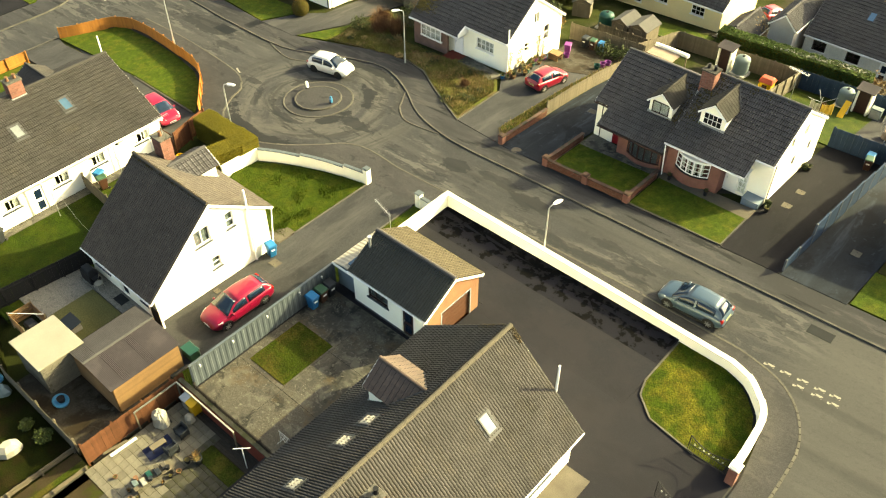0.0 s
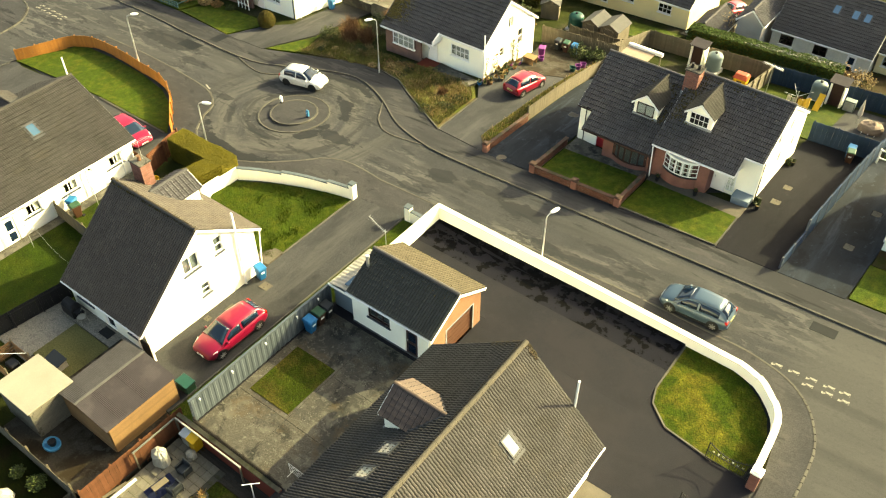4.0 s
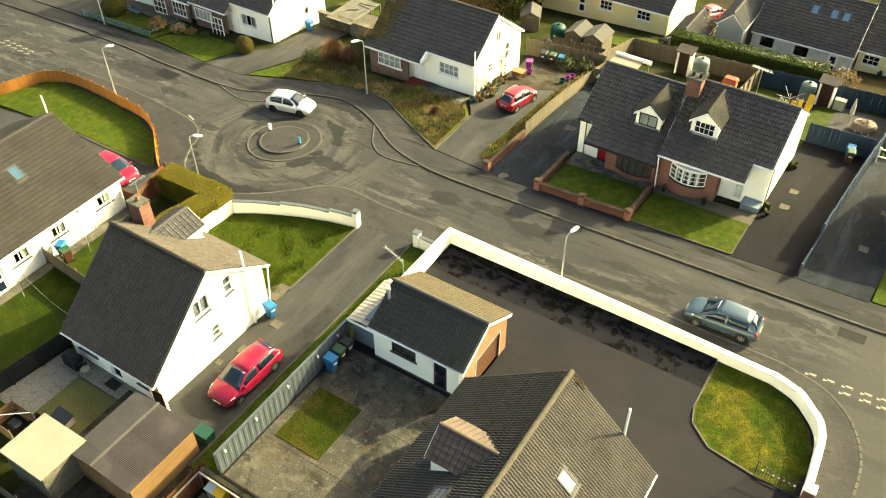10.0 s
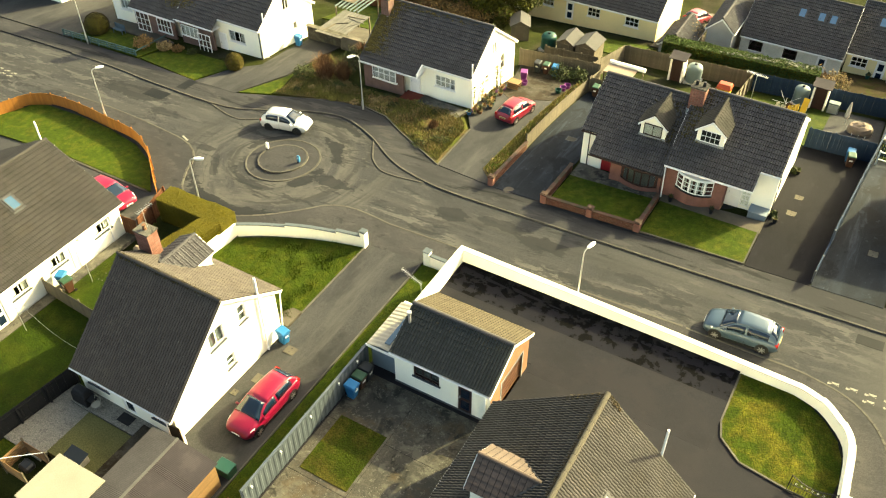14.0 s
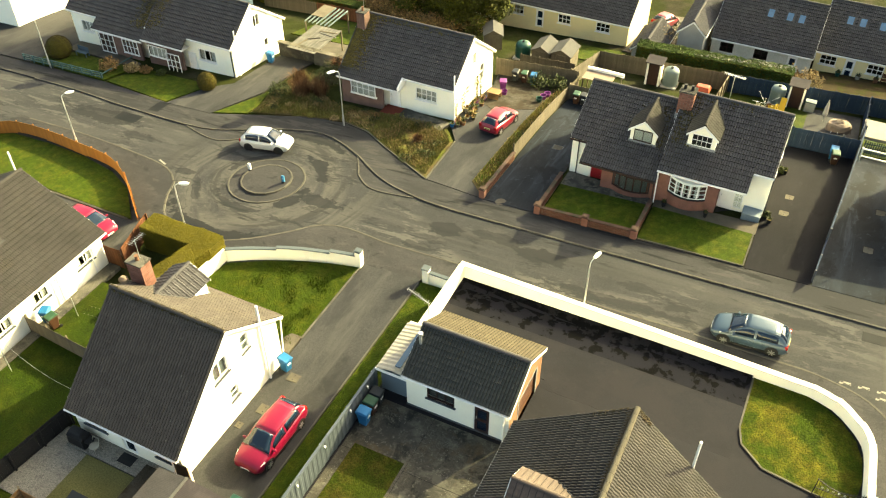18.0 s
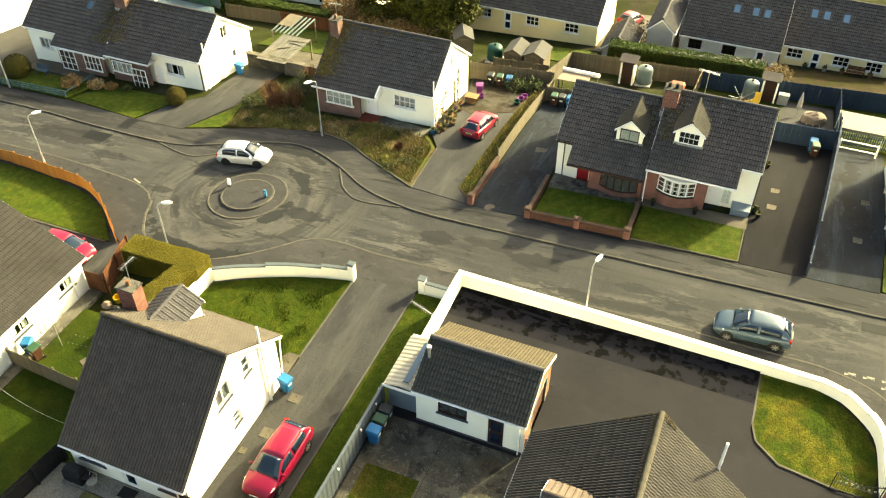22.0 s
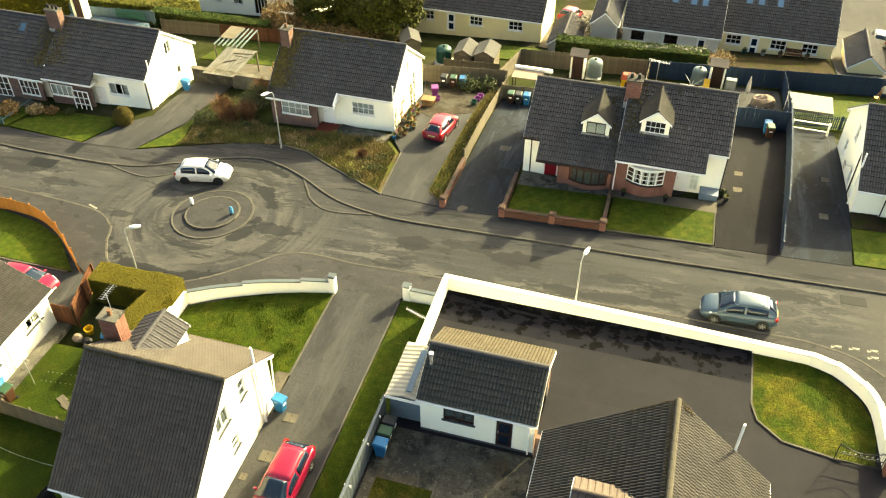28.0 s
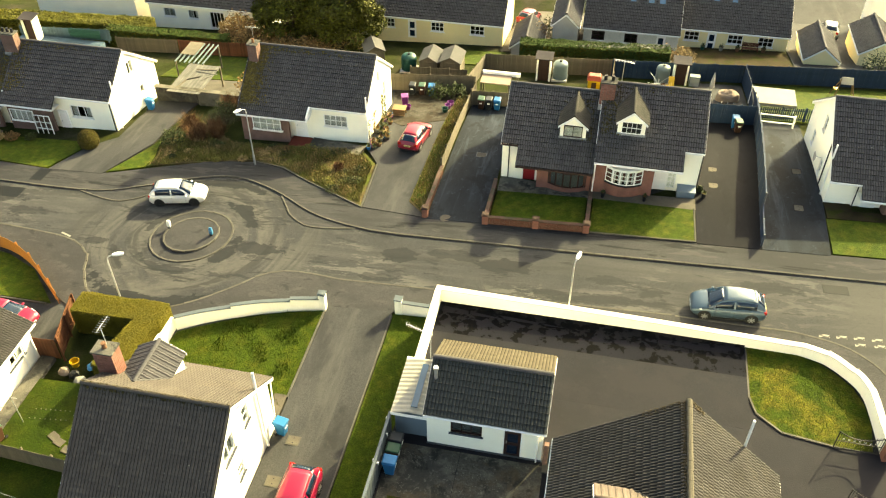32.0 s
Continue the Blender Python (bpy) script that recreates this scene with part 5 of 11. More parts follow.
def skylight(h, side, x, v, w=0.78, l=1.1, name="skylight", pane="roof_glass"):
    """A roof window on a slope, v metres down from the ridge to its middle."""
    ye, ze = (h.yf, h.zf) if side == "front" else (h.yk, h.zk)
    vd = Vector((0, ye - h.yr, ze - h.zr)).normalized()
    nd = Vector((1, 0, 0)).cross(vd)
    if nd.z < 0:
        nd = -nd
    xd = vd.cross(nd)
    o = Vector((x, h.yr, h.zr)) + vd * v
    m = Matrix(((xd.x, vd.x, nd.x, o.x), (xd.y, vd.y, nd.y, o.y), (xd.z, vd.z, nd.z, o.z), (0, 0, 0, 1)))
    t = 0.08
    mb = MB()
    for a in ((-w / 2, -l / 2, w / 2, -l / 2 + t), (-w / 2, l / 2 - t, w / 2, l / 2), (-w / 2, -l / 2 + t, -w / 2 + t, l / 2 - t), (w / 2 - t, -l / 2 + t, w / 2, l / 2 - t)):
        mb.box(a[0], a[1], 0.0, a[2], a[3], 0.11, m)
    s = part(name, mb, "lead", h.ob, "grey framed roof window")
    part("flashing", MB().box(-w / 2 - 0.12, -l / 2 - 0.1, 0.03, w / 2 + 0.12, l / 2 + 0.2, 0.055, m), "lead", s)
    part("pane", MB().box(-w / 2 + t, -l / 2 + t, 0.075, w / 2 - t, l / 2 - t, 0.088, m), pane, s)
    return s


def moss_on(h, side, boxes, seed, material="moss", size=0.085):
    """Clumps of moss lying on a slope; boxes: (x0, x1, v0, v1, count), v metres down from the ridge."""
    rng = random.Random(seed)
    ye, ze = (h.yf, h.zf) if side == "front" else (h.yk, h.zk)
    vd = Vector((0, ye - h.yr, ze - h.zr)).normalized()
    nd = Vector((1, 0, 0)).cross(vd)
    if nd.z < 0:
        nd = -nd
    mb = MB()
    for x0, x1, v0, v1, count in boxes:
        for i in range(count):
            o = Vector((rng.triangular(x0, x1, x0), h.yr, h.zr)) + vd * rng.uniform(v0, v1) + nd * 0.065
            r, t = rng.uniform(0.02, 0.045 if material == "lichen" else size), rng.uniform(0, 6.28)
            rim = [o + (Vector((1, 0, 0)) * math.cos(t + q * 1.047) + vd * math.sin(t + q * 1.047)) * r * rng.uniform(0.7, 1.2) for q in range(6)]
            top = [o + (p - o) * 0.55 + nd * r * 0.55 for p in rim]
            mb.add(rim + top, [(q, (q + 1) % 6, 6 + (q + 1) % 6, 6 + q) for q in range(6)] + [(6, 7, 8, 9, 10, 11)])
    p = part("lichen" if material == "lichen" else "moss", mb, material, h.ob, "scattered pale lichen spots" if material == "lichen" else "clumps of yellow-brown moss")
    p["kind"] = "stuff"

TURN = pose(0, 0, 0, 0, 0, -90)


def lower_roof(h, xa, xb, y_in, y_out, tilemat=None, seed=9, gut="trim"):
    """A stretch of the front slope carried further down to y_out."""
    r0, r1, e0 = (xa, y_in, h.zat(y_in) + 0.004), (xb, y_in, h.zat(y_in) + 0.004), (xa, y_out, h.zat(y_out) + 0.004)
    sl = slope(h.ob, "roof", r0, r1, e0, tilemat or h.tilemat, roll=0.8, seed=seed, tw=0.33, g=0.36)
    z = h.zat(y_out)
    part("fascia", MB().box(xa, y_out + 0.01, z - 0.24, xb, y_out + 0.03, z - 0.08), gut, h.ob)
    gutter(h.ob, (xa, y_out - 0.05, z - 0.1), (xb, y_out - 0.05, z - 0.1), gut)
    part("soffit", MB().box(xa, y_out + 0.03, z - 0.24, xb, y_in + 0.2, z - 0.22), gut, h.ob)
    return sl


def bay_window(h, x, y, z, w, hgt, n, frame, brick="brick_wall", depth=0.45, zbase=-0.5, rows=2, sillmat="plinth"):
    """A bowed window: n lights on an arc standing out from the wall at y."""
    pts = []
    for i in range(n + 1):
        t = i / n * 2 - 1
        pts.append((x + w / 2 * t, y - depth * (1 - t * t)))
    b = part("bay_window", MB().prism([(x - w / 2, y + 0.05)] + pts + [(x + w / 2, y + 0.05)], z + hgt, z + hgt + 0.1), frame, h.ob)
    for (x0, y0), (x1, y1) in zip(pts, pts[1:]):
        d, a = math.hypot(x1 - x0, y1 - y0), math.atan2(y1 - y0, x1 - x0)
        m = Matrix.Translation(((x0 + x1) / 2, (y0 + y1) / 2, z)) @ Euler((0, 0, a + math.pi)).to_matrix().to_4x4()
        window(b, m, d, hgt, 1, rows, frame, sill=False, recess=0.0, name="light", bar=0.05, curtain=True if frame == "trim" else "blind")
    out = [(px, py - 0.08) for px, py in pts]
    part("bay_sill", MB().prism([(x - w / 2 - 0.08, y + 0.05)] + out + [(x + w / 2 + 0.08, y + 0.05)], z - 0.12, z - 0.003), sillmat, b)
    part("bay_base", MB().prism([(x - w / 2, y + 0.05)] + pts + [(x + w / 2, y + 0.05)], zbase, z - 0.125), brick, b)
    part("bay_back", MB().box(x - w / 2, y + 0.32, z, x + w / 2, y + 0.34, z + hgt), "dark", b)
    return b


# ---- bungalow beside the yard: ridge north to south, front slope to the west ----
hb = House("bungalow", TURN, 10.75, 25.0, (13.1, 8.55), (7.75, 4.45), (17.7, 4.42), YARD - 0.05, "white rendered bungalow with a weathered grey tiled roof", tilemat="tile_b", wf=0.4, wk=0.4)
hb.win("back", 13.3, 2.6, 1.6, 1.15, 2, 2, sill="dark")
hb.win("back", 17.5, 2.6, 1.6, 1.15, 2, 2, sill="dark")
hb.win("front", 13.5, 2.7, 1.2, 1.0, 2, 1, sill="dark")
hb.win("left", 11.2, 2.7, 1.2, 1.1, 2, 1, sill="dark")
hb.walls()
hb.roof(seed=3, roll=1.3, roll_k=0.55, tw=0.3, g=0.34, pick_f=lambda u, v: u < 6.3 and 0.5 < v < 5.4, ridgemat="ridge_grey")
dormer(hb, "front", 15.75, 2.1, 9.75, 7.2, 8.02, win_h=0.7, cols=2, rows=1, tilemat="tile_br")
for lx, v in ((18.05, 2.6), (19.5, 2.65), (22.3, 2.65)):
    skylight(hb, "front", lx, v, 0.75, 1.0, pane="pale_glass")
skylight(hb, "back", 14.65, 2.55, 0.68, 1.0, pane="pale_glass")
pipe(hb.ob, (10.6, 15.93, 1.6), (10.6, 15.93, 7.85), 0.06, name="vent_pipe")
chimney(hb.ob, 21.2, 14.5, 6.9, 8.5, 0.8, 0.6, pot_mat="black")

# ---- house with the tall gable beside the driveway ----
hh = House("gable_house", pose(0, 0, 0), -13.95, -6.85, (-13.35, 6.4), (-18.4, 2.05), (-9.05, 3.45), -0.6, "white rendered house with a steep dark tiled roof", tilemat="tile_g", wf=0.3, wk=0.45)
hh.win("right", -14.15, 3.72, 1.15, 1.2, 2, 1, sill="dark", curtain="blind")
hh.win("right", -12.12, 3.72, 0.62, 1.2, 1, 2, sill="dark", curtain="blind")
hh.win("right", -13.6, 1.45, 0.65, 0.9, 1, 2, sill="dark", curtain="blind")
hh.win("front", -12.6, 0.85, 1.5, 0.85, 2, 1, sill="dark", curtain="blind")
hh.win("front", -8.0, 0.85, 1.2, 0.85, 2, 1, sill="dark")
hh.door("front", -10.4, 0.0, 0.9, 1.75, "trim", True)
hh.win("back", -9.0, 1.0, 1.8, 1.1, 3, 1)
hh.walls()
hh.roof(seed=11, roll=0.7, roll_k=0.45, tw=0.33, g=0.31, pick_f=lambda u, v: u > 2.8)
dormer(hh, "back", -12.1, 2.2, -9.8, 5.08, 5.75, win_h=0.7, tilemat="tile")
chimney(hh.ob, -13.75, -11.5, 4.6, 6.75, 1.0, 0.75, pots=1)
pipe(hh.ob, (-6.74, -10.86, 0.1), (-6.74, -10.86, 5.9), 0.07, name="soil_pipe")
pipe(hh.ob, (-6.9, -9.0, 3.3), (-6.9, -9.35, 0.0), 0.04)
mb = MB()
mb.cyl((-13.75, -11.3, 6.8), (-13.75, -11.3, 8.1), 0.018, 6)
mb.cyl((-13.75, -11.7, 8.05), (-13.75, -10.6, 8.05), 0.012, 5)
for i in range(8):
    mb.cyl((-13.95, -11.65 + i * 0.14, 8.05), (-13.55, -11.65 + i * 0.14, 8.05), 0.008, 5)
part("aerial", mb, "steel", hh.ob, "television aerial on the chimney")

# ---- long bungalow behind it ----
hl = House("long_bungalow", TURN, 6.9, 27.0, (-27.9, 5.0), (-33.7, 1.95), (-22.0, 1.98), -1.4, "long white bungalow with a grey-brown tiled roof", tilemat="tile_b", wk=0.5)
for u, w in ((8.5, 1.45), (12.25, 1.35), (15.15, 1.35), (18.85, 1.35), (22.5, 1.4)):
    hl.win("back", u, 0.42, w, 0.85, 2, 1, sill="dark", curtain=True)
hl.win("back", 10.5, 1.05, 0.35, 0.35, 1, 1, sill=False)
hl.door("back", 16.9, -0.85, 0.85, 2.1, "trim", True)
hl.door("back", 11.2, -0.85, 0.85, 2.1, "trim")
hl.win("left", -26.0, 0.3, 1.4, 1.0, 2, 1)
hl.walls()
hl.roof(seed=21, roll=0.9, roll_k=0.6, tw=0.3, g=0.34)
dormer(hl, "front", 11.3, 2.3, -31.4, 3.9, 4.62, win_h=0.6, tilemat="tile_b")
chimney(hl.ob, 13.95, -27.9, 4.4, 6.0, 1.05, 0.8, pots=2)
skylight(hl, "back", 11.75, 2.4, 0.7, 1.05)
skylight(hl, "back", 15.65, 2.75, 0.7, 1.05, pane="pale_glass")
pipe(hl.ob, (6.75, -28.6, -1.0), (6.75, -28.6, 6.1), 0.06, name="vent_pipe")
for u in (8.0, 11.0, 17.6):
    pipe(hl.ob, (u, -22.42, 1.8), (u, -22.42, -0.9), 0.04)

# ---- two dormer houses joined at the middle, the second set higher on the slope ----
SEMI = "white and brick semi-detached dormer house"
sa = House("semi_detached_house", pose(0, 0, 0), 1.5, 8.0, (18.9, 5.45), (14.85, 2.98), (24.0, 2.3), -0.9, SEMI + " with a red door", verge=0.06, wf=0.4)
sa.win("left", 18.0, 0.3, 1.2, 1.1, 2, 1, frame="brownwood")
sa.door("front", 3.5, -0.35, 0.95, 2.05, "red_paint")
sa.walls({"front": "white"})
sa.roof(seed=31, gut="brownwood")
lower_roof(sa, 2.65, 8.05, 14.85, 13.5, seed=33, gut="brownwood")
dormer(sa, "front", 6.3, 1.8, 15.6, 4.6, 5.35, frame="brownwood", cols=2, rows=1, win_h=0.9, tilemat="tile_m")
part("wall", MB().box(4.15, 14.2, -0.9, 8.05, 14.44, sa.zat(14.2) - 0.12), "brick_wall", sa.ob, "red brick front")
part("wall", MB().box(4.15, 14.44, -0.9, 4.35, 15.24, sa.zat(14.3) - 0.12), "brick_wall", sa.ob)
bay_window(sa, 6.3, 14.2, 0.48, 2.65, 1.2, 5, "brownwood", depth=0.42, zbase=-0.6, rows=1, sillmat="brick_wall")
pipe(sa.ob, (2.0, 15.2, 2.85), (2.0, 15.2, -0.4), 0.04, "black")
pipe(sa.ob, (7.95, 13.75, 2.0), (7.95, 14.1, -0.1), 0.04, "brownwood")
chimney(sa.ob, 8.3, 18.05, 4.7, 6.85, 1.0, 0.85, pots=2, pot_mat="black")
part("doorstep", MB().box(2.6, 14.3, -0.75, 4.2, 15.2, -0.36), "concrete", sa.ob)

sb = House("semi_detached_house", pose(0, 0, 0), 8.06, 15.2, (18.9, 6.3), (14.95, 3.89), (24.0, 3.1), -0.9, SEMI + " with a white bow window", verge=0.06, wf=0.4)
sb.win("right", 17.6, 3.75, 0.75, 1.05, 1, 1, recess=0.03)
sb.win("right", 19.8, 3.6, 0.85, 1.1, 2, 1, recess=0.03)
sb.win("right", 18.9, 1.5, 0.75, 1.05, 1, 1, recess=0.03)
sb.win("right", 21.6, 1.4, 0.7, 1.05, 1, 1, recess=0.03)
sb.walls()
sb.roof(seed=35)
lower_roof(sb, 8.0, 13.95, 14.95, 13.65, seed=37)
dormer(sb, "front", 10.2, 1.85, 15.55, 5.42, 6.18, cols=4, rows=2, win_h=0.9, tilemat="tile_m")
part("wall", MB().box(8.1, 14.2, -0.9, 11.95, 14.44, sb.zat(14.2) - 0.12), "brick_wall", sb.ob, "red brick front")
part("wall", MB().box(11.95, 14.2, -0.9, 12.15, 15.3, sb.zat(14.3) - 0.12), "brick_wall", sb.ob)
bk = part("bunker", MB().box(13.95, 14.45, -0.6, 15.15, 15.3, 0.85), "store_grey", sb.ob, "blue-grey storage bunker by the door", bev=0.02)
part("bunker_lid", MB().box(13.92, 14.4, 0.855, 15.18, 15.32, 0.9), "store_grey", bk)
bay_window(sb, 10.15, 14.2, 1.3, 2.5, 1.12, 5, "trim", depth=0.45, zbase=-0.3, rows=3, sillmat="black")
door(sb.ob, pose(12.65, 15.22, 0.25, 0, 0, 180), 0.95, 2.05, "trim")
window(sb.ob, pose(13.45, 15.24, 0.5, 0, 0, 180), 0.6, 1.8, 2, 4, "trim", sill=False)
part("doorstep", MB().box(12.2, 14.0, -0.6, 13.85, 15.3, 0.2), "black", sb.ob, "black tiled doorstep")
pipe(sb.ob, (8.12, 13.6, 2.85), (8.12, 14.0, 0.0), 0.045)
pipe(sb.ob, (15.26, 15.4, 3.7), (15.26, 15.4, 0.1), 0.04, "black")


def cottage(h, xl, xm, xr, fl, porch_x, brick="brick_brown"):
    """Front dressing of the corner houses: carried-down roof over a brick bay, a porch and a rendered end."""
    y_lo = h.yf - 0.95
    lower_roof(h, xl, xm, h.yf, y_lo, seed=43)
    zt = h.zat(h.yf + 0.1) - 0.25
    part("wall", MB().box(xl + 0.1, h.yf - 0.45, h.zb, porch_x - 0.1, h.yf - 0.21, h.zat(h.yf - 0.4) - 0.13), brick, h.ob, "brown brick front")
    part("wall", MB().box(xl + 0.1, h.yf - 0.2, h.zb, xl + 0.3, h.yf + 0.34, zt), brick, h.ob)


h2 = House("corner_house", pose(0, 0, 0), -19.6, -9.6, (22.2, 4.6), (18.4, 1.8), (26.8, 1.2), -2.6, "white and brown brick house with a mossy dark roof", wf=0.35)
h2.win("front", -12.1, -0.05, 1.9, 1.05, 4, 2, curtain="net")
h2.win("right", 22.6, 1.9, 0.75, 1.1, 2, 1)
h2.win("right", 21.4, -0.3, 0.7, 0.9, 1, 2)
h2.win("right", 24.2, -0.3, 0.8, 1.5, 1, 2)
h2.walls()
h2.roof(seed=41)
cottage(h2, -19.7, -14.0, -9.6, -1.2, -15.6)
window(h2.ob, pose(-17.4, 17.95, -0.35, 0, 0, 180), 2.3, 1.25, 4, 2, recess=-0.26, curtain="net")
door(h2.ob, pose(-14.95, 18.62, -1.3, 0, 0, 180), 0.95, 2.1, "trim")
part("porch_gable", MB().add([(-14.05, 17.4, 1.05), (-14.05, 17.4, 1.35), (-14.05, 18.7, 2.0), (-14.05, 18.7, 1.05), (-13.95, 17.4, 1.05), (-13.95, 17.4, 1.35), (-13.95, 18.7, 2.0), (-13.95, 18.7, 1.05)], [(3, 2, 1, 0), (4, 5, 6, 7), (0, 1, 5, 4), (1, 2, 6, 5), (2, 3, 7, 6), (3, 0, 4, 7)]), "trim", h2.ob)
part("porch_step", MB().box(-15.7, 17.3, -2.0, -14.1, 18.7, -1.28), "red_wall", h2.ob, "red tiled porch step")
chimney(h2.ob, -19.15, 21.3, 3.2, 5.1, 0.75, 0.85, material="brick_brown", pots=1)
pipe(h2.ob, (-9.5, 18.6, -1.4), (-9.5, 18.6, 3.0), 0.06, name="vent_pipe")
mb = MB()
mb.cyl((-19.15, 21.5, 5.1), (-19.15, 21.5, 6.4), 0.018, 6)
mb.cyl((-19.7, 21.5, 6.35), (-18.5, 21.5, 6.35), 0.012, 5)
for i in range(8):
    mb.cyl((-19.65 + i * 0.16, 21.3, 6.35), (-19.65 + i * 0.16, 21.7, 6.35), 0.008, 5)
part("aerial", mb, "steel", h2.ob, "television aerial on the chimney")

h3 = House("semi_detached_house", pose(-0.6, 1.0, -0.93), -39.2, -30.0, (19.9, 4.4), (16.35, 1.75), (24.6, 1.0), -3.4, "white and brown brick house with a dark tiled roof", wf=0.35)
h3.win("front", -32.9, -0.35, 1.9, 1.1, 3, 1, curtain=True)
h3.win("right", 20.6, 1.9, 0.9, 1.2, 2, 1)
h3.win("right", 21.6, -0.5, 0.6, 0.8, 1, 1)
h3.walls()
h3.roof(seed=51)
cottage(h3, -39.2, -34.6, -30.0, -2.0, -35.0)
window(h3.ob, pose(-37.7, 15.9, -0.6, 0, 0, 180), 2.1, 1.05, 4, 1, recess=-0.26, curtain="net")
door(h3.ob, pose(-34.6, 16.56, -1.9, 0, 0, 180), 0.85, 2.1, "trim")
window(h3.ob, pose(-35.8, 15.5, -1.6, 0, 0, 180), 1.5, 1.9, 3, 3, recess=-0.1)
part("porch_base", MB().box(-36.5, 15.5, -3.0, -34.9, 16.6, -1.62), "brick_brown", h3.ob)
chimney(h3.ob, -39.3, 19.3, 3.2, 5.3, 1.2, 0.7, material="brick_brown", pots=3, pot_mat="black")
pipe(h3.ob, (-29.88, 17.2, -2.3), (-29.88, 17.2, 3.1), 0.06, name="vent_pipe")
pipe(h3.ob, (-30.1, 16.6, 1.6), (-30.1, 16.6, -2.3), 0.045, "black")

h4 = House("semi_detached_house", pose(-0.6, 1.0, -0.93), -48.8, -39.3, (19.9, 4.1), (16.35, 1.45), (24.6, 0.7), -3.8, "white and brown brick house at the row's end", wf=0.35)
h4.win("front", -47.0, -0.7, 1.5, 1.1, 3, 1, curtain="net")
h4.walls()
h4.roof(seed=55)
cottage(h4, -45.1, -39.2, -48.0, -2.2, -39.9)
window(h4.ob, pose(-44.0, 15.9, -1.75, 0, 0, 180), 1.7, 1.95, 3, 3, recess=-0.06, curtain="net")
window(h4.ob, pose(-41.2, 15.9, -1.2, 0, 0, 180), 1.8, 1.4, 4, 2, recess=-0.06, curtain="net")
skylight(h4, "front", -42.6, 1.2, 0.7, 0.9)

h5 = House("side_house", pose(0, 0, 0), 23.7, 36.0, (20.0, 6.3), (14.9, 2.9), (25.1, 2.9), -0.8, "white rendered house with a dark tiled roof", wf=0.35)
h5.win("left", 20.5, 3.2, 0.7, 1.2, 1, 2)
h5.win("left", 18.6, 0.9, 0.6, 1.1, 1, 2)
h5.win("left", 22.4, 0.9, 0.6, 1.1, 1, 2)
h5.walls()
h5.roof(seed=61)
lower_roof(h5, 25.6, 36.0, 14.9, 14.0, seed=63)
pipe(h5.ob, (23.62, 16.2, 0.4), (23.62, 16.2, 4.9), 0.06, name="vent_pipe")
part("wall", MB().box(27.3, 14.2, -0.8, 36.0, 14.44, h5.zat(14.2) - 0.13), "brick_brown", h5.ob, "brown brick front")
part("wall", MB().box(27.3, 14.44, -0.8, 27.5, 15.2, h5.zat(14.3) - 0.13), "brick_brown", h5.ob)
window(h5.ob, pose(30.0, 14.18, 0.95, 0, 0, 180), 2.3, 1.15, 4, 2, recess=-0.02, curtain="net")
door(h5.ob, pose(26.5, 15.12, 0.4, 0, 0, 180), 0.9, 2.1, "trim")
part("doorstep", MB().box(25.5, 14.15, -0.4, 27.2, 15.2, 0.42), "path", h5.ob, "pale concrete doorstep")
pipe(h5.ob, (25.45, 14.95, 2.6), (25.45, 14.95, 0.2), 0.04, "black")
pipe(h5.ob, (23.63, 17.4, 0.2), (23.63, 17.4, 4.2), 0.045, "black", name="soil_pipe")

moss_on(h2, "front", ((-19.55, -18.0, 0.2, 5.0, 1500), (-19.5, -17.0, 0.2, 5.0, 350), (-19.5, -9.8, 0.1, 0.5, 200)), 501, "moss_y")
moss_on(h3, "front", ((-39.1, -37.4, 0.3, 4.5, 320), (-39.1, -30.2, 0.1, 0.5, 80)), 502, "moss_y")
moss_on(h4, "front", ((-39.4, -41.2, 0.3, 4.5, 420),), 508, "moss_y")
moss_on(sb, "front", ((8.2, 10.2, 0.6, 4.0, 240), (8.2, 15.0, 0.1, 0.5, 50)), 503)
moss_on(sa, "front", ((7.6, 5.0, 0.6, 4.0, 200),), 504)
moss_on(hb, "front", ((10.7, 24.0, 0.1, 0.36, 1500), (10.6, 11.0, 0.1, 2.2, 160)), 505, "moss_dk", 0.05)
moss_on(hb, "back", ((10.6, 11.0, 0.0, 0.9, 120),), 506, "moss_dk", 0.05)
moss_on(hh, "front", ((-13.9, -6.9, 0.0, 0.2, 60),), 507)

for h, x0, x1, v1, n, sd in ((hh, -6.9, -13.9, 6.2, 26, 511), (sa, 1.6, 8.0, 4.4, 60, 512), (sb, 15.0, 8.2, 4.4, 60, 513), (h2, -9.7, -19.5, 4.6, 60, 514), (h3, -30.2, -39.1, 4.4, 60, 515), (h5, 24.0, 36.0, 5.5, 60, 516)):
    moss_on(h, "front", ((x0, x1, 0.2, v1, n),), sd, "lichen")

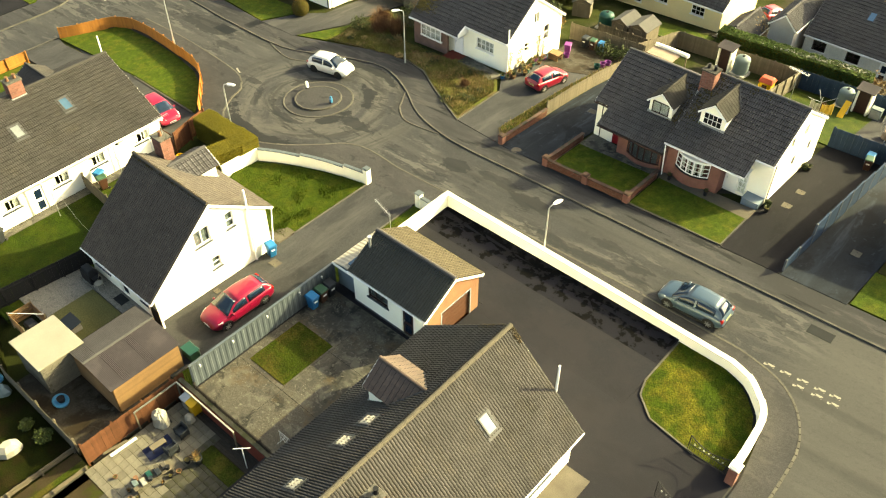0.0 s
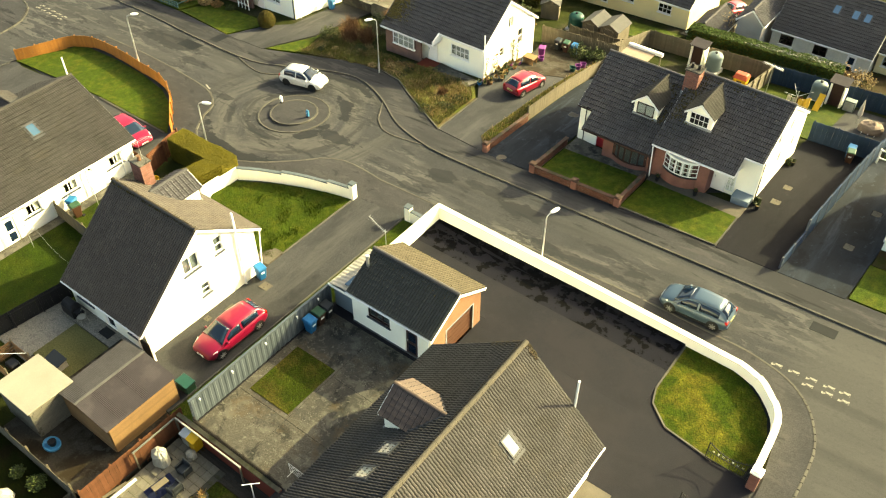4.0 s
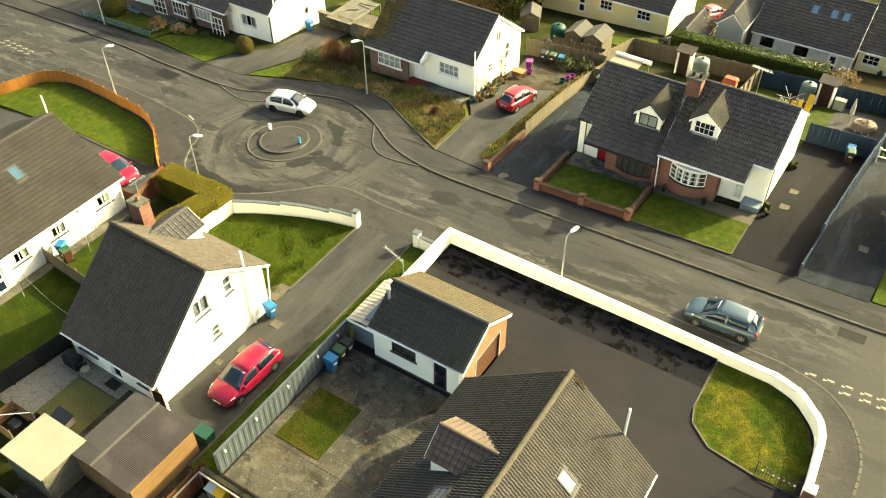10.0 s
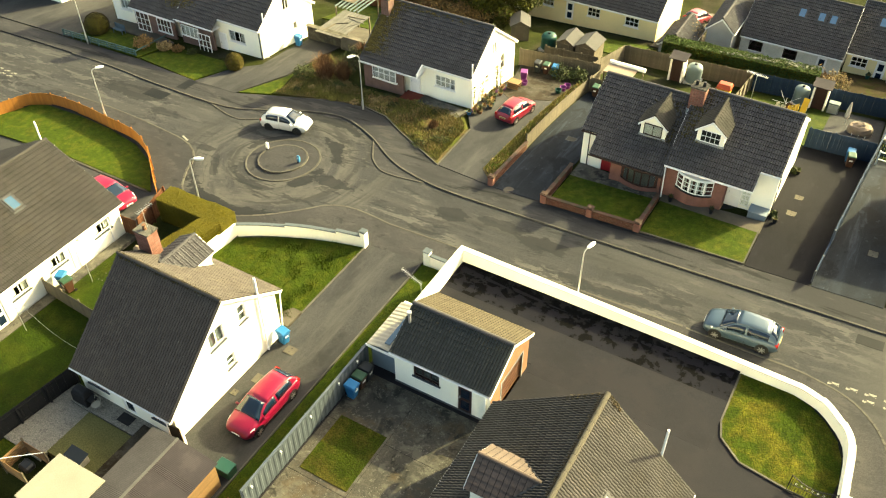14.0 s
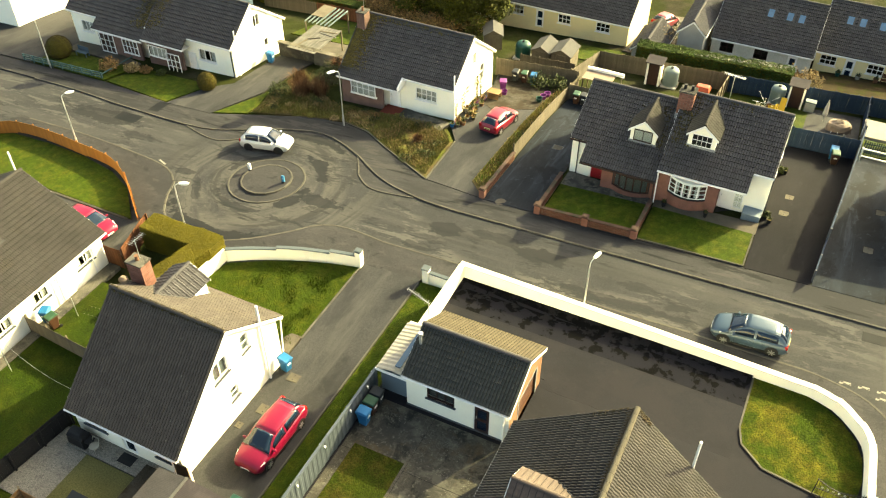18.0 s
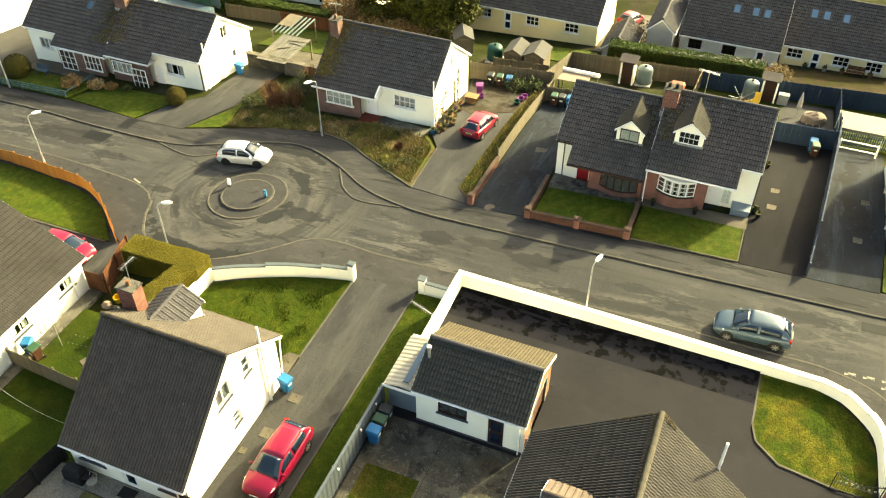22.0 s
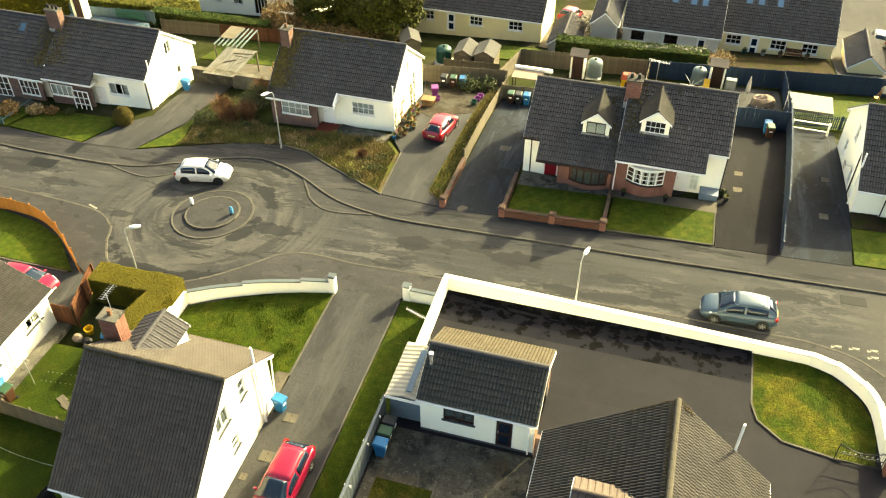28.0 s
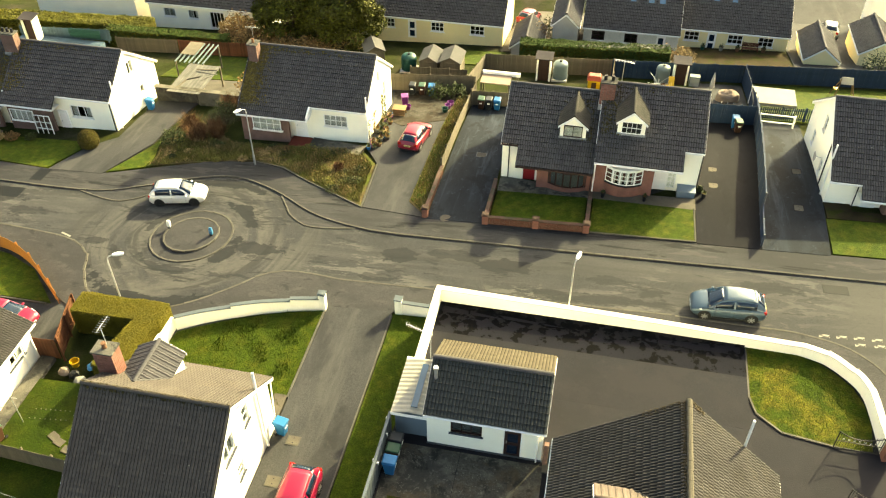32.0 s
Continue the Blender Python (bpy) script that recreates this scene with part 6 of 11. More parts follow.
FARW = ((-14.8, 1.3), (-12.3, 0), (-9.6, 1.4), (-5.4, 1.5)), ((6.9, 1.3), (10.2, 1.3), (13.2, 0)), ((16.3, 1.5), (18.3, 0), (20.6, 1.5), (23.6, 1.5))
for k, (x0, x1, y, wm) in enumerate(((-17.0, -2.7, 45.0, "cream"), (5.4, 14.9, 46.5, "pale_render"), (15.1, 25.7, 48.3, "cream"))):
    f = House("far_bungalow", pose(0, 0, 0), x0, x1, (y + 4.6, -0.3), (y, -3.6), (y + 9.2, -3.6), -8.0, "low %s bungalow with a dark tiled roof" % ("cream" if wm == "cream" else "grey rendered"), wallmat=wm)
    for u, w in FARW[k]:
        if w:
            f.win("front", u, -5.05, w, 1.0, 3 if wm == "cream" else 2, 2, sill=True, frame="trim" if wm == "cream" else "brownwood")
        else:
            f.door("front", u, -6.05, 0.9, 2.1, "trim", True)
    f.walls()
    f.roof(seed=70 + k)
    if k:
        for u in ((4.6, 6.4, 7.5), (2.05, 3.2, 5.0))[k - 1]:
            skylight(f, "front", x0 + u, 1.95, 0.7, 1.0, pane="sky_glass")
hw = House("end_house", pose(0, 0, 0), -70.0, -57.6, (22.8, 4.4), (17.4, 1.0), (28.2, 1.0), -6.5, "tall white rendered house at the end of the row", wf=0.35)
hw.win("right", 20.0, -0.2, 1.2, 1.2, 3, 3)
hw.win("right", 25.0, -0.2, 1.2, 1.2, 3, 3)
hw.walls()
hw.roof(seed=95)
fl = House("far_bungalow", pose(0, 0, 0), -42.6, -29.0, (50.2, -2.2), (45.7, -5.0), (54.7, -5.0), -10.5, "low white bungalow beyond the hedge", wallmat="white")
for u, w in ((-40.2, 1.4), (-37.4, 1.2), (-31.5, 1.4)):
    fl.win("front", u, -6.7, w, 1.0, 2, 1, curtain=True)
fl.win("front", -34.6, -7.6, 1.7, 1.9, 4, 1)
fl.walls()
fl.roof(seed=77)
fr = House("far_house", pose(0, 0, 0), 35.2, 47.0, (56.0, 0.2), (50.6, -3.4), (61.4, -3.4), -9.5, "white far house behind the garages", wallmat="white")
fr.win("left", 54.0, -4.6, 0.8, 1.1, 1, 2)
fr.walls()
fr.roof(seed=97)
fn = House("far_house", pose(0, 0, 0), -25.0, -17.4, (51.0, -1.6), (46.8, -4.6), (55.2, -4.6), -10.0, "white far house beside the cream bungalow", wallmat="white")
fn.win("front", -18.6, -6.4, 1.3, 1.0, 2, 1)
fn.win("front", -21.4, -7.3, 0.9, 1.9, 1, 1)
fn.walls()
fn.roof(seed=99)
fm = House("far_bungalow", pose(0, 0, 0), -57.0, -44.6, (50.5, -2.0), (46.3, -4.9), (54.7, -4.9), -10.5, "white far house with a grey tiled roof", wallmat="white", tilemat="tile_b")
fm.walls()
fm.roof(seed=79)

# ---- garage ----
hg = House("garage", pose(0, 0, 0), 1.55, 7.25, (-7.85, 5.6), (-10.3, 4.2), (-5.45, 4.2), YARD - 0.05, "white garage with an orange brick gable and dark tiled roof", wf=0.25, wk=0.25)
hg.win("front", 3.5, 2.8, 1.55, 1.1, 3, 1, frame="brownwood", sill="dark", curtain="blind")
hg.door("front", 5.78, 1.6, 0.9, 2.05, "brownwood", True)
hg.holes["right"].append((-7.65, 1.6, 2.4, 2.0))
hg.walls({"right": "brick_or"})
# back slope gets the tile coloured as sunlit, front the dark one
hg.roof(tilemat_k="tile_sunlit", seed=81, tw=0.33, g=0.31, roll=0.6, roll_k=0.35, pick_f=lambda u, v: True, pick_k=lambda u, v: True)
gd = part("garage_door", MB().box(7.08, -8.85, 1.6, 7.13, -6.45, 3.6), "brown_paint", hg.ob, "brown panelled garage door")
for i in range(6):
    part("panel", MB().box(7.13, -8.8, 1.65 + i * 0.325, 7.145, -6.5, 1.93 + i * 0.325), "brown_paint", gd)
part("door_frame", MB().box(7.1, -8.93, 1.6, 7.27, -8.85, 3.68).box(7.1, -6.45, 1.6, 7.27, -6.37, 3.68).box(7.1, -8.85, 3.6, 7.27, -6.45, 3.68), "store_grey", gd)
pipe(hg.ob, (1.75, -8.75, 4.9), (1.75, -8.75, 5.75), 0.08, "steel", name="flue")
part("flue_cap", MB().cyl((1.75, -8.75, 5.75), (1.75, -8.75, 5.9), 0.13, 10), "steel", hg.ob)
pipe(hg.ob, (7.0, -10.13, 4.0), (7.0, -10.13, 1.6), 0.04)
part("plinth", MB().box(1.53, -10.075, 1.55, 7.27, -10.05, 1.72), "plinth", hg.ob)
mb = MB()
mb.cyl((0.95, -6.3, 2.6), (0.95, -6.3, 5.6), 0.02, 6)
mb.cyl((-0.3, -6.2, 5.85), (1.05, -6.4, 5.5), 0.014, 5)
for i in range(12):
    t = i / 11
    mb.cyl((-0.3 + 1.35 * t, -6.33 - 0.2 * t, 5.85 - 0.35 * t), (-0.3 + 1.35 * t, -6.07 - 0.2 * t, 5.85 - 0.35 * t), 0.006, 5)
part("aerial", mb, "steel", hg.ob, "long television aerial on a mast")

pgt = thing("gate", (7.45, -10.12, YARD), "dark teal boarded gate between garage and bungalow", "gate")
for i in range(6):
    part("board", MB().box(0.14 + i * 0.16, -0.02, 0.06, 0.29 + i * 0.16, 0.02, 1.55), "teal_dark", pgt)
for z in (0.25, 0.8, 1.35):
    part("rail", MB().box(0.12, -0.06, z, 1.12, -0.022, z + 0.1), "teal_dark", pgt)
part("pier", MB().box(-0.12, -0.12, -0.05, 0.1, 0.12, 1.6), "brick_brown", pgt, "brown brick pier")
part("threshold", MB().box(-0.1, -0.55, -0.03, 1.0, -0.08, 0.1), "path", pgt, "pale concrete threshold")

# ---- lean-to store against the garage ----
lt = thing("lean_to_store", (0, 0, YARD), "grey clad store with a white corrugated roof", "store")


def corrugated(x0, x1, y0, y1, z_fn, pitch=0.16, amp=0.03, along_x=True, thick=0.012):
    """A corrugated sheet whose ribs run across y (along_x) or x."""
    mb = MB()
    span = (y1 - y0) if along_x else (x1 - x0)
    n = max(4, int(span / pitch * 4))
    rings = []
    for i in range(n + 1):
        s = i / n * span
        dz = amp * math.sin(2 * math.pi * s / pitch)
        if along_x:
            rings.append(((x0, y0 + s, z_fn(x0, y0 + s) + dz), (x1, y0 + s, z_fn(x1, y0 + s) + dz)))
        else:
            rings.append(((x0 + s, y0, z_fn(x0 + s, y0) + dz), (x0 + s, y1, z_fn(x0 + s, y1) + dz)))
    vs, fs = [], []
    for a, b in rings:
        vs += [a, b, (a[0], a[1], a[2] - thick), (b[0], b[1], b[2] - thick)]
    for i in range(n):
        k = 4 * i
        fs += [(k, k + 4, k + 5, k + 1), (k + 2, k + 3, k + 7, k + 6), (k, k + 2, k + 6, k + 4), (k + 1, k + 5, k + 7, k + 3)]
    fs += [(0, 1, 3, 2), (4 * n, 4 * n + 2, 4 * n + 3, 4 * n + 1)]
    return mb.add(vs, fs)


part("wall", MB().box(-0.15, -9.7, -0.05, 1.5, -6.5, 1.75), "store_grey", lt)
part("roof_sheet", corrugated(-0.3, 0.62, -9.95, -6.4, lambda x, y: 1.85 + 0.22 * (x + 0.3), 0.28, 0.014), "cloth", lt, "white corrugated sheet")
part("roof_sheet", corrugated(0.62, 1.55, -9.95, -6.4, lambda x, y: 2.05 - 0.1 * (x - 0.62), 0.28, 0.014), "cloth", lt, "white corrugated sheet")
part("rooflight", MB().box(0.66, -9.6, 2.06, 0.98, -6.8, 2.1), "roof_glass", lt, "dark glazed strip")
part("bargeboard", MB().box(-0.32, -9.97, 1.68, 1.54, -9.94, 1.86), "trim", lt)


# ---- drives, lawns and paths ----
def quad(x0, y0, x1, y1):
    return [(x0, y0), (x1, y0), (x1, y1), (x0, y1)]


sheet("driveway", [(-6.85, -20.2), (-2.8, -20.2), (-2.75, -0.3), (-6.75, -0.45)], 0.13, "drive_grey", "long asphalt driveway beside the gable house", "driveway")
sheet("driveway", [(-2.75, 9.2), (1.2, 9.2), (1.35, 27.5), (-2.7, 27.5)], 0.13, "drive_wet_sky", "damp asphalt driveway with painted sky sheen beside the semi-detached house", "driveway")
sheet("driveway", [(15.2, 9.1), (19.17, 9.1), (20.2, 26.75), (15.2, 26.75)], 0.13, "drive", "asphalt driveway with two drain covers", "driveway")
sheet("driveway", [(19.23, 9.1), (23.35, 9.1), (23.68, 14.9), (23.7, 27.4), (20.32, 27.4)], 0.13, "drive_wet_sky", "wide wet asphalt driveway with painted sky sheen", "driveway")
sheet("driveway", [(-7.5, 9.85), (-2.95, 9.3), (-2.95, 30.2), (-10.4, 29.7), (-9.6, 26.9), (-9.55, 18.0), (-7.9, 15.5)], 0.13, "drive_grey", "grey asphalt driveway beside the corner house", "driveway")
sheet("driveway", [(-33.0, 11.2), (-28.4, 11.2), (-26.6, 16.0), (-26.2, 24.0), (-29.9, 24.0), (-29.9, 16.5), (-31.6, 14.8)], 0.13, "drive_grey", "asphalt driveway beside the end house", "driveway")
sheet("driveway", [(-44.7, -3.0), (-44.7, -6.75), (-22.2, -6.6), (-22.2, -3.4), (-24.5, -2.95), (-33, -2.65), (-43, -3.3)], 0.06, "drive_grey", "dark asphalt driveway beside the long bungalow", "driveway")
sheet("lawn", [(-44.5, -3.0), (-43.0, -0.3), (-42.2, 1.5), (-41.0, 2.1), (-37, 2.15), (-33, 1.8), (-29.6, 1.1), (-27, -0.1), (-24.2, -2.8), (-33, -2.45)], 0.12, "grass", "smooth green lawn inside the orange fence", "lawn")
sheet("lawn", [(-15.1, -3.9), (-12.6, -2.6), (-8.9, -1.25), (-6.95, -0.85), (-6.95, -8.4), (-13.8, -8.4), (-15.4, -6.0)], 0.12, "grass", "rough green lawn behind the low white wall", "lawn")
sheet("lawn", [(-2.7, -20.2), (-0.45, -20.2), (-0.45, -5.0), (-0.15, -5.0), (-0.15, -0.5), (-2.6, -0.5)], 0.14, "grass", "grass strip between driveway and fence", "lawn")
sheet("lawn", [(1.55, 9.45), (7.85, 9.45), (7.85, 13.3), (1.55, 13.3)], 0.16, "grass", "small dark lawn behind the brick wall", "lawn")
sheet("lawn", [(8.3, 9.3), (15.05, 9.3), (15.05, 12.9), (8.3, 13.3)], 0.16, "grass", "open front lawn with a pale edge", "lawn")
sheet("lawn", [(23.5, 9.3), (36, 9.3), (36, 13.2), (23.6, 13.2)], 0.15, "grass", "front lawn beside the wide driveway", "lawn")
sheet("lawn", [(-40.6, 12.2), (-33.2, 11.3), (-31.7, 14.8), (-32.5, 15.4), (-39.5, 15.4)], 0.14, "grass", "front lawn of the end house", "lawn")
sheet("lawn", [(-50, 12.4), (-41.0, 12.2), (-40.2, 15.2), (-47.6, 15.6), (-49.6, 14.0)], 0.14, "grass", "front lawn behind the green rail", "lawn")
sheet("lawn", [(-21.8, -8.6), (-14.3, -8.6), (-14.3, -24), (-21.8, -24)], 0.1, "grass_shaded", "back lawn between the two houses", "lawn")
sheet("lawn", [(-28.2, 11.45), (-25.6, 12.5), (-25.4, 13.6), (-26.1, 16.4), (-26.9, 14.4)], 0.14, "grass", "strip of bright grass beside the driveway", "lawn")
sheet("lawn", quad(8.8, 27.0, 16.0, 36.6), 0.1, "grass_shaded", "back lawn behind the navy fence", "lawn")
sheet("patio", quad(16.0, 27.0, 20.2, 36.6), 0.1, "drive_grey", "dark asphalt patio behind the navy gate", "patio")
sheet("lawn", quad(20.6, 28.2, 34, 37.2), 0.1, "grass", "back lawn of the side house", "lawn")
sheet("lawn", quad(-33, 29.6, -22, 36.5), 0.1, "grass", "back lawn behind the end house", "lawn")
sheet("lawn", quad(-9.5, 38.5, -2, 43.0), 0.1, "grass", "far lawn before the cream bungalow", "lawn")
sheet("yard_ground", [(-9.4, 23.0), (-7.6, 21.8), (-4.4, 23.4), (-3.0, 24.2), (-3.0, 30.1), (-10.2, 29.6), (-9.5, 26.8)], 0.15, "dirt_yard", "brown stained ground at the back of the driveway", "paving")
sheet("path", [(-14.0, 17.25), (-9.7, 16.5), (-9.5, 17.9), (-14.0, 18.7)], 0.2, "concrete", "grey concrete path under the front of the corner house", "path")
sheet("path", [(1.5, 13.3), (8.1, 13.3), (8.1, 14.3), (1.5, 15.3)], 0.14, "concrete", "concrete path under the front windows", "path")
sheet("path", [(8.2, 13.3), (15.2, 12.9), (15.2, 14.3), (8.2, 14.3)], 0.14, "path", "pale concrete path along the house front", "path")
sheet("path", [(23.7, 13.25), (36, 13.25), (36, 14.3), (25.4, 14.3), (25.4, 15.2), (23.7, 15.2)], 0.15, "mud_path", "brown paved strip below the house front", "path")
sheet("path", [(-22.3, -24), (-21.6, -24), (-21.4, -7.0), (-22.3, -7.0)], 0.14, "concrete", "concrete path along the long bungalow", "path")
sheet("path", [(-8.4, -8.9), (-6.9, -8.9), (-6.9, -7.5), (-7.6, -7.5)], 0.15, "path", "pale slabs at the corner of the house", "path")
sheet("bed", [(-25.95, 16.4), (-25.3, 13.7), (-25.5, 12.65), (-22.3, 13.7), (-17.5, 14.7), (-14.9, 14.1), (-12.5, 12.6), (-7.7, 10.0), (-8.1, 15.5), (-9.8, 17.6), (-20.2, 17.0), (-25.8, 21.5)], 0.13, "soil", "overgrown front garden bed with dry weeds", "garden bed")
sheet("bed", [(-4.4, 11.0), (-3.05, 9.6), (-3.05, 29.8), (-4.3, 29.5)], 0.16, "soil", "weedy verge beside the driveway", "garden bed")
edging([(8.3, 9.25), (15.1, 9.25), (15.1, 13.0)], terr, "pale concrete edging of the front lawn", h=0.2)
edging([(-6.85, -0.9), (-6.85, -7.6)], terr, "concrete edging between lawn and driveway", h=0.16)
edging([(-2.72, -0.6), (-2.76, -12), (-2.8, -20)], terr, "concrete edging between driveway and grass strip", h=0.16)
edging([(-17.5, 14.55), (-14.9, 14.0), (-12.4, 12.45), (-7.6, 9.85), (-7.95, 15.5)], terr, "low stone edging of the overgrown bed", h=0.18)
edging([(-33.0, -2.6), (-24.5, -2.9)], terr, "edging between lawn and dark driveway", h=0.14)

# ---- road marks, patches and covers ----
mk = thing("road_marking", (0, 0, 0), "worn white give-way dashes on the road", "road marking", kind="structure")
dash = MB().box(-0.29, -0.12, -0.02, 0.29, 0.12, 0.0).mesh("dash", "paint_worn")
for x, y in ((22.0, 1.68), (22.93, 1.72), (23.87, 1.77), (24.82, 1.77), (25.63, 1.83), (23.85, 1.24), (24.87, 1.28), (25.74, 1.26)):
    piece("dash", dash, mk, Matrix.Translation((x, y, terr(x, y) + 0.026)) @ Euler((0, -0.05, 0.02)).to_matrix().to_4x4())
for i in range(5):
    for k in range(2):
        x, y = -52.2 + i * 0.98, 4.25 + 0.5 * k - 0.06 * i
        piece("dash", dash, mk, Matrix.Translation((x, y, terr(x, y) + 0.14)) @ Euler((0, -0.05, 0.02)).to_matrix().to_4x4())
for x, y, a, l in ((-27.0, 3.75, -0.35, 0.9),):
    piece("dash", MB().box(-l / 2, -0.07, -0.02, l / 2, 0.07, 0.0).mesh("dash", "paint_white"), mk, Matrix.Translation((x, y, terr(x, y) + 0.03)) @ Euler((0, -0.04, a)).to_matrix().to_4x4())
for x0, y0, x1, y1, lab in ((22.45, 5.45, 23.9, 6.25, "square dark asphalt repair"), (-35.4, 7.4, -33.2, 8.6, "dark asphalt repair patch"), (-33.6, 9.6, -32.6, 11.2, "dark repair across the footpath")):
    up = 0.115 if y1 > 9 else 0.028
    sheet("road_patch", quad(x0, y0, x1, y1), up, "damp_road", lab, "road repair", depth=0.1)


def cover(x, y, w, d, label, material="path", dz=0.14, a=0.0, flat=None):
    z = flat if flat is not None else terr(x, y) + dz
    c = thing("drain_cover", pose(x, y, z, 0, 0, a), label, "drain cover")
    part("frame", MB().box(-w / 2, -d / 2, -0.05, w / 2, d / 2, 0.012), "kerb" if material == "path" else material, c)
    part("lid", MB().box(-w * 0.42, -d * 0.42, 0.0, w * 0.42, d * 0.42, 0.02), material if material == "path" else "kerb", c)
    for q in (-1, 1):
        part("lifting_hole", MB().cyl((0, q * d * 0.24, 0.015), (0, q * d * 0.24, 0.024), 0.035, 10), "black", c)


cover(16.55, 18.4, 0.58, 0.52, "pale concrete drain cover in the driveway")
cover(16.5, 16.2, 0.62, 0.56, "pale concrete drain cover in the driveway")
cover(-5.55, -10.35, 0.72, 0.6, "concrete drain cover in the long driveway")
cover(-5.75, -12.9, 0.75, 0.65, "concrete drain cover in the long driveway")
cover(-6.4, -14.3, 0.4, 0.4, "small gully beside the gable wall")
cover(-0.4, 18.0, 0.8, 0.6, "worn metal cover in the driveway", "plinth")
cover(22.4, 19.0, 0.7, 0.7, "square cover in the wide driveway", "drive")
cover(22.0, 14.2, 0.7, 0.7, "square cover in the wide driveway", "drive")
lid = thing("manhole_cover", (-1.45, 9.4, terr(-1.45, 9.4) + 0.12), "pale round cover in the footpath", "manhole cover")
part("lid", MB().cyl((0, 0, 0), (0, 0, 0.02), 0.32, 20), "path", lid)
part("rim", MB().cyl((0, 0, -0.03), (0, 0, 0.012), 0.4, 20), "kerb", lid)

# ragged damp band along the white wall's foot, wall shade in its colour
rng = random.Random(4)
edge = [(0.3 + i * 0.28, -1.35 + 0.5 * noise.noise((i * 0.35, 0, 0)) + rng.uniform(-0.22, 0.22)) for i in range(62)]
sheet("damp_stain", [(0.3, -0.3)] + edge + [(17.4, -0.3)], 0, "damp_shade", "dark band of damp and painted wall shade on the asphalt", "stain", flat=lambda x, y: yard_z(x, y) + 0.007, depth=0.02)
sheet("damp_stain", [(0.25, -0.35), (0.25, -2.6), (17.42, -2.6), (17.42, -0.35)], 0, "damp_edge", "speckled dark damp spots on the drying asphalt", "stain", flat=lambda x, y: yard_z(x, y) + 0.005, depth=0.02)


# ---- fences and low walls ----
def board_fence(name, pts, height, material, label, bw=0.14, gap=0.002, base=None, posts=1.8, post_mat=None, vary=0.02, rails=True, category="fence", thick=0.02):
    f = thing(name, (0, 0, 0), label, category)
    base = base or terr
    me = MB().box(-bw / 2, -thick / 2, 0, bw / 2, thick / 2, height).mesh("board", material)
    r = random.Random(len(label))
    for i, (x, y, a) in enumerate(along(pts, bw + gap)):
        piece("board", me, f, Matrix.Translation((x, y, base(x, y) + r.uniform(-vary, vary))) @ Euler((0, r.uniform(-0.008, 0.008), a)).to_matrix().to_4x4())
    if posts:
        pm = MB().box(-0.05, -0.05, -0.3, 0.05, 0.05, height + 0.06).mesh("post", post_mat or material, 0.008)
        for x, y, a in along(pts, posts):
            piece("post", pm, f, Matrix.Translation((x - 0.07 * math.sin(a), y + 0.07 * math.cos(a), base(x, y))) @ Euler((0, 0, a)).to_matrix().to_4x4())
    if rails:
        for (x0, y0), (x1, y1) in zip(pts, pts[1:]):
            d = math.hypot(x1 - x0, y1 - y0)
            a = math.atan2(y1 - y0, x1 - x0)
            for hz in (0.3, height - 0.25):
                p = math.atan2(base(x1, y1) - base(x0, y0), d)
                part("rail", MB().box(0, 0.012, -0.04, d, 0.05, 0.04), post_mat or material, f, loc=Matrix.Translation((x0, y0, base(x0, y0) + hz)) @ Euler((0, -p, a)).to_matrix().to_4x4())
    return f


ORANGE = spline([(-44.3, -2.9), (-43.6, -1.5), (-43.1, -0.1), (-42.4, 1.4), (-41.0, 2.3), (-39.0, 2.5), (-36.5, 2.4), (-33.5, 2.05), (-31.0, 1.75), (-29.3, 1.3), (-27.3, 0.2), (-25.4, -1.3), (-23.7, -2.7)], 4)
board_fence("fence", ORANGE, 1.15, "orange_wood", "orange stained timber fence curving round a lawn", bw=0.16, posts=1.7)
board_fence("fence", [(-42.75, -7.0), (-42.85, -14.0)], 1.15, "orange_wood", "short orange timber fence beside the bungalow", bw=0.16)
board_fence("fence", [(-22.0, -3.4), (-21.0, -6.9)], 1.7, "brown_wood", "worn red-brown timber fence by the hedge", bw=0.12)
board_fence("gate", [(-22.4, -6.95), (-21.05, -6.95)], 1.6, "brown_wood", "solid red-brown timber gate beside the bungalow", bw=0.13, posts=0, category="gate")
board_fence("fence", [(-22.4, -13.7), (-14.4, -14.4)], 1.35, "grey_wood", "weathered timber panel fence across the back lawn", bw=0.15)
board_fence("fence", [(-14.8, -17.9), (-15.6, -24.0)], 1.55, "black", "black stained timber fence beside the patio", bw=0.15)
board_fence("fence", [(-2.9, 9.9 + 5.4), (-2.9, 30.3)], 1.3, "grey_wood", "weathered panel fence between two driveways", bw=0.16, posts=1.83)
board_fence("fence", [(-10.6, 29.8), (-3.0, 30.4)], 1.75, "grey_wood", "weathered fence behind the bins", bw=0.14)
board_fence("gate", [(-2.8, 27.3), (1.4, 27.3)], 1.5, "grey_wood", "weathered timber gate across the driveway", bw=0.14, category="gate")
board_fence("fence", [(-3.7, 30.5), (-3.2, 37.2), (8.6, 37.3)], 1.75, "grey_wood", "weathered close-boarded back garden fence", bw=0.16)
board_fence("fence", [(8.7, 37.25), (14.5, 37.4), (20.4, 37.7)], 1.8, "navy_wood", "navy painted close-boarded back fence", bw=0.16)
board_fence("fence", [(8.75, 37.2), (8.75, 30.0)], 1.75, "grey_wood", "weathered fence between two back gardens", bw=0.16)
board_fence("fence", [(20.5, 37.8), (35.0, 38.4)], 1.8, "navy_wood", "tall navy fence behind the side garden", bw=0.18)
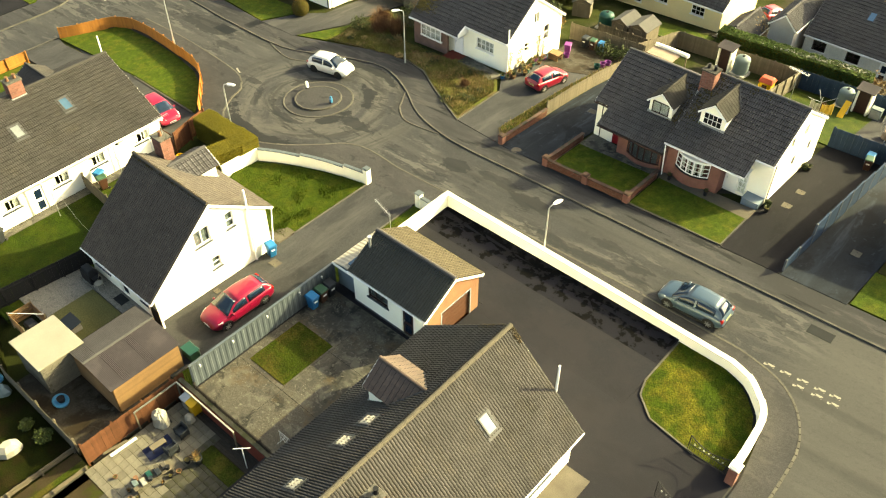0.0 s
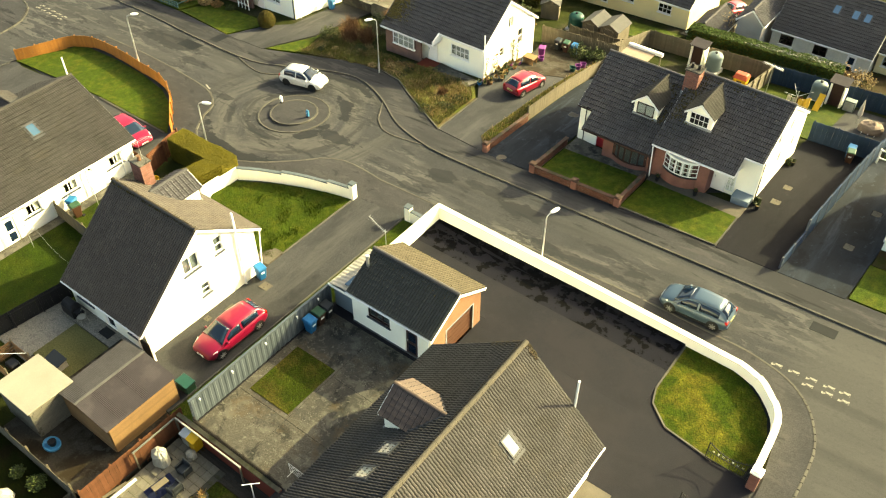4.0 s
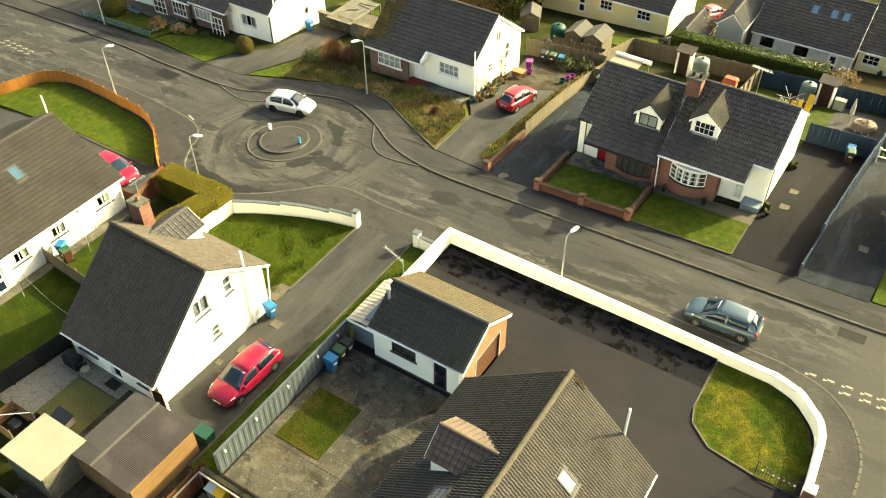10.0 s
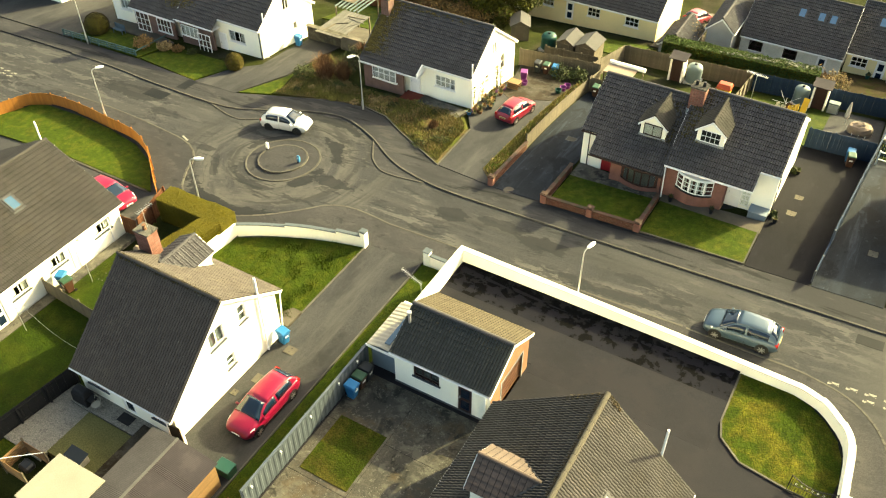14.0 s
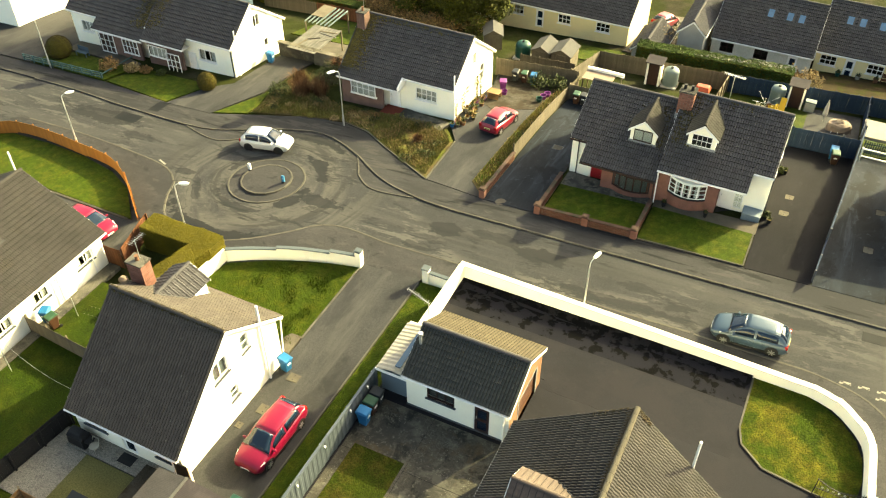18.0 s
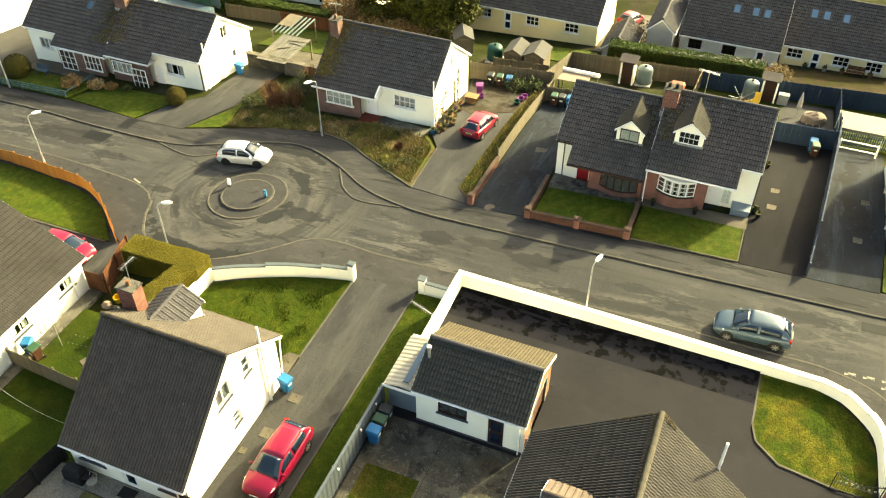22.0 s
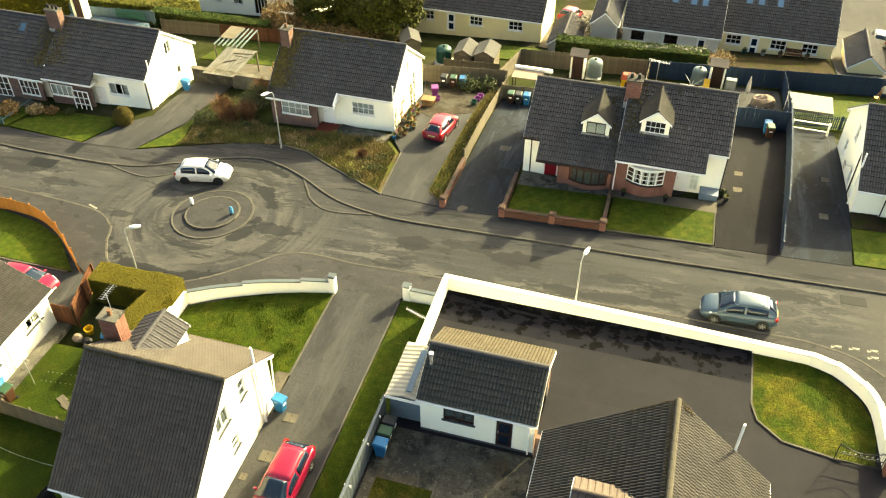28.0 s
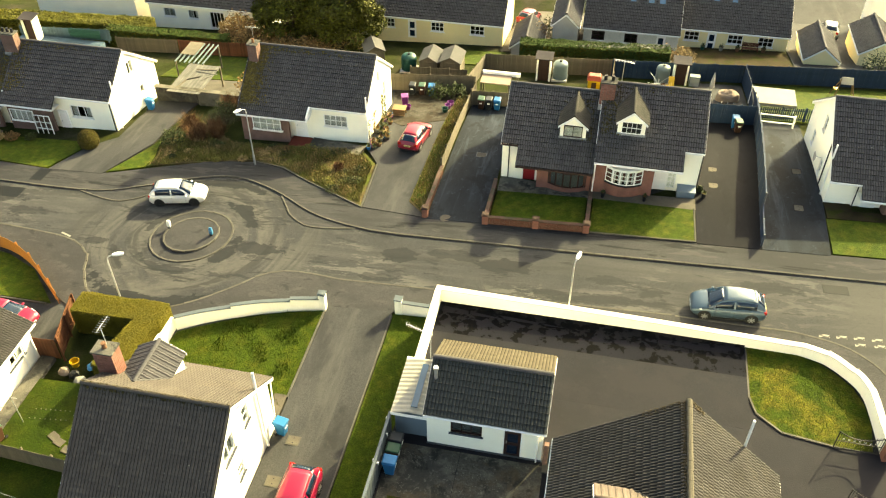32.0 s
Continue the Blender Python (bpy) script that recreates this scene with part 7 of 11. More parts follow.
board_fence("fence", [(20.4, 37.6), (20.35, 28.9)], 1.75, "navy_wood", "navy fence between the back gardens", bw=0.16)
board_fence("gate", [(15.35, 26.8), (20.2, 26.8)], 1.85, "navy_wood", "blue-grey boarded gate across the driveway", bw=0.16, category="gate")
board_fence("fence", [(20.6, 28.3), (25.5, 28.3)], 1.3, "navy_wood", "dark picket fence behind the gate", bw=0.09, gap=0.07)
board_fence("fence", [(-34.6, 36.9), (-24, 37.1)], 1.5, "brown_wood", "red-brown back fence behind the end house", bw=0.16)
board_fence("fence", [(-41.5, 36.8), (-34.8, 36.9)], 1.5, "grey_wood", "weathered tan panels of the back fence", bw=0.16)
board_fence("fence", [(-50.5, 34.6), (-41.2, 35.6)], 1.2, "blue_deck", "blue-grey boarded fence round a raised deck", bw=0.16, base=lambda x, y: -4.4)
sheet("road", [(-50.2, -60), (-44.8, -60), (-44.6, -3.2), (-43.2, -0.2), (-42.2, 2.0), (-41.5, 4.2), (-56, 4.8), (-52.8, 3.6), (-50.8, 1.2)], 0.125, "road", "grey asphalt side road joining the street", "road")
sheet("pavement", [(-53.0, -60), (-50.2, -60), (-50.2, -1.2), (-50.9, 1.4), (-53.0, 3.6), (-56.0, 4.6), (-57.0, 2.6), (-54.4, 1.4), (-53.0, -0.6)], 0.2, "pavement", "asphalt footpath of the side road", "pavement")
kerb_run([(-50.15, -22), (-50.15, -1.2)] + spline([(-50.15, -1.2), (-50.8, 1.4), (-52.9, 3.6), (-56.0, 4.65)], 4), "pale kerb stones of the side road", 0.21, step=0.6)
kerb_run([(-44.75, -22), (-44.7, -6.2), (-44.75, -3.0)], "flush kerb stones at the driveway mouth", 0.14, step=0.6)
sheet("lawn", [(-42.7, -24), (-36, -24), (-36, -7.1), (-42.6, -7.1)], 0.12, "grass", "patch of grass behind the short orange fence", "lawn")
sheet("driveway", [(-66, -1.2), (-53.1, -1.2), (-53.1, -5.2), (-66, -5.2)], 0.21, "drive", "dark asphalt driveway across the side road", "driveway")
sheet("lawn", [(-66, -5.3), (-53.1, -5.3), (-53.1, -12), (-66, -12)], 0.2, "grass", "lawn beside the dark driveway", "lawn")
sheet("lawn", [(-66, 2.2), (-57.2, 2.4), (-54.4, 1.2), (-53.2, -0.6), (-53.2, -1.1), (-66, -1.1)], 0.2, "grass", "corner lawn at the side road", "lawn")
sheet("driveway", [(-2.6, 43.5), (5.3, 43.5), (5.3, 64), (-2.6, 64)], 0.08, "path", "pale concrete lane between far bungalows", "driveway")
sheet("driveway", [(25.8, 43.0), (40, 43.0), (40, 100), (25.8, 100)], 0, "drive_grey", "asphalt parking behind the far garages", "driveway", flat=lambda x, y: terr(x, min(y, 60)) - 0.02 * max(y - 60, 0) + 0.09)
sheet("path", [(15.2, 42.2), (25.6, 42.6), (25.6, 48.4), (15.2, 48.4)], 0.07, "mud_path", "brown back yard of the cream bungalow", "path")
sheet("path", [(5.5, 42.0), (15.1, 42.2), (15.1, 46.6), (5.5, 46.6)], 0.07, "concrete", "grey concrete behind the far bungalow", "path")
slab_flat("garden_ground", [(-24, -40), (-2.95, -40), (-2.75, -26.35), (-9.9, -26.35), (-15.7, -24.2), (-24, -24.2)], 0.0, "dark_garden", "dark green neglected garden", "garden", h=0.8)
slab_flat("path", [(-2.75, -40), (-2.1, -40), (-2.0, -26.4), (-2.65, -26.4)], 0.14, "mud_path", "brown earth path between low walls", "path", h=0.5)
slab_flat("lawn", [(-2.1, -40), (-0.7, -40), (-1.1, -26.4), (-2.0, -26.4)], 0.15, "grass_tired", "narrow grass strip beside the earth path", "lawn", h=0.5)
slab_flat("lawn", [(-0.6, -40), (0.75, -40), (0.75, -26.8), (-0.6, -26.8)], 0.3, "grass", "small green lawn below the patio", "lawn", h=0.5)
board_fence("fence", [(-9.5, 33.0), (-4.2, 33.0)], 1.4, "grey_wood", "weathered fence before the garden sheds", bw=0.16)

bf = thing("fence", (0, 0, 0), "long blue-grey panel fence between the driveways", "fence")
for i in range(11):
    y0, y1 = 9.6 + i * 1.75, 9.6 + (i + 1) * 1.75 - 0.08
    x0 = 19.2 + (y0 - 9.6) * 0.06
    zb = terr(x0, y1)
    hgt = 0.9 if i < 2 else 1.85
    m = pose(x0, y0, 0, 0, 0, -3.4)
    part("panel", MB().box(-0.03, 0, zb, 0.03, y1 - y0, zb + hgt + 0.1), "navy_wood", bf, loc=m)
    part("post", MB().box(-0.06, -0.1, zb - 0.2, 0.06, 0.02, zb + hgt + 0.25), "plinth", bf, loc=m, bev=0.01)
    part("cap_rail", MB().box(-0.05, 0.025, zb + hgt + 0.104, 0.05, y1 - y0, zb + hgt + 0.15), "navy_wood", bf, loc=m)

# steel fence between the driveway and the concrete yard
sf = thing("fence", (0, 0, 0), "pale grey corrugated steel fence with small lights", "fence")
for i in range(28):
    y = -20.15 + i * 0.37
    mbp = MB()
    prof = [(0, 0.0), (0.05, 0.02), (0.17, 0.02), (0.22, 0.0), (0.37, 0.0)]
    mbp.loft([[(-0.33 + d, y + s, z) for s, d in prof] + [(-0.35 + d, y + s, z) for s, d in reversed(prof)] for z in (0.0, 3.3)])
    part("sheet_panel", mbp, "grey_fence", sf)
part("top_rail", MB().box(-0.42, -20.2, 3.28, -0.28, -9.8, 3.33), "grey_fence", sf)
for y in (-19.6, -17.4, -15.0, -12.6, -10.9):
    part("fence_light", MB().box(-0.3, y - 0.035, 2.93, -0.22, y + 0.035, 3.0).cyl((-0.24, y, 2.82), (-0.24, y, 2.94), 0.022, 8), "trim", sf)
for y in (-20.1, -17.6, -15.1, -12.6, -10.1):
    part("post", MB().box(-0.5, y - 0.04, -0.3, -0.42, y + 0.04, 3.2), "steel", sf)


def brick_garden_wall(pts, base, height, label, piers=(), t=0.21, name="wall_brick"):
    w = thing(name, (0, 0, 0), label, "wall")
    me = MB().box(-0.105, -t / 2, 0, 0.105, t / 2, 0.065).mesh("brick", "brick")
    for (x0, y0), (x1, y1) in zip(pts, pts[1:]):
        d, a = math.hypot(x1 - x0, y1 - y0), math.atan2(y1 - y0, x1 - x0)
        b0, b1 = base(x0, y0), base(x1, y1)
        m = Matrix.Translation((x0, y0, b0)) @ Euler((0, -math.atan2(b1 - b0, d), a)).to_matrix().to_4x4()
        part("mortar_core", MB().box(0, -t / 2 + 0.012, -0.2, d, t / 2 - 0.012, height - 0.01), "mortar", w, loc=m)
        rows = int(height / 0.078)
        n = max(1, int(d / 0.225))
        for r in range(rows):
            for c in range(n):
                o = 0.11 if r % 2 else 0.0
                u = 0.11 + c * d / n + o
                if u < d - 0.05:
                    piece("brick", me, w, m @ Matrix.Translation((u, 0, r * 0.078)))
        part("coping", MB().box(-0.02, -t / 2 - 0.03, height - 0.005, d + 0.02, t / 2 + 0.03, height + 0.06), "brick_cope", w, loc=m, bev=0.01)
    for x, y in piers:
        p = part("pier", MB().box(-0.2, -0.2, -0.2, 0.2, 0.2, height + 0.18), "brick_wall", w, loc=(x, y, base(x, y)))
        part("cap", MB().box(-0.25, -0.25, height + 0.18, 0.25, 0.25, height + 0.25).box(-0.17, -0.17, height + 0.25, 0.17, 0.17, height + 0.3), "brick_cope", p, bev=0.01)
    return w


brick_garden_wall([(1.3, 14.0), (1.3, 9.3), (8.05, 9.3), (8.05, 13.3)], lambda x, y: terr(x, y) + 0.1, 0.55, "low red brick garden wall with capped piers", piers=((1.3, 9.3), (4.7, 9.3), (8.05, 9.3)))
brick_garden_wall([(-2.9, 9.5), (-2.9, 15.2)], lambda x, y: terr(x, y) + 0.08, 0.55, "low red brick wall between two driveways", piers=((-2.9, 9.5),))


# low white wall with piers in front of the gable house
def stepped_wall():
    pts = spline([(-15.3, -3.55), (-13.9, -2.75), (-12.3, -2.05), (-10.6, -1.4), (-8.9, -0.95), (-7.2, -0.6)], 2)
    w = thing("wall_low_white", (0, 0, 0), "low white wall with a grey coping stepping down", "wall")
    for k, ((x0, y0), (x1, y1)) in enumerate(zip(pts, pts[1:])):
        d, a = math.hypot(x1 - x0, y1 - y0), math.atan2(y1 - y0, x1 - x0)
        m = Matrix.Translation((x0, y0, 0)) @ Euler((0, 0, a)).to_matrix().to_4x4()
        zb, zt = terr(x1, y1) - 0.3, terr(*pts[k // 4 * 4]) + 1.02
        part("wall_panel", MB().box(-0.005, -0.2, zb, d + 0.005, 0, zt), "white", w, loc=m)
        part("coping", MB().box(-0.015, -0.24, zt, d + 0.01, 0.04, zt + 0.07 + 0.002 * (k % 2)), "cope_grey", w, loc=m, bev=0.012)
    for x, y in ((-7.0, -0.6),):
        p = part("pier", MB().box(-0.2, -0.2, -0.4, 0.2, 0.2, 1.3), "white", w, loc=(x, y, terr(x, y)))
        part("cap", MB().box(-0.25, -0.25, 1.3, 0.25, 0.25, 1.37).prism([(-0.2, -0.2), (0.2, -0.2), (0.2, 0.2), (-0.2, 0.2)], 1.37, 1.42), "cope_grey", p, bev=0.02)
    m = Matrix.Translation((-15.3, -3.55, 0)) @ Euler((0, 0, math.atan2(-2.6, -0.08))).to_matrix().to_4x4()
    part("wall_panel", MB().box(0, -0.2, -0.8, 1.55, 0, 0.52).box(1.55, -0.2, -0.8, 3.2, 0, 0.68), "white", w, loc=m)


stepped_wall()
gp = thing("wall_pier_white", (-2.35, -0.25, terr(-2.35, -0.25)), "white gate pier with a short wall beside it", "wall")
part("pier", MB().box(-0.2, -0.2, -0.3, 0.2, 0.2, 1.2), "white", gp)
part("cap", MB().box(-0.25, -0.25, 1.2, 0.25, 0.25, 1.28), "cope_grey", gp, bev=0.02)
part("wall_panel", MB().box(0.2, -0.1, -0.3, 2.28, 0.1, 0.92), "white", gp)
part("coping", MB().box(0.2, -0.14, 0.92, 2.28, 0.14, 1.0), "cope_grey", gp, bev=0.012)
sw = thing("wall_step_white", (0, 0, 0), "white wall joining garage and side wall", "wall")
part("wall_panel", MB().box(-0.35, -6.2, 0.2, 1.5, -5.95, 2.95), "white", sw)
part("coping", MB().box(-0.4, -6.25, 2.95, 1.5, -5.9, 3.05), "white", sw, bev=0.012)

# ---- gates ----
def iron_gate(m, w, label, flip=1):
    g = thing("gate", m, label, "gate", "yard gates")
    part("frame", MB().box(0, -0.02, 0.08, 0.04, 0.02, 1.35).box(w - 0.04, -0.02, 0.08, w, 0.02, 1.35).box(0.04, -0.02, 0.08, w - 0.04, 0.02, 0.12).box(0.04, -0.02, 0.62, w - 0.04, 0.02, 0.65), "black", g)
    arch = [(0.02 + (w - 0.04) * i / 12, 0, 1.3 - 0.38 * math.sin(math.pi * i / 12)) for i in range(13)]
    part("top_rail", MB().loft([[(x, -0.018, z - 0.018), (x, 0.018, z - 0.018), (x, 0.018, z + 0.018), (x, -0.018, z + 0.018)] for x, _, z in arch]), "black", g)
    n = int(w / 0.12)
    for i in range(1, n):
        x = w * i / n
        z = 1.3 - 0.38 * math.sin(math.pi * x / w)
        part("bar", MB().cyl((x, 0, 0.1), (x, 0, z + 0.1), 0.009, 6), "black", g)
        part("finial", MB().cyl((x, 0, z + 0.1), (x, 0, z + 0.17), 0.02, 6, 0.002), "black", g)
    mb = MB()
    for i in range(2, n - 1, 2):
        c = Vector((w * i / n + 0.06, 0, 0.8))
        mb.tube([c + Vector((0.05 * math.cos(t), 0, 0.05 * math.sin(t))) for t in [k * 0.8 for k in range(9)]], 0.008, 5)
    part("scroll", mb, "steel", g)["kind"] = "stuff"


iron_gate(pose(23.52, -6.35, YARD, 0, 0, 179), 2.15, "black wrought iron gate standing open by the lawn")
iron_gate(pose(23.6, -9.9, YARD, 0, 0, 172), 2.15, "black wrought iron gate standing open")
for y in (-6.45, -9.9):
    p = thing("gate_pier", (23.85, y, YARD), "brown brick gate pier with a white cap", "gate pier", "yard gates piers")
    part("shaft", MB().box(-0.23, -0.23, -0.3, 0.23, 0.23, 1.25), "brick_wall", p)
    part("cap", MB().box(-0.28, -0.28, 1.25, 0.28, 0.28, 1.35).box(-0.18, -0.18, 1.35, 0.18, 0.18, 1.42), "white", p, bev=0.015)
slab_flat("lawn", [(17.9, -24), (23.0, -24), (23.0, -12.6), (19.6, -12.6), (18.9, -12.4)], YARD + 0.04, "grass", "strip of lawn in front of the bungalow", "lawn")
slab_flat("path", [(17.3, -24), (18.75, -24), (18.75, -11.0), (17.3, -11.0)], YARD + 0.02, "path", "pale concrete path along the bungalow", "path")
edging([(23.0, -12.55), (19.6, -12.55), (18.85, -12.3)], YARD, "pale edging of the front lawn")
sheet("paving", quad(-30.0, 24.2, -22.0, 29.5), 0.08, "path", "tan slabs below the board-roofed carport", "paving")
sheet("driveway", [(-75, 12.3), (-50.2, 12.3), (-49.2, 15.5), (-49.2, 30), (-75, 30)], 0.09, "drive_grey", "grey asphalt forecourt at the end of the row", "driveway")
sheet("path", [(-49.1, 15.6), (-47.4, 15.9), (-40.3, 15.4), (-40.3, 16.2), (-49.1, 18.4)], 0.12, "path", "pale path along the end house", "path")


# ---- street lamps ----
def street_lamp(x, y, face, h=5.2, dz=0.11):
    l = thing("street_lamp", pose(x, y, terr(x, y) + dz, 0, 0, face), "slim galvanised street lamp with a pale head", "street lamp", "street lamps")
    part("base", MB().cyl((0, 0, -0.2), (0, 0, 0.9), 0.075, 10), "steel", l)
    part("column", MB().cyl((0, 0, 0.9), (0, 0, h - 0.3), 0.05, 10, 0.038), "steel", l)
    part("arm", MB().tube([(0, 0, h - 0.3), (0.05, 0, h - 0.12), (0.18, 0, h - 0.02), (0.45, 0, h + 0.03)], 0.03, 8), "steel", l)
    hd = part("lamp_head", MB().loft([[(0.35, -0.08, h + 0.0), (0.35, 0.08, h + 0.0), (0.35, 0.06, h + 0.09), (0.35, -0.06, h + 0.09)], [(0.65, -0.13, h + 0.0), (0.65, 0.13, h + 0.0), (0.65, 0.09, h + 0.13), (0.65, -0.09, h + 0.13)], [(0.98, -0.08, h + 0.02), (0.98, 0.08, h + 0.02), (0.98, 0.05, h + 0.09), (0.98, -0.05, h + 0.09)]]), "lamp_white", l)
    part("lens", MB().box(0.5, -0.09, h - 0.03, 0.9, 0.09, h - 0.003), "lamp_glow", hd)
    part("access_door", MB().box(0.06, -0.04, 0.35, 0.082, 0.04, 0.75), "steel", l)


street_lamp(7.6, 0.3, 75, 4.8)
street_lamp(-17.2, 14.15, -125, 5.0)
street_lamp(-18.75, -3.2, 25, 4.95)
street_lamp(-34.45, 2.62, 50, 4.8)
street_lamp(-47.4, 12.15, -100, 5.0)


# ---- bollards on the roundabout ----
def bollard(x, y, blue):
    b = thing("bollard", pose(x, y, terr(x, y) + 0.19) @ Matrix.Scale(0.8, 4), "bollard with a %s disc" % ("blue" if blue else "white"), "bollard", "roundabout bollards")
    part("base", MB().box(-0.13, -0.13, 0, 0.13, 0.13, 0.1), "black", b, bev=0.02)
    part("shell", MB().loft([[(-0.13, -0.09, 0.1), (0.13, -0.09, 0.1), (0.13, 0.09, 0.1), (-0.13, 0.09, 0.1)], [(-0.15, -0.1, 0.5), (0.15, -0.1, 0.5), (0.15, 0.1, 0.5), (-0.15, 0.1, 0.5)], [(-0.11, -0.07, 0.78), (0.11, -0.07, 0.78), (0.11, 0.07, 0.78), (-0.11, 0.07, 0.78)]]), "lamp_white" if not blue else "skin_blue", b, bev=0.01)
    part("disc", MB().cyl((0, -0.105, 0.5), (0, -0.125, 0.5), 0.14, 16), "skin_blue" if blue else "lamp_white", b)
    part("arrow", MB().box(-0.02, -0.135, 0.44, 0.02, -0.126, 0.58), "trim", b)


bollard(-16.75, 5.05, True)
bollard(-20.0, 5.4, False)


# ---- wheelie bins ----
def bin_at(x, y, z, colour, a=0.0, lidc=None, tipped=False):
    names = {"bin_blue": "blue", "bin_green": "dark green", "bin_dark": "dark grey", "brown_paint": "brown"}
    b = thing("wheelie_bin", pose(x, y, z, 0, 0, a), names[colour] + " plastic wheelie bin", "bin", "wheelie bins")
    part("body", MB().loft([[(-0.21, -0.22, 0.05), (0.21, -0.22, 0.05), (0.21, 0.2, 0.05), (-0.21, 0.2, 0.05)], [(-0.28, -0.34, 0.95), (0.28, -0.34, 0.95), (0.28, 0.3, 0.95), (-0.28, 0.3, 0.95)]]), colour, b, bev=0.03)
    part("rim", MB().box(-0.3, -0.36, 0.93, 0.3, 0.32, 0.98), colour, b, bev=0.01)
    part("lid", MB().loft([[(-0.3, -0.38, 0.985), (0.3, -0.38, 0.985), (0.3, 0.36, 0.985), (-0.3, 0.36, 0.985)], [(-0.26, -0.33, 1.07), (0.26, -0.33, 1.07), (0.26, 0.28, 1.1), (-0.26, 0.28, 1.1)]]), lidc or colour, b, bev=0.02)
    part("handle", MB().cyl((-0.22, 0.38, 0.98), (0.22, 0.38, 0.98), 0.018, 8), "black", b)
    part("axle", MB().cyl((-0.26, 0.24, 0.1), (0.26, 0.24, 0.1), 0.012, 6), "steel", b)
    for s in (-1, 1):
        part("wheel", MB().cyl((s * 0.23, 0.26, 0.1), (s * 0.29, 0.26, 0.1), 0.1, 14), "tyre", b)
    part("label_panel", MB().box(-0.12, -0.325, 0.62, 0.12, -0.3, 0.74), "trim", b, "pale label plate")


bin_at(0.15, -12.1, YARD + 0.012, "bin_blue", 90)
bin_at(0.15, -11.4, YARD + 0.012, "brown_paint", 90, "bin_green")
bin_at(0.15, -10.75, YARD + 0.012, "bin_dark", 90)
bin_at(-6.28, -9.98, terr(-6.28, -9.98) + 0.13, "bin_blue", 80)
for k, (x, c) in enumerate(((-8.35, "bin_dark"), (-7.5, "brown_paint"), (-6.65, "bin_blue"))):
    bin_at(x, 28.9, terr(x, 28.9) + 0.15, c, 5 * k, "bin_green" if c == "brown_paint" else None)
for x, c in ((-1.85, "brown_paint"), (-1.2, "bin_dark"), (-0.5, "bin_blue")):
    bin_at(x, 26.5, terr(x, 26.5) + 0.13, c, 0, "bin_green" if c == "brown_paint" else None)
bin_at(18.6, 25.9, terr(18.6, 25.9) + 0.13, "bin_blue", 0)
bin_at(18.75, 25.1, terr(18.75, 25.1) + 0.13, "brown_paint", 10, "bin_green")
bin_at(-21.9, -12.7, terr(-21.9, -12.7) + 0.14, "bin_blue", 20)
bin_at(-21.2, -12.9, terr(-21.2, -12.9) + 0.1, "brown_paint", -10, "bin_green")
bin_at(-21.5, -20.6, terr(-21.5, -20.6) + 0.1, "bin_dark", 20)
bin_at(-21.4, -21.7, terr(-21.4, -21.7) + 0.1, "bin_blue", 25)
for x, y, c in ((-8.35, 26.0, "purple"),):
    names_p = thing("wheelie_bin", pose(x, y, terr(x, y) + 0.13, 0, 0, 20), "purple plastic wheelie bin by the wall", "bin", "wheelie bins")
    part("body", MB().loft([[(-0.21, -0.22, 0.05), (0.21, -0.22, 0.05), (0.21, 0.2, 0.05), (-0.21, 0.2, 0.05)], [(-0.28, -0.34, 0.95), (0.28, -0.34, 0.95), (0.28, 0.3, 0.95), (-0.28, 0.3, 0.95)]]), c, names_p, bev=0.03)
    part("lid", MB().box(-0.3, -0.37, 0.955, 0.3, 0.34, 1.05), c, names_p, bev=0.03)
bin_at(-29.6, 21.6, terr(-29.6, 21.6) + 0.13, "bin_blue", 90)


# ---- cars ----
def eased(keys, xs):
    """Values at xs along a Catmull-Rom line through (x, ...) keys."""
    pts = spline([tuple(k) for k in keys], 8)
    px = [p[0] for p in pts]
    return [(x,) + tuple(float(np.interp(x, px, [p[q] for p in pts])) for q in range(1, len(keys[0]))) for x in xs]


BELT = [(-1.0, 0.50, 0.74), (-0.985, 0.74, 0.86), (-0.94, 0.93, 0.93), (-0.8, 0.985, 0.975), (-0.4, 0.97, 1.0), (0.1, 0.95, 1.0), (0.4, 0.945, 0.995), (0.58, 0.92, 0.98), (0.74, 0.86, 0.955), (0.86, 0.78, 0.90), (0.94, 0.68, 0.82), (0.985, 0.55, 0.72), (1.0, 0.42, 0.62)]
CABIN = [(-0.965, 0.0), (-0.93, 0.2), (-0.87, 0.48), (-0.78, 0.75), (-0.6, 0.925), (-0.25, 1.02), (0.0, 1.0), (0.13, 0.95), (0.25, 0.78), (0.42, 0.36), (0.58, 0.0)]


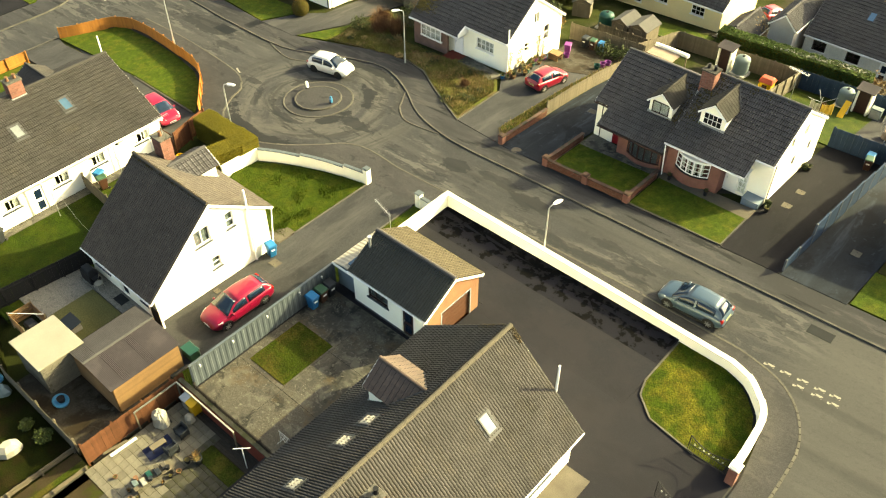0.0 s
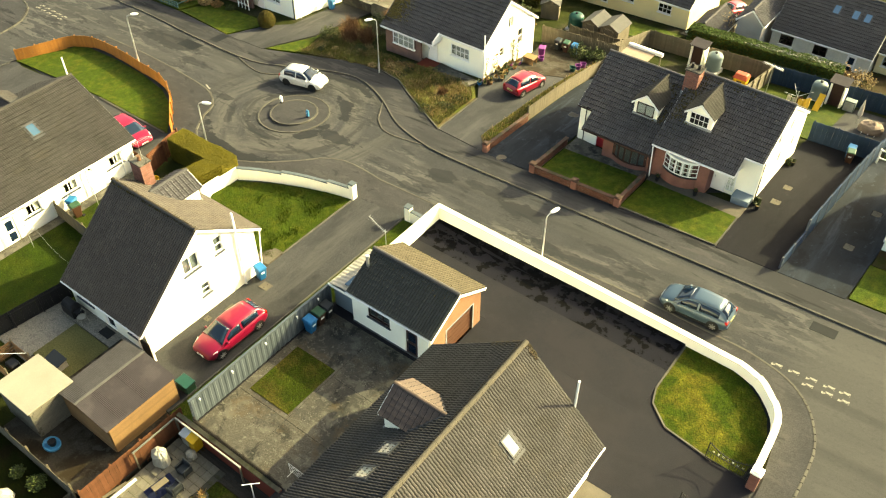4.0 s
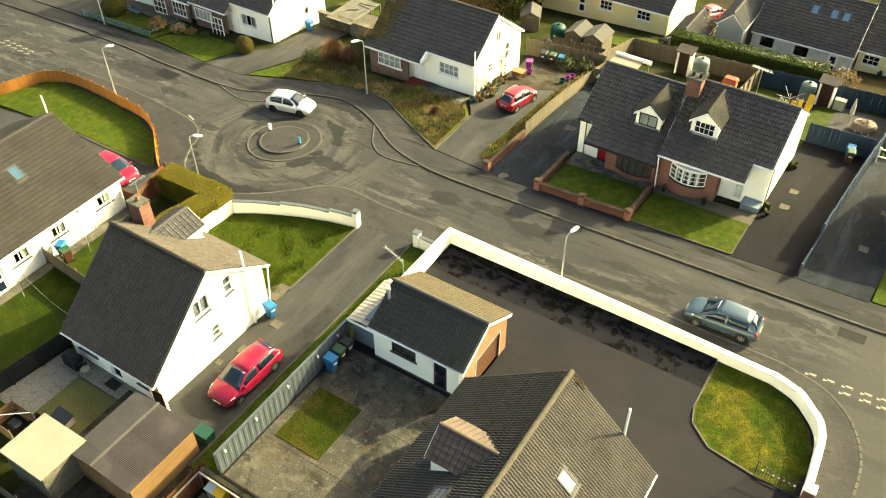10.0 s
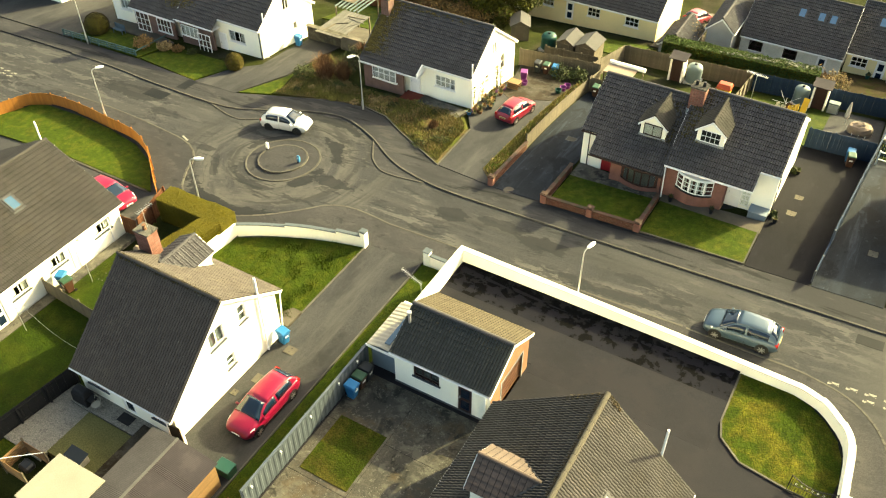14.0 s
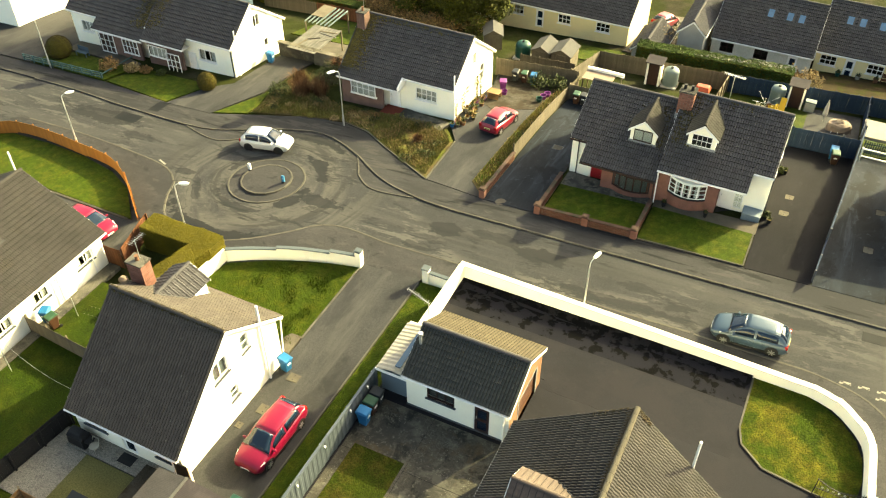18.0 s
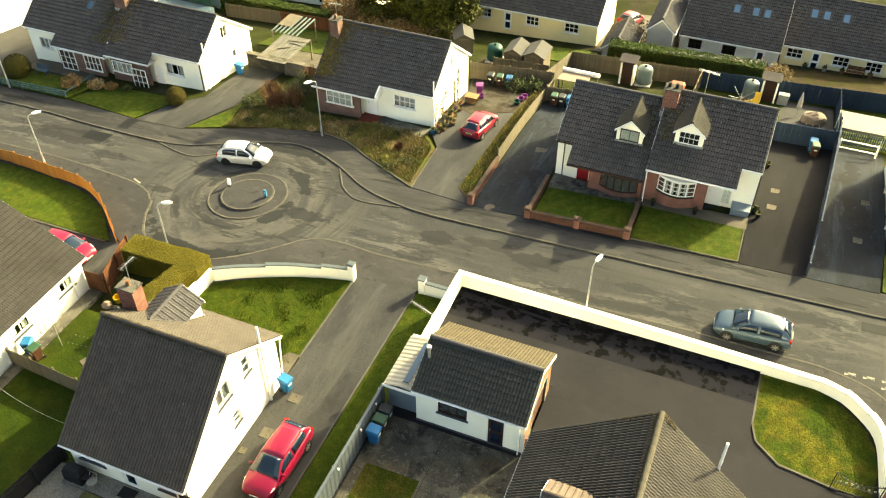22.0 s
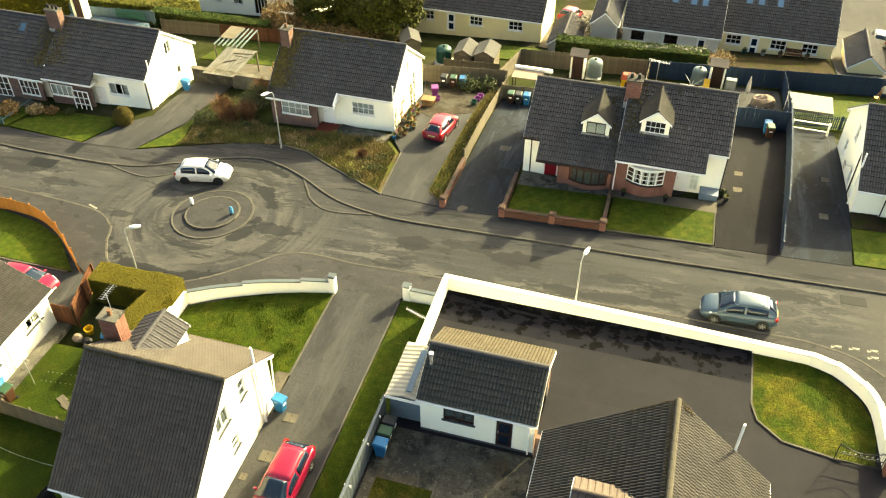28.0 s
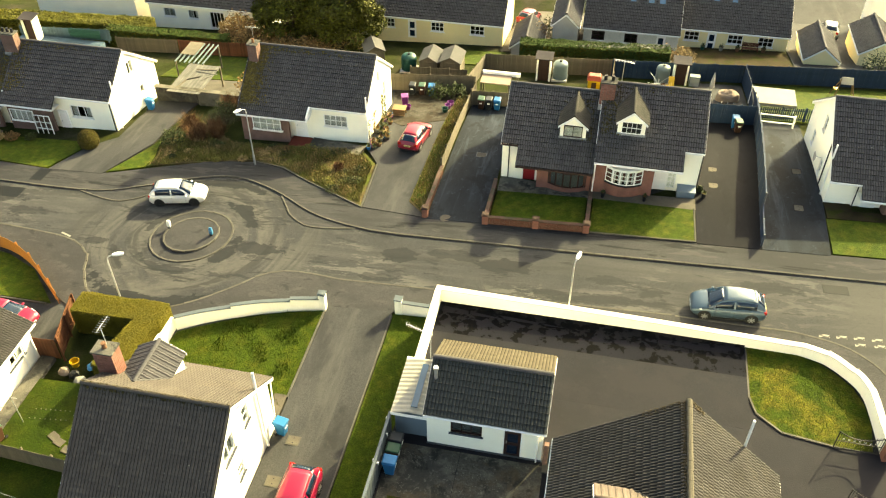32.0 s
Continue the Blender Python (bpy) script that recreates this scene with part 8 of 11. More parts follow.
def car(name, m, length, width, height, paint, label, roofpaint=None, rim="rim"):
    """A rounded five-door hatchback: painted body and cabin, with glass laid on the cabin."""
    c = thing(name, m, label, "car")
    L, Wd = length / 2, width / 2
    xs = [-1.0, -0.992, -0.975, -0.95, -0.9] + [-0.84 + 0.1 * i for i in range(15)] + [0.64, 0.72, 0.79, 0.85, 0.9, 0.94, 0.968, 0.987, 1.0]
    rings = []
    for fx, belt, fw in eased(BELT, xs):
        w, x, b = Wd * fw, fx * L, belt * height / 1.5
        low = 0.2 + 0.18 * max(0.0, abs(fx) - 0.88) / 0.12
        t = b - low
        half = [(0.80, low), (0.93, low + 0.05), (0.975, low + t * 0.22), (0.995, low + t * 0.45), (1.0, low + t * 0.6), (0.985, low + t * 0.72), (0.955, low + t * 0.85), (0.89, low + t * 0.95), (0.78, b), (0.5, b + 0.03), (0.2, b + 0.042)]
        rings.append([(x, -w * p, z) for p, z in half] + [(x, w * p, z) for p, z in reversed(half)])
    part("body", MB().loft(rings), paint, c, smooth=True)
    zb, zt = 0.9 * height / 1.5, height

    def section(fx, k, grow=0.0):
        """Half of the cabin's section, from the belt up to the middle of the roof."""
        z = zb + (zt - 0.04 - zb) * max(k, 0.0)
        d = z - zb
        w0 = Wd * 0.915 + grow
        wt = Wd * (0.915 - 0.215 * min(k, 1.0)) + grow
        e = min(0.14, d * 0.5)
        nip = 1 - 0.16 * min(max(0.0, -fx - 0.15) / 0.8, 1.0)
        w0, wt = w0 * (0.5 + 0.5 * nip), wt * nip
        if fx > 0.58 or fx < -0.96:
            wt = w0
        mix = lambda q: w0 + (wt - w0) * q
        return [(w0, zb - 0.06), (mix(0.12), zb + d * 0.12), (mix(0.5), zb + d * 0.5), (mix(0.9), zb + d - e * 0.55), (mix(1.0) - e * 0.22, z - e * 0.18), (mix(1.0) - e * 0.7, z + grow), (wt * 0.45, z + 0.03 + grow), (0.0, z + 0.036 + grow)]

    def ring(fx, k, grow=0.0):
        h = section(fx, k, grow)
        return [(fx * L, -w, z) for w, z in h] + [(fx * L, w, z) for w, z in reversed(h[:-1])]
    cx = [-0.965, -0.95, -0.93, -0.9, -0.87, -0.83, -0.78, -0.7, -0.55, -0.4, -0.25, -0.1, 0.03, 0.12, 0.18, 0.24, 0.3, 0.36, 0.42, 0.48, 0.53, 0.58]
    cab = eased(CABIN, cx)
    part("cabin", MB().loft([ring(fx, k) for fx, k in cab]), paint, c, smooth=True)

    def skin(fa, fb, j0, j1, n=7, up=0.012):
        """A sheet laid on the cabin between two stations and two places of its section."""
        out = []
        for fx, k in eased(CABIN, [fa + (fb - fa) * i / (n - 1) for i in range(n)]):
            o, q = ring(fx, k, up)[j0:j1 + 1], ring(fx, k, -0.02)[j0:j1 + 1]
            out.append(o + q[::-1])
        return MB().loft(out)
    part("windscreen", skin(0.17, 0.545, 5, 9, 8), "car_glass", c, "dark windscreen", smooth=True)
    part("rear_window", skin(-0.935, -0.74, 5, 9, 8), "car_glass", c, "dark rear window", smooth=True)
    for j0, j1 in ((1, 3), (11, 13)):
        part("side_window", skin(-0.72, -0.17, j0, j1), "car_glass", c, smooth=True)
        part("side_window", skin(-0.11, 0.36, j0, j1), "car_glass", c, smooth=True)
    part("roof", skin(-0.70, 0.14, 4, 10, 9, 0.016), roofpaint or paint, c, smooth=True)
    for s in (-1, 1):
        part("mirror", MB().box(0.37 * L, s * Wd * 0.9, zb + 0.0, 0.37 * L + 0.13, s * (Wd * 0.9 + 0.2), zb + 0.13), paint, c, bev=0.035)
        part("headlight", MB().hexa([(0.84 * L, s * Wd * 0.56, 0.56), (0.965 * L, s * Wd * 0.5, 0.52), (0.89 * L, s * Wd * 0.86, 0.55), (0.76 * L, s * Wd * 0.94, 0.58), (0.80 * L, s * Wd * 0.56, 0.79), (0.935 * L, s * Wd * 0.5, 0.7), (0.85 * L, s * Wd * 0.83, 0.74), (0.70 * L, s * Wd * 0.93, 0.82)]), "head", c, bev=0.015)
        part("taillight", MB().box(-0.99 * L, min(s * Wd * 0.6, s * Wd * 0.9), 0.68, -0.9 * L, max(s * Wd * 0.6, s * Wd * 0.9), 0.92), "tail", c, bev=0.03)
        part("sill", MB().box(-0.45 * L, s * Wd * 0.96 - 0.03, 0.19, 0.42 * L, s * Wd * 0.96 + 0.03, 0.29), "black", c)
        for dx in (-0.52, -0.14, 0.36):
            part("door_gap", MB().box(dx * L, s * Wd * 0.992 - 0.004, 0.34, dx * L + 0.01, s * Wd * 0.992 + 0.006, zb - 0.09), "black", c)
        for dx in (-0.42, -0.06):
            part("door_handle", MB().box(dx * L, s * Wd - 0.012, 0.72, dx * L + 0.16, s * Wd + 0.02, 0.755), paint, c)
        for fx in (-0.62, 0.62):
            x = fx * L
            wh = part("wheel", MB().cyl((x, s * (Wd - 0.2), 0.315), (x, s * (Wd + 0.004), 0.315), 0.315, 24), "tyre", c)
            part("rim", MB().cyl((x, s * (Wd - 0.02), 0.315), (x, s * (Wd + 0.010), 0.315), 0.22, 20), "black", wh)
            sp = MB()
            for k in range(7):
                a = 2 * math.pi * k / 7
                sp.box(-0.026, 0, 0, 0.026, 0.012, 0.215, Matrix.Translation((x, s * (Wd + 0.016) - (0.006 if s > 0 else 0.006), 0.315)) @ Euler((0, a, 0)).to_matrix().to_4x4())
            part("spoke", sp, rim, wh)
            part("wheel_arch", MB().cyl((x, s * (Wd - 0.22), 0.34), (x, s * (Wd - 0.001), 0.34), 0.375, 24), "black", c)
    part("grille", MB().box(0.955 * L, -Wd * 0.42, 0.34, 0.998 * L, Wd * 0.42, 0.5), "black", c, bev=0.02)
    part("number_plate", MB().box(0.99 * L, -0.26, 0.4, 1.008 * L, 0.26, 0.5), "plate_w", c, "white plate with a plain dark bar")
    part("number_plate", MB().box(-1.01 * L, -0.26, 0.6, -0.985 * L, 0.26, 0.71), "plate", c, "yellow plate with a plain dark bar")
    part("plate_bar", MB().box(-1.015 * L, -0.2, 0.63, -1.011 * L, 0.2, 0.68), "black", c)
    part("plate_bar", MB().box(1.0085 * L, -0.2, 0.425, 1.0115 * L, 0.2, 0.475), "black", c)
    part("bumper_strip", MB().box(-1.008 * L, -Wd * 0.7, 0.28, -0.94 * L, Wd * 0.7, 0.4), "black", c, bev=0.01)
    part("bonnet_gap", MB().box(0.565 * L, -Wd * 0.72, zb + 0.03, 0.575 * L, Wd * 0.72, zb + 0.048), "black", c)
    part("wiper", MB().cyl((0.54 * L, 0.1, zb + 0.09), (0.45 * L, -0.5, zb + 0.2), 0.008, 5).cyl((0.54 * L, 0.55, zb + 0.09), (0.45 * L, 0.0, zb + 0.2), 0.008, 5), "black", c)
    return c


def on_ground(x, y, dz, heading):
    """Pose of a car: nose towards heading (degrees from +x), pitched and rolled with the ground."""
    a = radians(heading)
    e = 1.2
    gx = terr(x + math.cos(a) * e, y + math.sin(a) * e) - terr(x - math.cos(a) * e, y - math.sin(a) * e)
    return Matrix.Translation((x, y, terr(x, y) + dz)) @ Euler((0, -math.atan2(gx, 2 * e), a)).to_matrix().to_4x4()


RED, RED2, RED3 = car_paint("cherry_red_paint", (0.1726, 0.002573, 0.02432)), car_paint("raspberry_red_paint", (0.1917, 0.003818, 0.02556)), car_paint("signal_red_paint", (0.1853, 0.003237, 0.01917))
car("car", on_ground(-4.15, -14.45, 0.13, -91), 4.45, 1.86, 1.47, RED, "cherry red hatchback parked on the driveway")
car("car", on_ground(-26.0, -4.75, 0.06, -6), 4.2, 1.76, 1.45, RED2, "raspberry red saloon parked beside the bungalow")
car("car", on_ground(-5.87, 19.3, 0.13, 84), 4.0, 1.72, 1.48, RED3, "bright red hatchback on the neighbour's driveway")
car("car", on_ground(16.7, 2.9, 0.02, 181), 4.22, 1.78, 1.5, car_paint("grey_blue_paint", (0.034, 0.060, 0.088)), "metallic blue-grey hatchback on the road")
car("car", on_ground(-20.9, 8.95, 0.02, 11), 4.0, 1.74, 1.47, car_paint("white_car_paint", (0.50, 0.50, 0.48)), "white hatchback driving round the roundabout", rim="black")
car("car", on_ground(-1.1, 55.2, 0.1, 75), 4.2, 1.76, 1.5, RED3, "red hatchback parked between far bungalows")
car("car", on_ground(31.0, 55.5, 0.1, 80), 4.2, 1.76, 1.5, car_paint("pale_car_paint", (0.3196, 0.3323, 0.3323)), "pale hatchback parked behind the far garage")

# ---- back yard of the gable house ----
slab_flat("yard_ground", [(-9.2, -26.1), (-1.5, -26.1), (-1.5, -18.4), (-9.2, -18.4)], 0.16, "dirt_yard", "stained bare concrete and dirt round the shed", "paving", h=0.4)
pt = thing("patio", (0, 0, -0.22), "speckled concrete pad behind the gable house", "patio", kind="structure")
part("slab", MB().box(-15.6, -22.6, -0.25, -12.62, -18.2, 0.0), "conc_pad", pt, bev=0.01)
slab_flat("turf", [(-12.55, -22.1), (-9.3, -22.1), (-9.3, -19.2), (-12.55, -19.2)], -0.08, "turf", "flat mossy green turf panel", "lawn", h=0.4)
slab_flat("path", [(-14.0, -19.15), (-7.0, -19.15), (-7.0, -18.1), (-14.0, -18.1)], -0.02, "conc_pad", "concrete path behind the gable house", "path", h=0.4)

sh = thing("shed", (-5.1, -21.3, 0.16), "large honey timber shed with a brown sheet roof", "shed")
for s, x in ((-1, -2.05), (1, 2.05)):
    for i in range(14):
        part("board", MB().hexa([(x - 0.015 - (0.02 if s < 0 else 0), -2.05, 0.02 + i * 0.14), (x + 0.015 + (0.02 if s > 0 else 0), -2.05, 0.02 + i * 0.14), (x + 0.015 + (0.02 if s > 0 else 0), 2.05, 0.02 + i * 0.14), (x - 0.015 - (0.02 if s < 0 else 0), 2.05, 0.02 + i * 0.14), (x - 0.015, -2.05, 0.158 + i * 0.14), (x + 0.015, -2.05, 0.158 + i * 0.14), (x + 0.015, 2.05, 0.158 + i * 0.14), (x - 0.015, 2.05, 0.158 + i * 0.14)]), "shed_wood", sh)
for s, y in ((-1, -2.07), (1, 2.07)):
    for i in range(14):
        part("board", MB().hexa([(-2.02, y - 0.015 - (0.02 if s < 0 else 0), 0.02 + i * 0.14), (2.02, y - 0.015 - (0.02 if s < 0 else 0), 0.02 + i * 0.14), (2.02, y + 0.015 + (0.02 if s > 0 else 0), 0.02 + i * 0.14), (-2.02, y + 0.015 + (0.02 if s > 0 else 0), 0.02 + i * 0.14), (-2.02, y - 0.015, 0.158 + i * 0.14), (2.02, y - 0.015, 0.158 + i * 0.14), (2.02, y + 0.015, 0.158 + i * 0.14), (-2.02, y + 0.015, 0.158 + i * 0.14)]), "shed_wood", sh)
    part("gable", MB().add([(-2.05, y - 0.02, 1.98), (2.05, y - 0.02, 1.98), (-0.35, y - 0.02, 2.25), (-2.05, y + 0.02, 1.98), (2.05, y + 0.02, 1.98), (-0.35, y + 0.02, 2.25)], [(0, 1, 2), (5, 4, 3), (0, 3, 4, 1), (1, 4, 5, 2), (2, 5, 3, 0)]), "shed_wood", sh)
for xa, xb, fn, mt, strips in ((-2.15, -0.35, lambda x, y: 1.98 + 0.155 * (x + 2.15), "felt_dark", ((-2.1, -1.35),)), (-0.35, 2.15, lambda x, y: 2.26 - 0.11 * (x + 0.35), "roof_felt", ((-1.3, -0.9), (0.25, 0.65)))):
    pitch_side = part("roof_sheet", corrugated(xa, xb, -2.2, 2.2, fn, 0.08, 0.0012), mt, sh, "grey felt slope" if mt == "felt_dark" else "")
    for ya, yb in strips:
        part("ribbed_strip", corrugated(xa + 0.02, xb - 0.02, ya, yb, lambda x, y: fn(x, y) + 0.008, 0.08, 0.007), mt, pitch_side)
part("ridge_cap", MB().box(-0.43, -2.22, 2.27, -0.27, 2.22, 2.3), "felt_grey", sh, "pale ridge strip")

st = thing("store_shed", (-8.42, -23.97, 0.0), "grey block store with a white flat roof", "shed")
blk = MB().box(-0.215, -0.05, 0, 0.215, 0.05, 0.21).mesh("block", "block", 0.006)
for r in range(10):
    for x0, y0, a, n in ((-1.4, -1.2, 0, 6), (-1.4, 1.2, 0, 6), (-1.42, -1.15, 90, 5), (1.42, -1.15, 90, 5)):
        for k in range(n):
            u = 0.22 + k * 0.46 + (0.12 if r % 2 else 0)
            piece("block", blk, st, pose(x0, y0, r * 0.22, 0, 0, a) @ Matrix.Translation((u, 0, 0)))
part("core", MB().box(-1.45, -1.235, 0, 1.45, 1.235, 2.2), "block", st)
part("roof_sheet", MB().hexa([(-1.58, -1.36, 2.21), (1.58, -1.36, 2.29), (1.58, 1.36, 2.29), (-1.58, 1.36, 2.21), (-1.58, -1.36, 2.3), (1.58, -1.36, 2.38), (1.58, 1.36, 2.38), (-1.58, 1.36, 2.3)]), "sheet_white", st, "white sheet roof", bev=0.012)

tr = thing("trellis_pen", (-12.5, -23.3, -0.1), "open timber pen of posts and boards", "pen")
for i in range(4):
    part("board", MB().box(-0.85, -0.7, 0.1 + i * 0.25, 0.85, -0.67, 0.3 + i * 0.25), "shed_wood", tr)
    part("board", MB().box(-0.85, 0.67, 0.1 + i * 0.25, 0.85, 0.7, 0.3 + i * 0.25), "shed_wood", tr)
    part("board", MB().box(-0.88, -0.7, 0.1 + i * 0.25, -0.85, 0.7, 0.3 + i * 0.25), "shed_wood", tr)
for x, y in ((-0.85, -0.7), (0.85, -0.7), (0.85, 0.7), (-0.85, 0.7)):
    part("post", MB().box(x - 0.04, y - 0.04, -0.1, x + 0.04, y + 0.04, 1.25), "grey_wood", tr)
part("brace", MB().cyl((-0.85, -0.7, 1.2), (0.85, 0.7, 1.2), 0.02, 6), "trim", tr)
part("bag", MB().box(-0.4, -0.3, 0, 0.3, 0.3, 0.45), "bin_dark", tr, bev=0.1)

hu = thing("rabbit_hutch", (-10.6, -21.75, -0.08), "small pale hutch with a dark glazed front", "hutch")
part("body", MB().box(-0.55, -0.35, 0.05, 0.55, 0.35, 0.5), "cloth", hu, bev=0.03)
part("roof", MB().hexa([(-0.6, -0.42, 0.5), (0.6, -0.42, 0.5), (0.6, 0.4, 0.66), (-0.6, 0.4, 0.66), (-0.6, -0.42, 0.53), (0.6, -0.42, 0.53), (0.6, 0.4, 0.69), (-0.6, 0.4, 0.69)]), "bin_dark", hu)
part("front", MB().box(-0.45, -0.37, 0.12, 0.1, -0.352, 0.42), "car_glass", hu)
bq = thing("barbecue", (-13.3, -18.75, 0.0), "black covered barbecue against the house", "barbecue")
part("cover", MB().loft([[(-0.6, -0.35, 0), (0.6, -0.35, 0), (0.6, 0.35, 0), (-0.6, 0.35, 0)], [(-0.55, -0.33, 0.7), (0.55, -0.33, 0.7), (0.55, 0.33, 0.75), (-0.55, 0.33, 0.75)], [(-0.4, -0.2, 1.0), (0.4, -0.2, 1.0), (0.4, 0.2, 1.02), (-0.4, 0.2, 1.02)]]), "black", bq, bev=0.05)
part("shelf", MB().box(0.6, -0.25, 0.6, 0.95, 0.25, 0.64), "black", bq)
ch = thing("garden_chair", (-12.2, -18.85, 0.0), "white wire garden chair", "chair")
mbc = MB()
for a in range(8):
    mbc.cyl((0.25 * math.cos(a * 0.785), 0.25 * math.sin(a * 0.785), 0.42), (0, 0, 0.42), 0.01, 5)
part("seat", MB().cyl((0, 0, 0.42), (0, 0, 0.45), 0.26, 14), "cloth", ch)
part("backrest", MB().tube([(-0.24, 0.1, 0.43), (-0.2, 0.26, 0.85), (0.2, 0.26, 0.85), (0.24, 0.1, 0.43)], 0.016, 6), "cloth", ch)
for x, y in ((-0.2, -0.2), (0.2, -0.2), (0.2, 0.2), (-0.2, 0.2)):
    part("leg", MB().cyl((x, y, 0.43), (x * 1.2, y * 1.2, 0.0), 0.014, 6), "cloth", ch)
solid("door_mat", MB().box(-0.45, -0.3, 0, 0.45, 0.3, 0.02), "black", "black rubber mat on the path", "mat", m=(-10.4, -18.55, -0.018))
gb = thing("compost_bin", (-3.3, -18.5, terr(-3.3, -18.5) + 0.13), "green plastic storage box by the fence", "box")
part("body", MB().box(-0.45, -0.32, 0, 0.45, 0.32, 0.55), "bin_green", gb, bev=0.03)
part("lid", MB().box(-0.48, -0.35, 0.555, 0.48, 0.35, 0.62), "teal", gb, bev=0.02)
pp = thing("paddling_pool", pose(-6.1, -25.15, 0.16) @ Matrix.Scale(0.85, 4), "small bright blue plastic pool with a black tub", "pool")
part("rim", MB().loft([[(r * math.cos(a), r * 0.8 * math.sin(a), z) for a in [2 * math.pi * k / 18 for k in range(18)]] for r, z in ((0.5, 0.0), (0.62, 0.05), (0.64, 0.16), (0.56, 0.2), (0.48, 0.1), (0.3, 0.04))]), "skin_blue", pp, smooth=True)
part("tub", MB().cyl((0.0, 0.05, 0.05), (0.0, 0.05, 0.36), 0.2, 14, 0.26), "black", pp)
gt = thing("gate", (-7.35, -18.25, 0.0), "dark timber side gate with white posts", "gate")
part("gate_leaf", MB().box(0.1, -0.03, 0.1, 1.0, 0.03, 1.5), "black", gt)
part("post", MB().box(0.0, -0.06, -0.2, 0.1, 0.06, 1.65), "trim", gt)
part("post", MB().box(1.0, -0.06, -0.2, 1.1, 0.06, 1.65), "trim", gt)

# ---- neighbour's patio below the bungalow ----
board_fence("fence", [(-1.45, -26.3), (-1.45, -20.1)], 1.6, "brown_wood", "red-brown timber fence beside the lower patio", bw=0.14, base=lambda x, y: 0.3)
rw = thing("wall_red", (0, 0, 0), "red painted retaining wall below the concrete yard", "wall")
part("wall_panel", MB().box(-1.35, -20.5, -0.2, 6.0, -20.32, 1.62), "red_wall", rw)
part("coping", MB().box(-1.4, -20.54, 1.62, 6.0, -20.3, 1.68), "slab_old", rw, bev=0.01)
board_fence("fence", [(-9.9, -26.3), (-2.6, -26.3)], 1.15, "grey_wood", "weathered fence behind the shed yard", bw=0.16, base=lambda x, y: 0.0)
board_fence("fence", [(-2.8, -26.4), (-3.0, -36)], 0.4, "grey_wood", "low timber edging fence along the path", bw=0.2, base=lambda x, y: 0.1)
board_fence("fence", [(-1.25, -26.6), (-1.4, -36)], 0.4, "grey_wood", "low boarded edge of the lower garden", bw=0.2, base=lambda x, y: 0.15)
board_fence("fence", [(-0.35, -20.25), (5.95, -20.25)], 0.32, "dark_wood", "low dark picket edging at the concrete", bw=0.07, gap=0.08, base=lambda x, y: YARD)
lp = thing("patio", (0, 0, 0.36), "pale square-flagged patio with garden clutter", "patio", kind="structure")
old_flag = MB().box(-0.218, -0.218, -0.25, 0.218, 0.218, 0.0).mesh("slab", "slab_old", 0.006)
# paler flag colour puts sunlight on the left half of the patio
sunlit_flag = MB().box(-0.218, -0.218, -0.25, 0.218, 0.218, 0.0).mesh("slab", "slab_sunlit", 0.006)
for i in range(14):
    for j in range(18):
        x, y = -0.9 + i * 0.45, -28.8 + j * 0.45
        if (x > 2.3 and y > -22.4) or (x < 0.9 and y < -26.7) or x > 5.2:
            continue
        piece("slab", old_flag if x + (y + 24.0) * 0.25 > 2.6 or y < -26.9 else sunlit_flag, lp, Matrix.Translation((x, y, ((i * 5 + j * 3) % 4) * 0.003)))
slab_flat("lawn", [(2.45, -22.5), (5.1, -22.5), (5.1, -21.5), (2.45, -21.5)], 0.42, "grass_tired", "small worn grass square beside the patio", "lawn", h=0.3)
slab_flat("path", [(-1.2, -30), (-0.62, -30), (-0.62, -26.5), (-1.2, -26.5)], 0.33, "slab_old", "row of old slabs beside the lower lawn", "path", h=0.3)
dk = thing("deck", (0, 0, 0.34), "dark weathered timber deck walkway", "deck", kind="structure")
pl = MB().box(-1.35, -0.065, -0.05, 1.35, 0.065, 0.0).mesh("plank", "dark_wood", 0.004)
for i in range(7):
    for k in range(2):
        piece("plank", pl, dk, Matrix.Translation((1.6 + k * 2.72 + 0.3 * (i % 2), -21.36 + i * 0.14, 0.0)))
solid("rug", MB().box(-0.45, -0.75, 0, 0.45, 0.75, 0.015), "navy_cloth", "dark blue outdoor rug on the patio", "rug", m=pose(0.5, -23.4, 0.372, 0, 0, -6))
lt2 = thing("coffee_table", pose(0.5, -23.4, 0.387, 0, 0, -6), "low slatted garden table on the rug", "table")
part("tabletop", MB().box(-0.18, -0.42, 0.3, 0.18, 0.42, 0.33), "grey_wood", lt2, bev=0.01)
for x, y in ((-0.15, -0.38), (0.15, -0.38), (0.15, 0.38), (-0.15, 0.38)):
    part("leg", MB().box(x - 0.02, y - 0.02, 0, x + 0.02, y + 0.02, 0.3), "black", lt2)


def wicker(x, y, a):
    c = thing("garden_chair", pose(x, y, 0.37, 0, 0, a), "dark rattan garden chair", "chair", "patio chairs")
    part("seat", MB().box(-0.27, -0.27, 0.12, 0.27, 0.27, 0.36), "bin_dark", c, bev=0.03)
    part("backrest", MB().box(-0.27, 0.2, 0.36, 0.27, 0.28, 0.75), "bin_dark", c, bev=0.03)
    for s in (-1, 1):
        part("armrest", MB().box(s * 0.3 - 0.04, -0.27, 0.12, s * 0.3 + 0.04, 0.27, 0.55), "bin_dark", c, bev=0.02)
    for u, v in ((-0.25, -0.25), (0.25, -0.25), (0.25, 0.25), (-0.25, 0.25)):
        part("leg", MB().box(u - 0.025, v - 0.025, 0, u + 0.025, v + 0.025, 0.13), "black", c)


